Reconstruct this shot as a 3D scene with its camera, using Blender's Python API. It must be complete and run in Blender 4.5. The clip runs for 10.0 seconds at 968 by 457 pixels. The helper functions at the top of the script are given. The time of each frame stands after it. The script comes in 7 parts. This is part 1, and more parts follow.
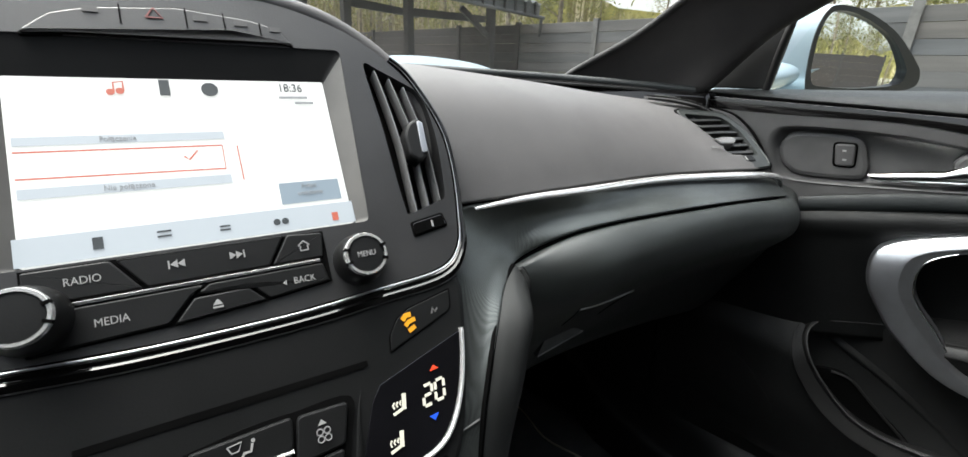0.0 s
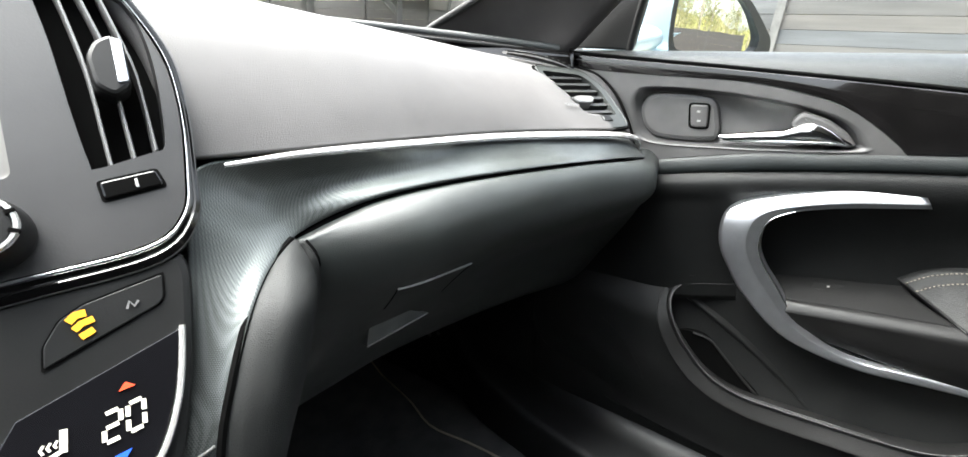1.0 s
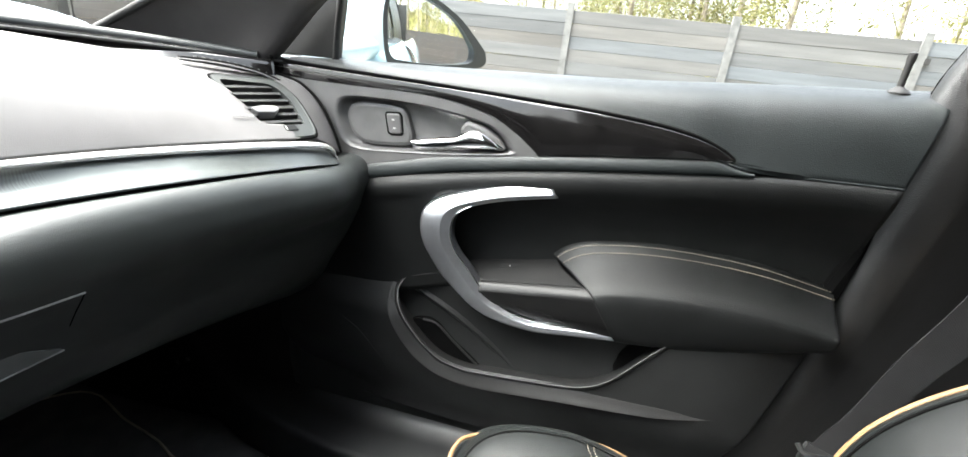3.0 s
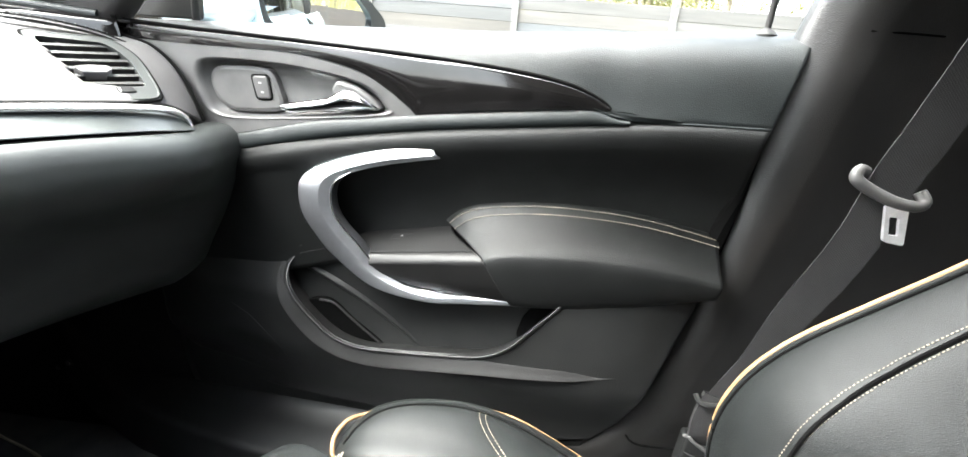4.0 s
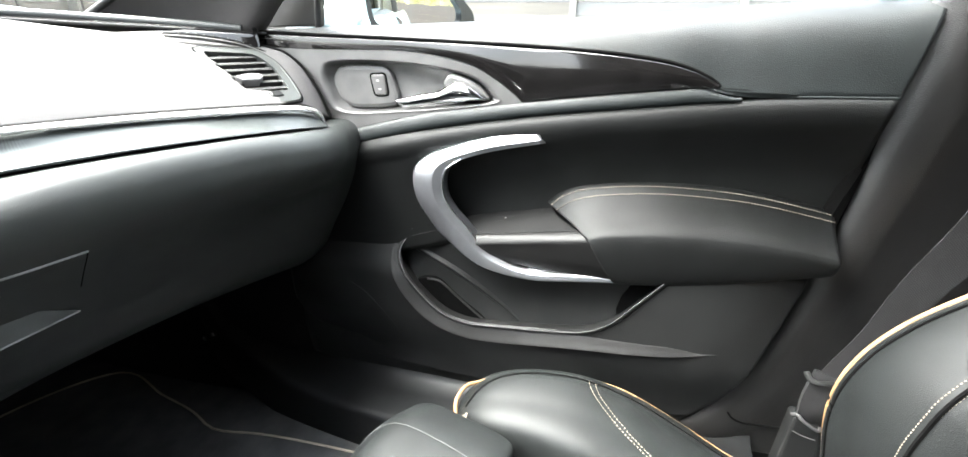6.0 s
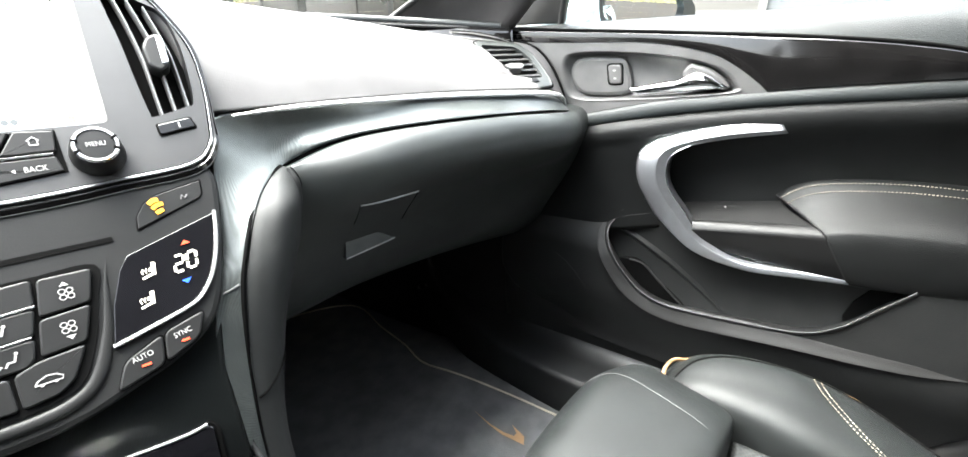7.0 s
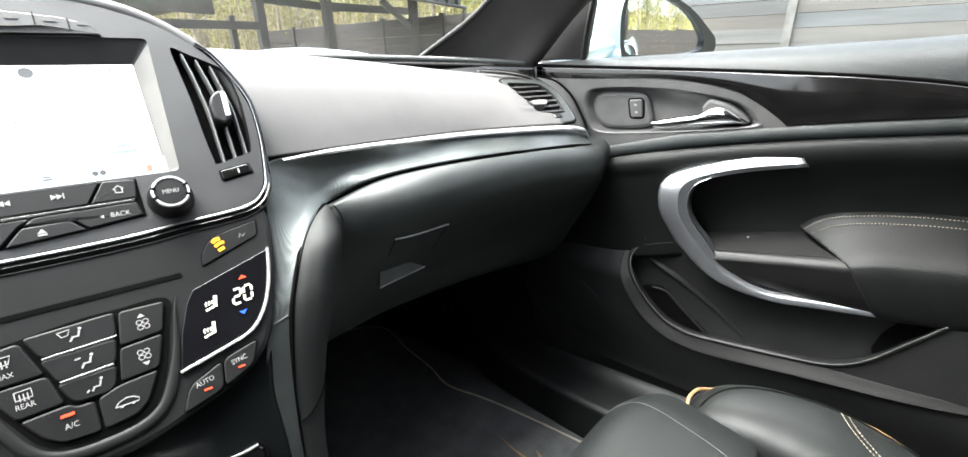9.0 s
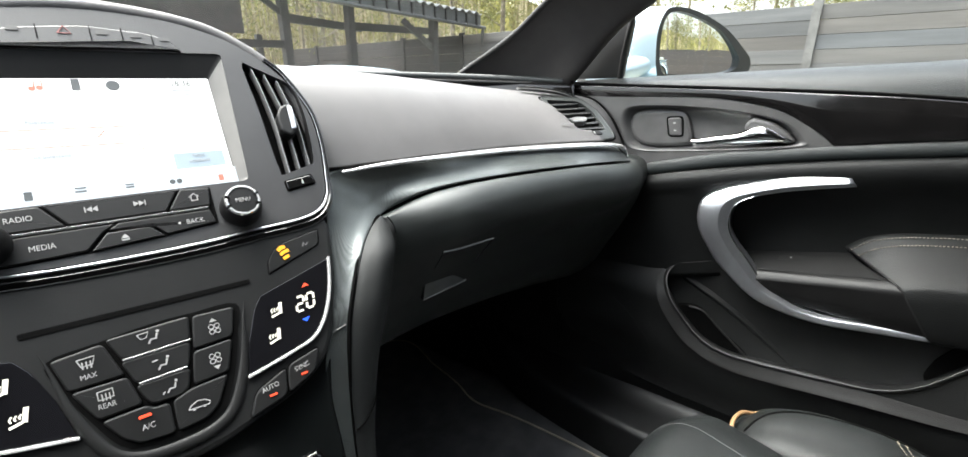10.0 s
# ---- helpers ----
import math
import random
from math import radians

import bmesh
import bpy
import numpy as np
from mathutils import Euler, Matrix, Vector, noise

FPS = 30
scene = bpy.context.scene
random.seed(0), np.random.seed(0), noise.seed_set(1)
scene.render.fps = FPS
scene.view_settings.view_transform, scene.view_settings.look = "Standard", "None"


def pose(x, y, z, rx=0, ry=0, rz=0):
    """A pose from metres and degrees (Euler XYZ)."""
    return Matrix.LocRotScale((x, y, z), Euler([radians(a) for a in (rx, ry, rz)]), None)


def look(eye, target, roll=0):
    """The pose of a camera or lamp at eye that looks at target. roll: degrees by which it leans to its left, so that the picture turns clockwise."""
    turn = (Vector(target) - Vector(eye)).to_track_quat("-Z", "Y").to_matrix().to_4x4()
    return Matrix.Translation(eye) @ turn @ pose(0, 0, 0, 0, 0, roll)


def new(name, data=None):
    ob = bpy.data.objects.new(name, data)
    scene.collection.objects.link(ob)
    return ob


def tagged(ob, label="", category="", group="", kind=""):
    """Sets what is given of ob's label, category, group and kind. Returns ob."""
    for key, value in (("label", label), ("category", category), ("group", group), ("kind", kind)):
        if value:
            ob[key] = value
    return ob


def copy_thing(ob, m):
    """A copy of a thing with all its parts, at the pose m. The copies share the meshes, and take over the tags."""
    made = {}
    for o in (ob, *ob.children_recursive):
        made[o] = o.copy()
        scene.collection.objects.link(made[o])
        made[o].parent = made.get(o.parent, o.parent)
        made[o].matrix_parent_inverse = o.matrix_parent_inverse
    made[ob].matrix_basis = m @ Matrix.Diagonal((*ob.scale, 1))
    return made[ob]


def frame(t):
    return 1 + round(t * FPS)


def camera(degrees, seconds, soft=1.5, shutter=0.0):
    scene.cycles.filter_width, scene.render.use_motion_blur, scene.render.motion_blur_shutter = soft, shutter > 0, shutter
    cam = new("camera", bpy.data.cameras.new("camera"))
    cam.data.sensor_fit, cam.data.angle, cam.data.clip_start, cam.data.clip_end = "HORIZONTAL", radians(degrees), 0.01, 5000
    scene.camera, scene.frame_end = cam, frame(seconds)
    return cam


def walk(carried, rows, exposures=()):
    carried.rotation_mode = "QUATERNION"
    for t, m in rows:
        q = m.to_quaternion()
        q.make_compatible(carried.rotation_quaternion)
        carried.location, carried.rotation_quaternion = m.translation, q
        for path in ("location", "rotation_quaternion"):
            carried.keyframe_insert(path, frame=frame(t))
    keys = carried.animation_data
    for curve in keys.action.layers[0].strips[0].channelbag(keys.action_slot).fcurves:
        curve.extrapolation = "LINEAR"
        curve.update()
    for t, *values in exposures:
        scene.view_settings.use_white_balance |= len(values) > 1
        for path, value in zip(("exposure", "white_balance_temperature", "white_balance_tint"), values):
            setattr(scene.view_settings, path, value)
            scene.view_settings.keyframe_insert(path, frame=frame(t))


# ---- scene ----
cam = camera(94.8, 10.0)
# seconds, eye x y z (m), yaw, pitch, roll (degrees)
PATH = [
    (0.0, -0.044, 0.0034, 1.0074, -45.85, -19.58, 2.45),
    (0.5, 0.01, -0.0184, 0.9859, -51.98, -20.91, 3.13),
    (1.0, 0.0547, -0.0241, 0.9779, -56.85, -21.3, 4.18),
    (1.5, 0.0652, -0.0472, 0.9843, -61.5, -21.13, 4.26),
    (2.0, 0.0709, -0.0932, 0.9955, -67.37, -21.21, 4.42),
    (2.5, 0.0947, -0.1425, 1.0129, -74.02, -20.56, 5.77),
    (3.0, 0.1056, -0.1881, 1.0131, -77.81, -20.1, 6.65),
    (3.2, 0.1149, -0.215, 1.0099, -79.04, -20.6, 6.63),
    (4.3, 0.1445, -0.2921, 0.9764, -83.76, -20.72, 4.51),
    (4.5, 0.1411, -0.2877, 0.9796, -83.9, -21.13, 3.87),
    (5.0, 0.1289, -0.2715, 0.9896, -83.6, -21.4, 3.3),
    (5.2, 0.1276, -0.2756, 0.9874, -83.18, -21.07, 3.05),
    (6.3, 0.0659, -0.2015, 0.974, -69.76, -22.82, 1.17),
    (6.5, 0.0391, -0.1795, 0.9651, -65.93, -22.41, 1.44),
    (7.0, -0.0206, -0.159, 0.9705, -55.89, -22.86, 0.28),
    (7.5, -0.0442, -0.1508, 0.9715, -53.77, -22.83, 0.44),
    (8.0, -0.0386, -0.1666, 0.9965, -53.14, -22.66, -0.37),
    (8.5, -0.0412, -0.1651, 0.9988, -52.98, -21.58, -0.53),
    (9.0, -0.0385, -0.1655, 0.9943, -52.83, -20.46, -0.61),
    (9.5, -0.0549, -0.1554, 1.0048, -51.81, -19.02, -1.14),
    (10.0, -0.0646, -0.139, 0.9929, -51.01, -18.31, -0.15),
]
EXPOSURES = [(0.0, 1.65), (0.5, 2.0), (1.0, 3.0), (1.5, 3.15), (2.5, 3.1), (4.5, 3.90), (5.0, 3.85), (6.5, 3.97), (7.5, 3.66), (8.0, 3.48), (8.5, 3.16), (9.0, 3.09), (9.5, 2.92), (10.0, 2.5)]

walk(cam, [(t, pose(x, y, z, 0, 0, yaw) @ pose(0, 0, 0, 90 + pitch) @ pose(0, 0, 0, 0, 0, roll)) for t, x, y, z, yaw, pitch, roll in PATH], EXPOSURES)


from mathutils.bvhtree import BVHTree

# ---- small building helpers ----
def V(p):
    return Vector(p)


def cr(pts, n, closed=False):
    """n points along a Catmull-Rom curve through pts."""
    p = [Vector(q) for q in pts]
    m = len(p)
    segs = m if closed else m - 1
    out = []
    for i in range(n):
        s = i / (n if closed else n - 1) * segs
        k = min(int(s), segs - 1)
        f = s - k
        if closed:
            a, b, c, d = p[(k - 1) % m], p[k], p[(k + 1) % m], p[(k + 2) % m]
        else:
            a, b, c, d = p[max(k - 1, 0)], p[k], p[k + 1], p[min(k + 2, m - 1)]
        out.append(0.5 * ((2 * b) + (c - a) * f + (2 * a - 5 * b + 4 * c - d) * f * f + (3 * b - a - 3 * c + d) * f * f * f))
    return out


def even(pts, n, closed=False):
    """n points at even steps along the same curve."""
    d = cr(pts, max(200, 4 * n), closed)
    if closed:
        d.append(d[0].copy())
    s = [0.0]
    for a, b in zip(d, d[1:]):
        s.append(s[-1] + (b - a).length)
    out, j = [], 0
    for i in range(n):
        t = s[-1] * i / (n if closed else n - 1)
        while j < len(s) - 2 and s[j + 1] < t:
            j += 1
        f = (t - s[j]) / max(s[j + 1] - s[j], 1e-9)
        out.append(d[j].lerp(d[j + 1], min(max(f, 0), 1)))
    return out


def rounded(pts, r, k=4):
    """A 2D polygon with its corners rounded."""
    out, n = [], len(pts)
    for i in range(n):
        p, a, b = Vector(pts[i]), Vector(pts[i - 1]), Vector(pts[(i + 1) % n])
        rr = min(r, (a - p).length * 0.45, (b - p).length * 0.45)
        q0, q1 = p + (a - p).normalized() * rr, p + (b - p).normalized() * rr
        for j in range(k + 1):
            f = j / k
            out.append((q0 * (1 - f) ** 2 + p * 2 * f * (1 - f) + q1 * f * f)[:])
    return out


def put(name, bm, mat, parent=None, label="", smooth=True, recalc=True, angle=40):
    """Links a bmesh as one mesh object under its parent."""
    if recalc:
        bmesh.ops.recalc_face_normals(bm, faces=bm.faces)
    if smooth:
        for f in bm.faces:
            f.smooth = True
        for e in bm.edges:
            if len(e.link_faces) == 2 and e.calc_face_angle(0) > radians(angle):
                e.smooth = False
    me = bpy.data.meshes.new(name)
    bm.to_mesh(me)
    bm.free()
    me.materials.append(mat)
    ob = new(name, me)
    if parent is not None:
        ob.parent = parent
    if label:
        ob["label"] = label
    return ob


part = put


def thing(name, label, category, group="", kind="", at=(0, 0, 0)):
    """An empty that carries the parts of one thing. Its parts keep world coordinates."""
    ob = new(name)
    ob.empty_display_size = 0.05
    return tagged(ob, label, category, group, kind)


def loft_bm(rows, nu, nv, bm=None):
    bm = bm or bmesh.new()
    cols = [cr(r, nu) for r in rows]
    grid = [cr([c[i] for c in cols], nv) for i in range(nu)]
    vs = [[bm.verts.new(p) for p in g] for g in grid]
    for i in range(nu - 1):
        for j in range(nv - 1):
            bm.faces.new((vs[i][j], vs[i + 1][j], vs[i + 1][j + 1], vs[i][j + 1]))
    return bm


def loft(name, rows, mat, parent=None, nu=40, nv=16, thick=0.003, label="", angle=60):
    """A smooth skin through rows of control points, with thickness."""
    ob = put(name, loft_bm(rows, nu, nv), mat, parent, label, angle=angle)
    if thick:
        m = ob.modifiers.new("skin", "SOLIDIFY")
        m.thickness, m.offset = thick, 0
    return ob


def sweep_bm(path, prof, n=40, up=(0, 0, 1), closed=False, size=None, bm=None, caps=True, resample=True):
    """A profile (side, up) carried along a path."""
    bm = bm or bmesh.new()
    pts = even(path, n, closed) if resample else [Vector(p) for p in path]
    n = len(pts)
    rings, up = [], Vector(up)
    for i, p in enumerate(pts):
        a, b = (pts[i - 1], pts[(i + 1) % n]) if closed else (pts[max(i - 1, 0)], pts[min(i + 1, n - 1)])
        t = (b - a).normalized()
        side = t.cross(up).normalized()
        u = side.cross(t)
        k = size(i / (n - 1)) if size else 1.0
        rings.append([bm.verts.new(p + side * (x * k) + u * (y * k)) for x, y in prof])
    m = len(prof)
    for i in range(n if closed else n - 1):
        r, q = rings[i], rings[(i + 1) % n]
        for j in range(m):
            bm.faces.new((r[j], r[(j + 1) % m], q[(j + 1) % m], q[j]))
    if caps and not closed:
        bm.faces.new(rings[0][::-1])
        bm.faces.new(rings[-1])
    return bm


def laid(pts, ob, up):
    """Points brought onto the nearest place of a mesh, raised by up along its normal."""
    me = ob.data
    tree = BVHTree.FromPolygons([v.co for v in me.vertices], [tuple(p.vertices) for p in me.polygons])
    out = []
    for p in pts:
        loc, nor = tree.find_nearest(p)[:2]
        if nor.dot(Vector(up)) < 0:
            nor = -nor
        out.append(loc + nor * 0.0021)
    return out


def ring(r, k=10, ry=None):
    return [(r * math.cos(2 * math.pi * i / k), (ry or r) * math.sin(2 * math.pi * i / k)) for i in range(k)]


def tube(name, path, r, mat, parent=None, n=40, k=10, up=(0, 0, 1), closed=False, label="", ry=None, size=None):
    return put(name, sweep_bm(path, ring(r, k, ry), n, up, closed, size), mat, parent, label, angle=50)


def slab_bm(pts, M, top, bottom, bevel=0.0, bm=None, segs=2):
    """A flat outline in a plane M, from bottom to top along its normal, with the top edge bevelled."""
    bm = bm or bmesh.new()
    lo = [bm.verts.new(M @ Vector((x, y, bottom))) for x, y in pts]
    loops = [lo]
    if bevel:
        c = Vector((sum(p[0] for p in pts) / len(pts), sum(p[1] for p in pts) / len(pts)))
        n = len(pts)
        area = sum(pts[i][0] * pts[(i + 1) % n][1] - pts[(i + 1) % n][0] * pts[i][1] for i in range(n))
        sign = 1 if area > 0 else -1
        nor = []
        for i in range(n):
            a, b = Vector(pts[i - 1]), Vector(pts[(i + 1) % n])
            t = (b - a).normalized()
            nor.append(Vector((-t.y, t.x)) * sign)
        for s in range(segs + 1):
            f = s / segs * math.pi / 2
            ins, h = bevel * (1 - math.cos(f)), top - bevel * (1 - math.sin(f))
            loops.append([bm.verts.new(M @ Vector((p[0] + q.x * ins, p[1] + q.y * ins, h))) for p, q in zip(pts, nor)])
    else:
        loops.append([bm.verts.new(M @ Vector((x, y, top))) for x, y in pts])
    n = len(pts)
    for a, b in zip(loops, loops[1:]):
        for i in range(n):
            bm.faces.new((a[i], a[(i + 1) % n], b[(i + 1) % n], b[i]))
    bm.faces.new(lo[::-1])
    bm.faces.new(loops[-1])
    return bm


def slab(name, pts, M, top, bottom, mat, parent=None, bevel=0.0, label=""):
    return put(name, slab_bm(pts, M, top, bottom, bevel), mat, parent, label, angle=20)


def holed(name, outer, holes, M, top, bottom, mat, parent=None, label="", shape=None):
    """A plate with openings through it; shape(x, y, z) may bend it."""
    bm = bmesh.new()
    for z in (top, bottom):
        es = []
        for loop in (outer, *holes):
            vs = [bm.verts.new((x, y, z)) for x, y in loop]
            es += [bm.edges.new((vs[i], vs[(i + 1) % len(vs)])) for i in range(len(vs))]
        bmesh.ops.triangle_fill(bm, edges=es, use_beauty=True, use_dissolve=False)
    bm.verts.ensure_lookup_table()
    half = len(bm.verts) // 2
    i0 = 0
    for loop in (outer, *holes):
        n = len(loop)
        for i in range(n):
            a, b = i0 + i, i0 + (i + 1) % n
            bm.faces.new([bm.verts[k] for k in (a, b, half + b, half + a)])
        i0 += n
    for v in bm.verts:
        v.co = M @ (Vector(shape(*v.co)) if shape else v.co)
    return put(name, bm, mat, parent, label, angle=35)


def bars(name, boxes, M, mat, parent=None, label=""):
    """Thin flat marks (x0, y0, x1, y1) that lie on a plane M."""
    for x0, y0, x1, y1 in boxes:
        ob = put(name, slab_bm([(x0, y0), (x1, y0), (x1, y1), (x0, y1)], M, 0.0004, 0.0), mat, parent, label, smooth=False)
    return ob


def marks(name, shapes, M, mat, parent=None, label=""):
    """Thin flat polygons that lie on a plane M."""
    for s in shapes:
        ob = put(name, slab_bm(s, M, 0.0004, 0.0), mat, parent, label, smooth=False)
    return ob


def stroke(pts, w):
    """The outline of a line of width w through 2D points."""
    p = [Vector(q) for q in pts]
    left, right = [], []
    for i, q in enumerate(p):
        t = (p[min(i + 1, len(p) - 1)] - p[max(i - 1, 0)]).normalized()
        s = Vector((-t.y, t.x)) * w / 2
        left.append((q + s)[:])
        right.append((q - s)[:])
    return left + right[::-1]


def disc(x, y, r, k=12):
    return [(x + r * math.cos(2 * math.pi * i / k), y + r * math.sin(2 * math.pi * i / k)) for i in range(k)]


def words(name, text, size, M, mat, parent=None, label="", shear=0.0, narrow=0.76):
    """Raised letters, centred on the plane M."""
    cu = bpy.data.curves.new(name, "FONT")
    cu.body, cu.size, cu.align_x, cu.align_y, cu.extrude, cu.shear = text, size, "CENTER", "CENTER", 0.0002, shear
    cu.resolution_u = 3
    tmp = bpy.data.objects.new(name, cu)
    scene.collection.objects.link(tmp)
    dg = bpy.context.evaluated_depsgraph_get()
    me = bpy.data.meshes.new_from_object(tmp.evaluated_get(dg))
    bpy.data.objects.remove(tmp)
    bpy.data.curves.remove(cu)
    me.transform(M @ Matrix.Diagonal((narrow, 0.9, 1.0, 1.0)))
    me.name = name
    me.materials.clear()
    me.materials.append(mat)
    ob = new(name, me)
    if parent is not None:
        ob.parent = parent
    if label:
        ob["label"] = label
    return ob


def plane(origin, ex, ey):
    """A matrix whose x and y run along ex and ey, and whose z is their normal."""
    ex = Vector(ex).normalized()
    n = ex.cross(Vector(ey)).normalized()
    ey = n.cross(ex)
    return Matrix(((ex.x, ey.x, n.x, origin[0]), (ex.y, ey.y, n.y, origin[1]), (ex.z, ey.z, n.z, origin[2]), (0, 0, 0, 1)))


def lathe_bm(prof, M, k=32, bm=None):
    """A turned form: prof of (radius, height)."""
    bm = bm or bmesh.new()
    rings = []
    for r, h in prof:
        if r < 1e-6:
            rings.append([bm.verts.new(M @ Vector((0, 0, h)))])
        else:
            rings.append([bm.verts.new(M @ Vector((r * math.cos(2 * math.pi * i / k), r * math.sin(2 * math.pi * i / k), h))) for i in range(k)])
    for a, b in zip(rings, rings[1:]):
        for i in range(k):
            if len(a) == 1 and len(b) == 1:
                continue
            if len(a) == 1:
                bm.faces.new((a[0], b[i], b[(i + 1) % k]))
            elif len(b) == 1:
                bm.faces.new((a[i], a[(i + 1) % k], b[0]))
            else:
                bm.faces.new((a[i], a[(i + 1) % k], b[(i + 1) % k], b[i]))
    return bm


def box_bm(x0, y0, z0, x1, y1, z1, bm=None, M=None):
    return slab_bm([(x0, y0), (x1, y0), (x1, y1), (x0, y1)], M or Matrix(), z1, z0, bm=bm)

# ---- light: a bright overcast spring sky ----
world = bpy.data.worlds.new("world")
scene.world = world
world.use_nodes = True
nt = world.node_tree
sky = nt.nodes.new("ShaderNodeTexSky")
sky.sky_type, sky.sun_disc = "NISHITA", False
sky.sun_elevation, sky.sun_rotation = radians(62), radians(343)
sky.air_density, sky.dust_density = 1.5, 6.0
soft = nt.nodes.new("ShaderNodeHueSaturation")
soft.inputs["Saturation"].default_value = 0.35
nt.links.new(sky.outputs["Color"], soft.inputs["Color"])
nt.links.new(soft.outputs["Color"], nt.nodes["Background"].inputs["Color"])
nt.nodes["Background"].inputs["Strength"].default_value = 0.15
sun_data = bpy.data.lights.new("sun", "SUN")
sun_data.energy, sun_data.angle, sun_data.color = 3.4, radians(65), (0.985, 1.0, 0.965)
sun = new("sun", sun_data)
sun.matrix_world = look((0, 0, 0), (0.15, -0.50, -1.0))


# ---- materials ----
def nodes(name):
    m = bpy.data.materials.new(name)
    m.use_nodes = True
    t = m.node_tree
    return m, t, t.nodes["Principled BSDF"]


def mix_noise(t, a, b, scale, detail=3.0, lo=0.35, hi=0.65, coord=None):
    """A colour between a and b by noise."""
    n = t.nodes.new("ShaderNodeTexNoise")
    n.inputs["Scale"].default_value, n.inputs["Detail"].default_value = scale, detail
    r = t.nodes.new("ShaderNodeValToRGB")
    r.color_ramp.elements[0].position, r.color_ramp.elements[1].position = lo, hi
    r.color_ramp.elements[0].color, r.color_ramp.elements[1].color = (*a, 1), (*b, 1)
    if coord is not None:
        t.links.new(coord, n.inputs["Vector"])
    t.links.new(n.outputs["Fac"], r.inputs["Fac"])
    return r.outputs["Color"]


def surface(name, col, rough, metal=0.0, vary=0.15, vscale=25.0, grain=0.0, gscale=600.0, gkind="noise", coat=0.0, spec=0.5, rvary=0.06, sheen=0.0, weave=0.6):
    """A plain solid with large and small variation in colour, gloss and relief."""
    m, t, b = nodes(name)
    co = t.nodes.new("ShaderNodeTexCoord").outputs["Object"]
    a = tuple(max(c * (1 - vary), 0) for c in col)
    c = tuple(min(c * (1 + vary), 1) for c in col)
    t.links.new(mix_noise(t, a, c, vscale, 5, coord=co), b.inputs["Base Color"])
    n = t.nodes.new("ShaderNodeTexNoise")
    n.inputs["Scale"].default_value, n.inputs["Detail"].default_value = vscale * 2.3, 6
    t.links.new(co, n.inputs["Vector"])
    r = t.nodes.new("ShaderNodeMapRange")
    r.inputs["To Min"].default_value, r.inputs["To Max"].default_value = max(rough - rvary, 0.02), min(rough + rvary, 1)
    t.links.new(n.outputs["Fac"], r.inputs["Value"])
    t.links.new(r.outputs["Result"], b.inputs["Roughness"])
    b.inputs["Metallic"].default_value = metal
    b.inputs["Specular IOR Level"].default_value = spec
    b.inputs["Coat Weight"].default_value = coat
    b.inputs["Coat Roughness"].default_value = 0.05
    b.inputs["Sheen Weight"].default_value = sheen
    if grain:
        if gkind == "cells":
            g = t.nodes.new("ShaderNodeTexVoronoi")
            g.feature = "DISTANCE_TO_EDGE"
            out = g.outputs["Distance"]
        elif gkind == "weave":
            g = t.nodes.new("ShaderNodeTexChecker")
            out = g.outputs["Fac"]
        else:
            g = t.nodes.new("ShaderNodeTexNoise")
            g.inputs["Detail"].default_value = 2
            out = g.outputs["Fac"]
        g.inputs["Scale"].default_value = gscale
        if gkind == "weave":
            s = t.nodes.new("ShaderNodeMapRange")
            s.inputs["To Min"].default_value, s.inputs["To Max"].default_value = spec * 0.78, min(spec * 1.2, 1.0)
            t.links.new(out, s.inputs["Value"])
            t.links.new(s.outputs["Result"], b.inputs["Specular IOR Level"])
            g.inputs["Color1"].default_value, g.inputs["Color2"].default_value = (1, 1, 1, 1), (weave, weave, weave, 1)
            mu = t.nodes.new("ShaderNodeVectorMath")
            mu.operation = "MULTIPLY"
            t.links.new(b.inputs["Base Color"].links[0].from_socket, mu.inputs[0])
            t.links.new(g.outputs["Color"], mu.inputs[1])
            t.links.new(mu.outputs["Vector"], b.inputs["Base Color"])
        t.links.new(co, g.inputs["Vector"])
        bu = t.nodes.new("ShaderNodeBump")
        bu.inputs["Strength"].default_value, bu.inputs["Distance"].default_value = grain, 0.001
        t.links.new(out, bu.inputs["Height"])
        t.links.new(bu.outputs["Normal"], b.inputs["Normal"])
    return m


def glow(name, col, strength):
    m, t, b = nodes(name)
    b.inputs["Base Color"].default_value = (*[c * 0.3 for c in col], 1)
    b.inputs["Emission Color"].default_value = (*col, 1)
    b.inputs["Emission Strength"].default_value = strength
    return m


PAD = surface("soft_dash_skin", (0.083, 0.080, 0.080), 0.60, grain=0.24, gscale=800, gkind="cells", vary=0.06, spec=0.42, rvary=0.03)
SKIN = surface("grained_black_plastic", (0.0195, 0.0232, 0.0222), 0.46, grain=0.30, gscale=850, gkind="cells", spec=0.9)
# latch greys are lightened to paint the light that grip and edges catch
GRIPGREY = surface("lit_latch_grey", (0.15, 0.16, 0.16), 0.5, grain=0.1)
LATCHGLINT = surface("latch_edge_glint", (0.36, 0.37, 0.37), 0.4)
HARD = surface("hard_black_plastic", (0.0115, 0.012, 0.012), 0.46, grain=0.35, gscale=620, spec=0.34)
SATIN = surface("satin_grey_plastic", (0.080, 0.079, 0.079), 0.42, grain=0.06, gscale=900)
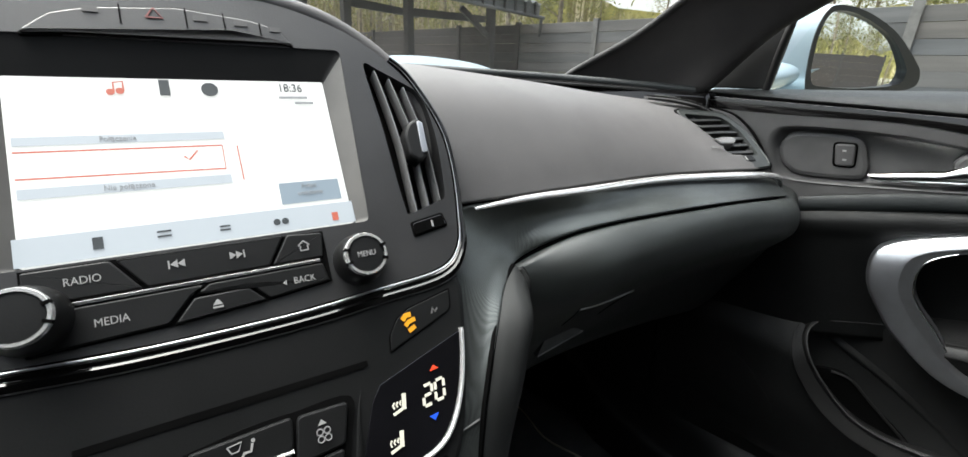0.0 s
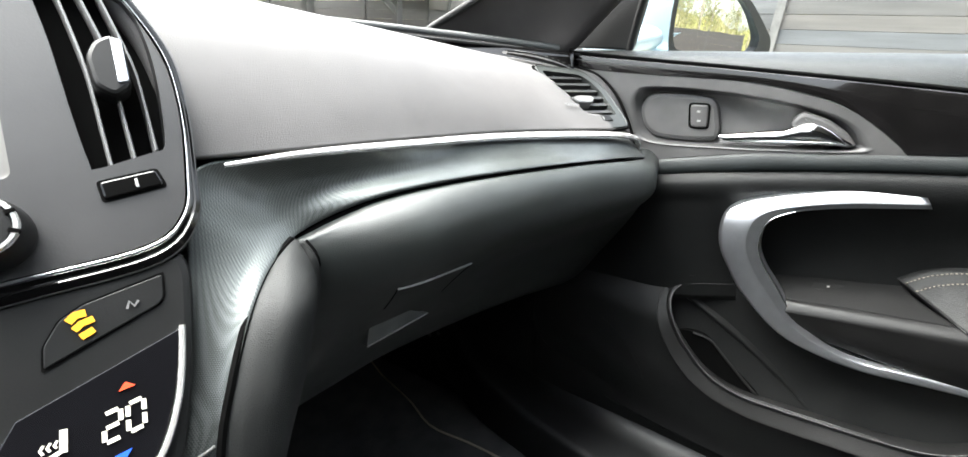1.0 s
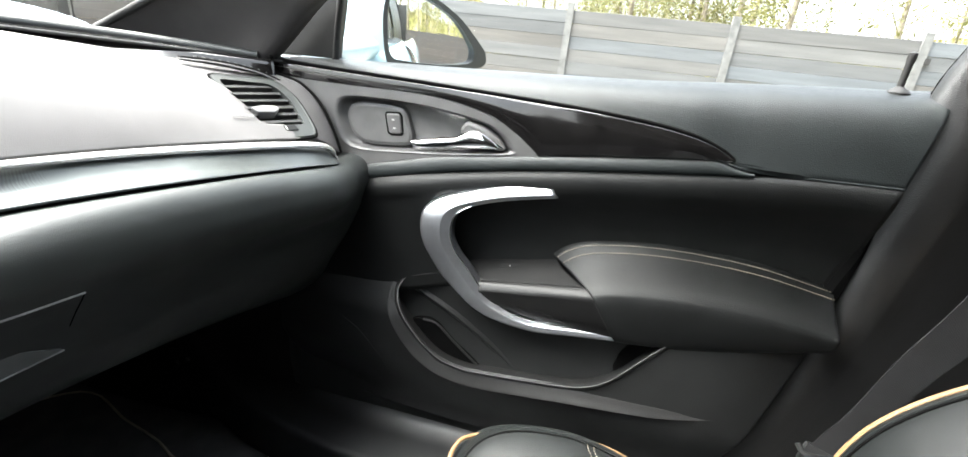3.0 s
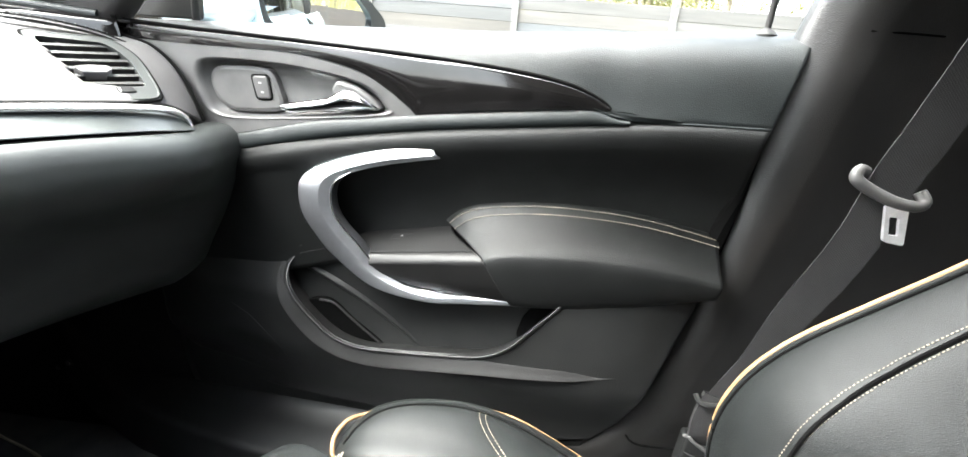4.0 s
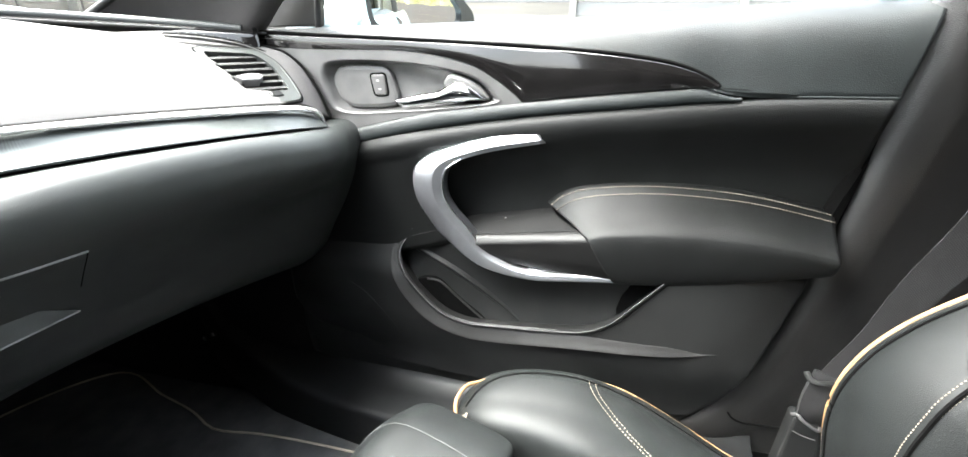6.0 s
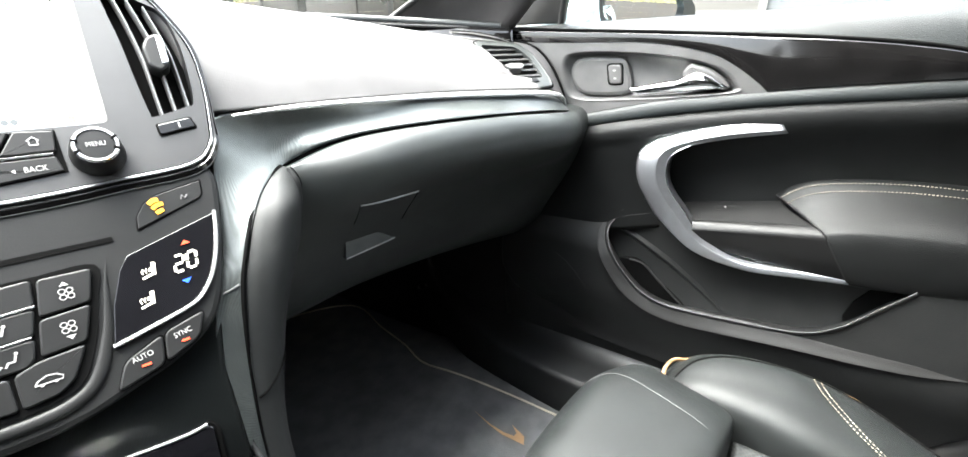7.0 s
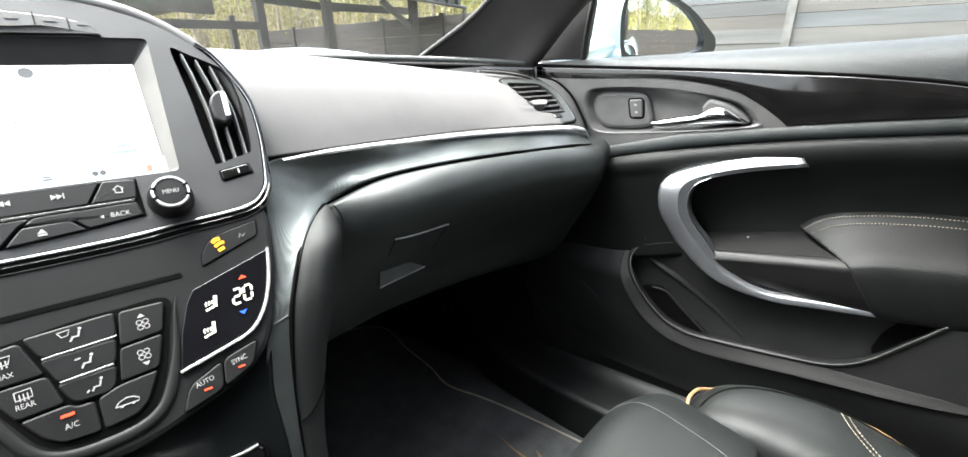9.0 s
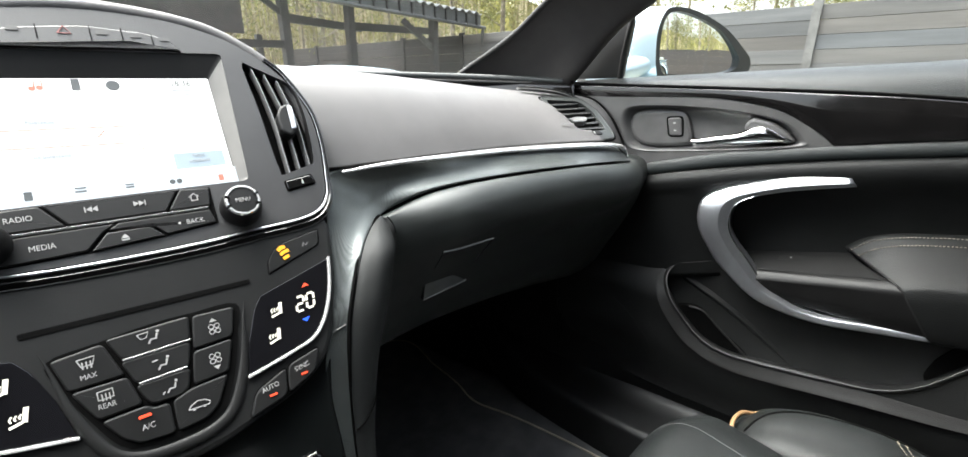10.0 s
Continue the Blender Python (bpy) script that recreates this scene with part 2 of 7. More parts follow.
# stack plastic darkened to paint the shade on the lower stack
FACE = surface("shaded_stack_plastic", (0.0072, 0.0075, 0.0075), 0.50, grain=0.06, gscale=900, spec=0.24)
BELT = surface("belt_skin", (0.0115, 0.0142, 0.0147), 0.46, grain=0.40, gscale=520, gkind="cells", spec=0.42)
LEDGETOP = surface("dark_ledge_plastic", (0.006, 0.006, 0.006), 0.7, grain=0.3, gscale=500, spec=0.15)
# the same stack plastic, lightened for the sky light on its upper part
UPFACE = surface("skylit_stack_plastic", (0.024, 0.024, 0.0245), 0.42, grain=0.06, gscale=900, spec=0.55)
KEY = surface("matt_black_key", (0.0065, 0.0067, 0.0068), 0.46, grain=0.05, gscale=900, spec=0.27)
GLOSS = surface("gloss_black", (0.005, 0.005, 0.006), 0.05, spec=0.38, coat=0.0, rvary=0.02)
WEAVE = surface("patterned_gloss_trim", (0.110, 0.121, 0.118), 0.40, metal=0.6, grain=0.02, gscale=1250, gkind="weave", spec=0.62, coat=0.22, rvary=0.02, weave=0.50)
WOOD = surface("dark_gloss_trim", (0.007, 0.0066, 0.0066), 0.11, coat=0.35, vscale=40, vary=0.3, rvary=0.03)
LEATHER = surface("black_leather", (0.0072, 0.0077, 0.0077), 0.43, grain=0.42, gscale=520, gkind="cells", spec=0.20)
SEATHIDE = surface("perforated_seat_leather", (0.0090, 0.0102, 0.0102), 0.45, grain=0.36, gscale=700, gkind="cells", spec=0.24)
CHROME = surface("chrome", (0.82, 0.82, 0.82), 0.09, metal=1.0, vary=0.02, rvary=0.03)
ALU = surface("satin_aluminium", (0.50, 0.51, 0.53), 0.34, metal=1.0, vary=0.04, vscale=80, rvary=0.05)
PULL = surface("satin_silver_handle", (0.56, 0.58, 0.61), 0.35, metal=1.0, vary=0.04, vscale=80, rvary=0.05)
PIPING = surface("tan_piping", (0.25, 0.145, 0.068), 0.55, grain=0.2, gscale=900)
THREAD = surface("pale_thread", (0.30, 0.26, 0.20), 0.7, vary=0.2)
CARPET = surface("black_carpet", (0.095, 0.097, 0.100), 0.95, grain=0.9, gscale=500, spec=0.1, sheen=0.0)
WEB = surface("belt_webbing", (0.028, 0.028, 0.029), 0.62, grain=0.5, gscale=700, gkind="weave")
LEDGE = surface("switch_panel_plastic", (0.006, 0.006, 0.006), 0.45, grain=0.1, gscale=700, spec=0.25)
PILLARMID = surface("pillar_plastic", (0.0135, 0.0132, 0.013), 0.34, grain=0.4, gscale=520, gkind="cells", spec=0.8)
# darker copy for the screen bevel's top slope, with its shade in the colour
BEVELSHADE = surface("shaded_bevel_plastic", (0.006, 0.006, 0.006), 0.6, spec=0.2)
BANDGLOSS = surface("gloss_band_black", (0.004, 0.004, 0.004), 0.07, spec=0.4)
KNEE = surface("knee_leather", (0.021, 0.022, 0.0215), 0.58, grain=0.3, gscale=900, gkind="cells", spec=0.30)
CONSOLE = surface("patterned_console_gloss", (0.007, 0.008, 0.008), 0.22, grain=0.012, gscale=1250, gkind="weave", spec=0.16, rvary=0.02)
SILL = surface("sill_plastic", (0.0075, 0.0080, 0.0085), 0.42, grain=0.16, gscale=600, spec=0.34)
GREY = surface("knob_grey", (0.014, 0.014, 0.0145), 0.45, grain=0.2, spec=0.28)
BAND = surface("pocket_band_plastic", (0.012, 0.012, 0.012), 0.52, grain=0.25, gscale=700, spec=0.34)
VENTGREY = surface("vent_frame_plastic", (0.030, 0.033, 0.032), 0.42, grain=0.05, gscale=900)
GREYSLAT = surface("dark_slat_plastic", (0.028, 0.028, 0.028), 0.42, spec=0.5)
VANE = surface("grey_vane_plastic", (0.16, 0.16, 0.16), 0.35)
BRIGHT = surface("bright_trim_metal", (0.88, 0.88, 0.87), 0.24, metal=0.75, vary=0.02, rvary=0.03)
STEEL = surface("stamped_steel", (0.78, 0.79, 0.80), 0.42, metal=0.6, vary=0.08, vscale=90)
BINDING = surface("mat_binding", (0.42, 0.37, 0.30), 0.9, grain=0.5)
RUBBER = surface("black_rubber", (0.008, 0.008, 0.008), 0.7)
HEAD = surface("grey_headliner", (0.16, 0.16, 0.155), 0.95, grain=0.3, gscale=700)
PILLAR = surface("pillar_cloth", (0.022, 0.020, 0.020), 0.85, grain=0.4, gscale=800)
PAINT = surface("pale_blue_paint", (0.36, 0.45, 0.50), 0.25, coat=0.8, vary=0.03, metal=0.3, gscale=1200)
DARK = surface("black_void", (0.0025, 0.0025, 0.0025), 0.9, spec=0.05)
MARK = surface("white_print", (0.30, 0.30, 0.295), 0.6, vary=0.05)
FAINT = surface("faint_print", (0.045, 0.045, 0.045), 0.6, vary=0.05)
DIM = surface("grey_print", (0.13, 0.13, 0.13), 0.6, vary=0.05)
SCREEN = glow("lit_screen", (0.97, 1.0, 0.97), 0.25)
AMBER = glow("amber_lamp", (1.0, 0.45, 0.02), 0.25)
REDLED = glow("red_lamp", (1.0, 0.09, 0.03), 0.25)
BLUELED = glow("blue_lamp", (0.02, 0.12, 1.0), 0.25)
WHITELED = glow("white_digits", (1.0, 0.98, 0.82), 0.20)
DULL = surface("dull_trim_metal", (0.10, 0.10, 0.10), 0.30, metal=0.9, vary=0.03)
FRAMEGREY = surface("screen_frame_plastic", (0.075, 0.072, 0.067), 0.50, grain=0.05, gscale=900)
MIRROR = surface("mirror_glass", (0.85, 0.88, 0.88), 0.015, metal=1.0, vary=0.0, rvary=0.0)


def pane_material(name, tint, gloss):
    m, t, b = nodes(name)
    t.nodes.remove(b)
    tr = t.nodes.new("ShaderNodeBsdfTransparent")
    tr.inputs["Color"].default_value = (*tint, 1)
    gl = t.nodes.new("ShaderNodeBsdfGlossy")
    gl.inputs["Roughness"].default_value = 0.02
    fr = t.nodes.new("ShaderNodeFresnel")
    fr.inputs["IOR"].default_value = 1.45
    sc = t.nodes.new("ShaderNodeMath")
    sc.operation = "MULTIPLY"
    sc.inputs[1].default_value = gloss
    mx = t.nodes.new("ShaderNodeMixShader")
    t.links.new(fr.outputs["Fac"], sc.inputs[0])
    t.links.new(sc.outputs["Value"], mx.inputs["Fac"])
    t.links.new(tr.outputs["BSDF"], mx.inputs[1])
    t.links.new(gl.outputs["BSDF"], mx.inputs[2])
    t.links.new(mx.outputs["Shader"], t.nodes["Material Output"].inputs["Surface"])
    return m


GLASS = pane_material("window_glass", (0.93, 0.96, 0.95), 0.14)

# ---- the car's shell, which closes the place ----
def solid(name, bm, mat, label, category, smooth=False):
    return tagged(put(name, bm, mat, None, "", smooth), label, category, kind="structure")


FLOOR_Z = 0.32
solid("floor", box_bm(-0.76, -1.75, FLOOR_Z - 0.05, 0.71, 1.02, FLOOR_Z), CARPET, "black carpeted car floor", "floor")
solid("wall_front", box_bm(-0.78, 0.98, FLOOR_Z, 0.72, 1.02, 0.93), CARPET, "black carpeted bulkhead of the footwell", "wall")
# unseen left and rear walls rise over the window openings to block light
solid("wall_left", box_bm(-0.78, -1.70, FLOOR_Z, -0.74, 0.98, 1.16), HARD, "plain black door side of the driver's seat", "wall")
solid("light_block_left", box_bm(-0.78, -1.70, 1.16, -0.60, -0.10, 1.42), HARD, "plain black panel added unseen to block side window light", "wall")
solid("wall_rear", box_bm(-0.74, -1.75, FLOOR_Z, 0.70, -1.70, 1.36), HARD, "plain black rear panel of the cabin, raised unseen to block light", "wall")
def roof_z(y):
    return float(np.interp(-y, [-0.02, 0.3, 0.9, 1.7], [1.37, 1.415, 1.42, 1.36]))


def roof_strip(x0, x1, y0, y1):
    return [[(x, y, roof_z(y)) for y in np.linspace(y0, y1, 5)] for x in np.linspace(x0, x1, 3)]


tagged(loft("ceiling", roof_strip(-0.62, 0.60, -0.12, -1.7), HEAD, None, 12, 14, 0.02), "light grey woven headliner", "ceiling", kind="structure")

# footwell side: kick panel and door sill
kick = [[(0.70, 0.24, 0.30), (0.680, 0.30, 0.30), (0.655, 0.40, 0.30), (0.635, 0.62, 0.30), (0.63, 0.98, 0.30)],
        [(0.70, 0.24, 0.36), (0.684, 0.30, 0.40), (0.665, 0.40, 0.44), (0.648, 0.62, 0.46), (0.645, 0.98, 0.46)],
        [(0.70, 0.24, 0.56), (0.686, 0.30, 0.58), (0.676, 0.40, 0.60), (0.665, 0.62, 0.64), (0.665, 0.98, 0.64)],
        [(0.70, 0.25, 0.84), (0.690, 0.32, 0.85), (0.685, 0.42, 0.86), (0.68, 0.62, 0.88), (0.68, 0.98, 0.88)]]
tagged(loft("kick_panel", kick, SILL, None, 24, 24, 0.004), "black plastic kick panel of the footwell", "panel", kind="structure")
sill_path = [(0.645, -0.50, 0.414), (0.645, -0.36, 0.412), (0.643, -0.2, 0.408), (0.640, 0.05, 0.402), (0.648, 0.17, 0.403), (0.658, 0.26, 0.411), (0.672, 0.34, 0.432), (0.686, 0.41, 0.470), (0.697, 0.46, 0.54)]
sill_prof = [(-0.045, -0.10), (-0.045, -0.012), (-0.041, -0.004), (-0.032, 0.0), (0.015, 0.006), (0.040, 0.012), (0.052, 0.024), (0.056, 0.040), (0.085, 0.042), (0.085, -0.10)]
tagged(put("door_sill", sweep_bm(sill_path, sill_prof, 40), SILL, None), "black plastic door sill cover", "sill", kind="structure")


# ---- pillars, glass ----
a_rows = [[(0.560, 0.452, 0.988), (0.585, 0.424, 1.015), (0.598, 0.34, 1.062), (0.600, 0.270, 1.112), (0.575, 0.08, 1.235), (0.545, -0.08, 1.35)],
          [(0.600, 0.415, 0.982), (0.617, 0.385, 1.005), (0.618, 0.29, 1.075), (0.616, 0.22, 1.122), (0.590, 0.03, 1.24), (0.560, -0.13, 1.355)],
          [(0.630, 0.345, 0.975), (0.640, 0.315, 0.995), (0.640, 0.235, 1.070), (0.636, 0.18, 1.115), (0.606, -0.02, 1.235), (0.575, -0.17, 1.35)],
          [(0.648, 0.285, 0.97), (0.655, 0.255, 0.99), (0.664, 0.187, 1.068), (0.662, 0.130, 1.106), (0.630, -0.06, 1.225), (0.60, -0.2, 1.33)],
          [(0.695, 0.30, 0.97), (0.700, 0.275, 0.99), (0.700, 0.200, 1.068), (0.690, 0.145, 1.106), (0.655, -0.05, 1.225), (0.63, -0.2, 1.33)]]
tagged(loft("pillar_front", a_rows, PILLAR, None, 40, 24, 0.006), "dark cloth-covered windscreen pillar trim", "pillar", kind="structure")

BF = [(-0.20, 0.398), (-0.30, 0.404), (-0.36, 0.414), (-0.411, 0.436), (-0.459, 0.489), (-0.492, 0.554), (-0.516, 0.643), (-0.536, 0.76), (-0.552, 0.868), (-0.575, 0.995), (-0.589, 1.062), (-0.63, 1.20), (-0.68, 1.37)]
tagged(tube("pillar_seal", a_rows[0], 0.005, RUBBER, None, 40, 8), "black rubber edge of the windscreen pillar", "seal", kind="structure")
b_front = [(0.692 if z < 1.1 else 0.66 if z < 1.3 else 0.60, y, z) for y, z in BF]


def toward_door(path, dx, d):
    """The pillar's front line moved by d towards the door, square to the line, and by dx outwards."""
    out_ = []
    for i, (x, y, z) in enumerate(path):
        a, b = path[max(i - 1, 0)], path[min(i + 1, len(path) - 1)]
        ty, tz = b[1] - a[1], b[2] - a[2]
        ln = math.hypot(ty, tz)
        out_.append((x + dx, y + tz / ln * d, z - ty / ln * d))
    return out_


def offs(path, dx, dy, dz=0.0):
    return [(x + dx, y + dy, z + dz) for x, y, z in path]


def recess(dx, d):
    """The pillar's edge beside the door: deep below, shallow beside the window."""
    return [(x - 0.7 * dx * min(1.0, max(0.0, (z - 0.72) / 0.2)), y, z) for x, y, z in toward_door(b_front, dx, d)]


b_rows = [recess(0.09, 0.044), recess(0.045, 0.040), recess(0.012, 0.025), toward_door(b_front, -0.004, 0.006), toward_door(b_front, -0.007, -0.018), toward_door(b_front, -0.003, -0.040),
          offs(b_front, 0.006, -0.10), offs(b_front, 0.012, -0.26), offs(b_front, 0.03, -0.42)]
tagged(loft("pillar_middle", b_rows, PILLARMID, None, 40, 40, 0.004), "black plastic centre pillar trim behind the door", "pillar", kind="structure")
# roll in pillar plastic, added to shape the highlight on the pillar's edge
tagged(tube("pillar_highlight_roll", toward_door(b_front, 0.012, 0.012), 0.0105, PILLARMID, None, 60, 8), "rounded roll added for the highlight on the pillar's front edge", "seal", kind="structure")
tagged(put("door_gap", sweep_bm([(x + (0.03 if z > 0.95 else 0.0), y, z) for x, y, z in toward_door(b_front, 0.004, 0.036)], ring(0.0135, 8), 60, size=lambda f: 1.0 - 0.55 * min(1.0, max(0.0, (f - 0.45) / 0.15))), DARK, None), "dark gap behind the closed door", "gap", kind="structure")
tagged(tube("pillar_joint", [(0.680, -0.455, 0.484), (0.680, -0.463, 0.4745), (0.682, -0.478, 0.468), (0.686, -0.50, 0.466), (0.689, -0.531, 0.466), (0.696, -0.60, 0.464)], 0.0014, DARK, None, 16, 6), "joint between the pillar trim and the sill", "joint", kind="structure")
tagged(tube("pillar_joint", [(0.686, -0.590, 1.041), (0.688, -0.628, 1.0415), (0.697, -0.665, 1.042)], 0.0012, DARK, None, 12, 6), "joint across the upper pillar trim", "joint", kind="structure")
solid("wall_side", box_bm(0.722, -1.72, 0.30, 0.74, 0.98, 0.94), HARD, "inner sheet of the car side", "wall")
cpil = [[(0.71, -0.98, 0.46), (0.71, -0.98, 0.8), (0.70, -0.98, 1.0)], [(0.71, -1.3, 0.46), (0.71, -1.3, 0.8), (0.70, -1.3, 1.0)], [(0.70, -1.72, 0.46), (0.70, -1.72, 0.8), (0.69, -1.72, 1.0)]]
tagged(loft("wall_right", cpil, HARD, None, 10, 10, 0.02), "plain black rear side panel of the cabin", "wall", kind="structure")

screen_rows = [[(-0.72, 0.60, 1.00), (-0.36, 0.78, 0.99), (0.0, 0.84, 0.985), (0.36, 0.76, 0.99), (0.645, 0.44, 1.005)],
               [(-0.66, 0.24, 1.19), (-0.33, 0.40, 1.205), (0.0, 0.44, 1.21), (0.33, 0.38, 1.205), (0.60, 0.20, 1.175)],
               [(-0.60, -0.18, 1.385), (-0.3, -0.13, 1.400), (0.0, -0.11, 1.405), (0.3, -0.13, 1.400), (0.56, -0.18, 1.375)]]
w = tagged(loft("windscreen", screen_rows, GLASS, None, 24, 16, 0.0), "clear curved windscreen", "window", kind="structure")
w.visible_shadow = False
side_rows = [[(0.742, 0.20, 0.985), (0.745, -0.1, 1.00), (0.746, -0.62, 1.03)], [(0.715, 0.12, 1.12), (0.715, -0.1, 1.15), (0.715, -0.64, 1.18)], [(0.66, -0.12, 1.24), (0.655, -0.25, 1.30), (0.64, -0.66, 1.34)]]
w = tagged(loft("window_1", side_rows, GLASS, None, 16, 12, 0.0), "clear side window of the passenger door", "window", kind="structure")
w.visible_shadow = False

# ---- dashboard, passenger side ----
dash = thing("dashboard", "black grained dashboard with patterned gloss trim and chrome strip", "dashboard")
pad = [[(0.158, 0.230, 0.9165), (0.22, 0.2165, 0.9170), (0.28, 0.2040, 0.9175), (0.40, 0.186, 0.9150), (0.52, 0.149, 0.9120), (0.585, 0.132, 0.9060), (0.640, 0.138, 0.882)],
       [(0.160, 0.248, 0.950), (0.22, 0.240, 0.950), (0.28, 0.228, 0.950), (0.40, 0.212, 0.945), (0.52, 0.180, 0.935), (0.592, 0.158, 0.925), (0.647, 0.153, 0.908)],
       [(0.164, 0.285, 0.990), (0.22, 0.278, 0.988), (0.28, 0.268, 0.985), (0.40, 0.255, 0.975), (0.52, 0.230, 0.962), (0.600, 0.200, 0.952), (0.654, 0.178, 0.940)],
       [(0.158, 0.330, 1.008), (0.22, 0.330, 1.006), (0.28, 0.325, 1.002), (0.40, 0.315, 0.992), (0.52, 0.285, 0.978), (0.610, 0.242, 0.966), (0.655, 0.205, 0.961)],
       [(0.140, 0.420, 1.014), (0.22, 0.420, 1.012), (0.28, 0.415, 1.008), (0.40, 0.400, 0.998), (0.52, 0.350, 0.985), (0.615, 0.275, 0.973), (0.655, 0.230, 0.968)],
       [(0.10, 0.56, 1.008), (0.22, 0.56, 1.006), (0.28, 0.55, 1.002), (0.40, 0.51, 0.994), (0.52, 0.41, 0.985), (0.618, 0.30, 0.976), (0.655, 0.25, 0.971)]]
VM = plane((0.5782, 0.1904, 0.9434), (0.9058, -0.4227, 0.0302), (0.3336, 0.7551, 0.5644))
VENT_OUT = [p[:2] for p in cr([(-0.0510, 0.0403, 0), (-0.0253, 0.0390, 0), (0.0110, 0.0345, 0), (0.0235, 0.0200, 0), (0.0300, 0.0, 0), (0.0290, -0.0370, 0), (0.0255, -0.0570, 0), (0.0180, -0.0618, 0), (-0.0030, -0.0620, 0), (-0.0290, -0.0570, 0), (-0.0395, -0.0450, 0), (-0.0425, -0.0200, 0), (-0.0460, 0.0150, 0)], 60, True)]
VENT_IN = rounded([(-0.0462, 0.0345), (0.0075, 0.0265), (0.0160, 0.0150), (0.0215, -0.0040), (0.0195, -0.0440), (-0.0320, -0.0420), (-0.0400, -0.0080)], 0.005, 3)


def inside(p, poly):
    n_, hit = len(poly), False
    for i in range(n_):
        (x0, y0), (x1, y1) = poly[i - 1], poly[i]
        if (y0 > p[1]) != (y1 > p[1]) and p[0] < (x1 - x0) * (p[1] - y0) / (y1 - y0) + x0:
            hit = not hit
    return hit


bm = loft_bm(pad, 130, 80)
back_to = VM.inverted()
for _ in range(60):
    bmesh.ops.smooth_vert(bm, verts=[v for v in bm.verts if not v.is_boundary], factor=0.5, use_axis_x=True, use_axis_y=True, use_axis_z=True)
gone = [f for f in bm.faces if abs((back_to @ f.calc_center_median()).z) < 0.03 and inside((back_to @ f.calc_center_median())[:2], [(-0.012 + (x + 0.012) * 1.04, -0.004 + (y + 0.004) * 1.04) for x, y in VENT_IN])]
bmesh.ops.delete(bm, geom=gone, context="FACES")
ob = put("upper_pad", bm, PAD, dash, "soft grained upper pad", angle=60)
ob.modifiers.new("skin", "SOLIDIFY").thickness = 0.004
tube("end_seam", [(0.6425, 0.1365, 0.881), (0.6495, 0.1520, 0.908), (0.6565, 0.177, 0.9405), (0.6575, 0.204, 0.9615), (0.6575, 0.230, 0.9690), (0.657, 0.25, 0.972)], 0.0018, DARK, dash, 30, 6)
# lip under the windscreen and the dark strip between it and the pad
lip = [(0.646, 0.262, 0.996), (0.60, 0.335, 1.001), (0.52, 0.435, 1.006), (0.40, 0.54, 1.010), (0.25, 0.62, 1.013), (0.05, 0.665, 1.015), (-0.2, 0.68, 1.015), (-0.6, 0.60, 1.01)]
tube("windscreen_lip", [(x, y, z - 0.005) for x, y, z in lip], 0.0065, BELT, dash, 60, 10, label="rounded lip below the windscreen")
tube("lip_line", [(x - 0.001, y - 0.0055, z - 0.0125) for x, y, z in lip[:6]], 0.0008, VANE, dash, 60, 6, label="fine bright line under the lip")
strip = [[(0.652, 0.244, 0.988), (0.60, 0.325, 0.992), (0.52, 0.425, 0.996), (0.40, 0.53, 0.998), (0.25, 0.61, 1.0), (0.05, 0.655, 1.0), (-0.2, 0.67, 1.0)],
         [(0.652, 0.238, 0.960), (0.60, 0.300, 0.968), (0.52, 0.395, 0.975), (0.40, 0.495, 0.985), (0.25, 0.56, 0.992), (0.05, 0.60, 0.994), (-0.2, 0.61, 0.994)]]
loft("defroster_panel", strip, WOOD, dash, 40, 4, 0.006, "dark gloss strip along the windscreen")
tube("door_gap", [(0.652, 0.247, 0.993), (0.655, 0.248, 0.982), (0.657, 0.246, 0.965)], 0.0028, DARK, dash, 10, 8, up=(0, 1, 0))
shelf = [[(-0.60, 0.56, 1.0), (-0.2, 0.62, 1.003), (0.05, 0.62, 1.003), (0.25, 0.575, 1.0), (0.45, 0.465, 0.996), (0.60, 0.315, 0.990), (0.70, 0.20, 0.985)],
         [(-0.60, 0.80, 0.99), (-0.2, 0.88, 0.985), (0.05, 0.88, 0.985), (0.25, 0.84, 0.985), (0.45, 0.74, 0.985), (0.64, 0.52, 0.985), (0.76, 0.32, 0.98)],
         [(-0.6, 0.99, 0.93), (-0.2, 0.99, 0.93), (0.05, 0.99, 0.93), (0.25, 0.99, 0.93), (0.5, 0.99, 0.93), (0.72, 0.99, 0.93), (0.80, 0.62, 0.93)]]
loft("cowl", shelf, HARD, dash, 20, 10, 0.004, "black cowl at the windscreen base")
# driver's side of the dashboard top
left = [[(-0.22, 0.20, 0.93), (-0.42, 0.16, 0.93), (-0.70, 0.14, 0.93)], [(-0.2, 0.33, 1.02), (-0.42, 0.30, 1.05), (-0.70, 0.28, 1.0)], [(-0.2, 0.58, 1.006), (-0.42, 0.56, 1.02), (-0.72, 0.52, 0.99)]]
loft("cluster_hood", left, PAD, dash, 20, 16, 0.004, "grained hood on the driver's side")
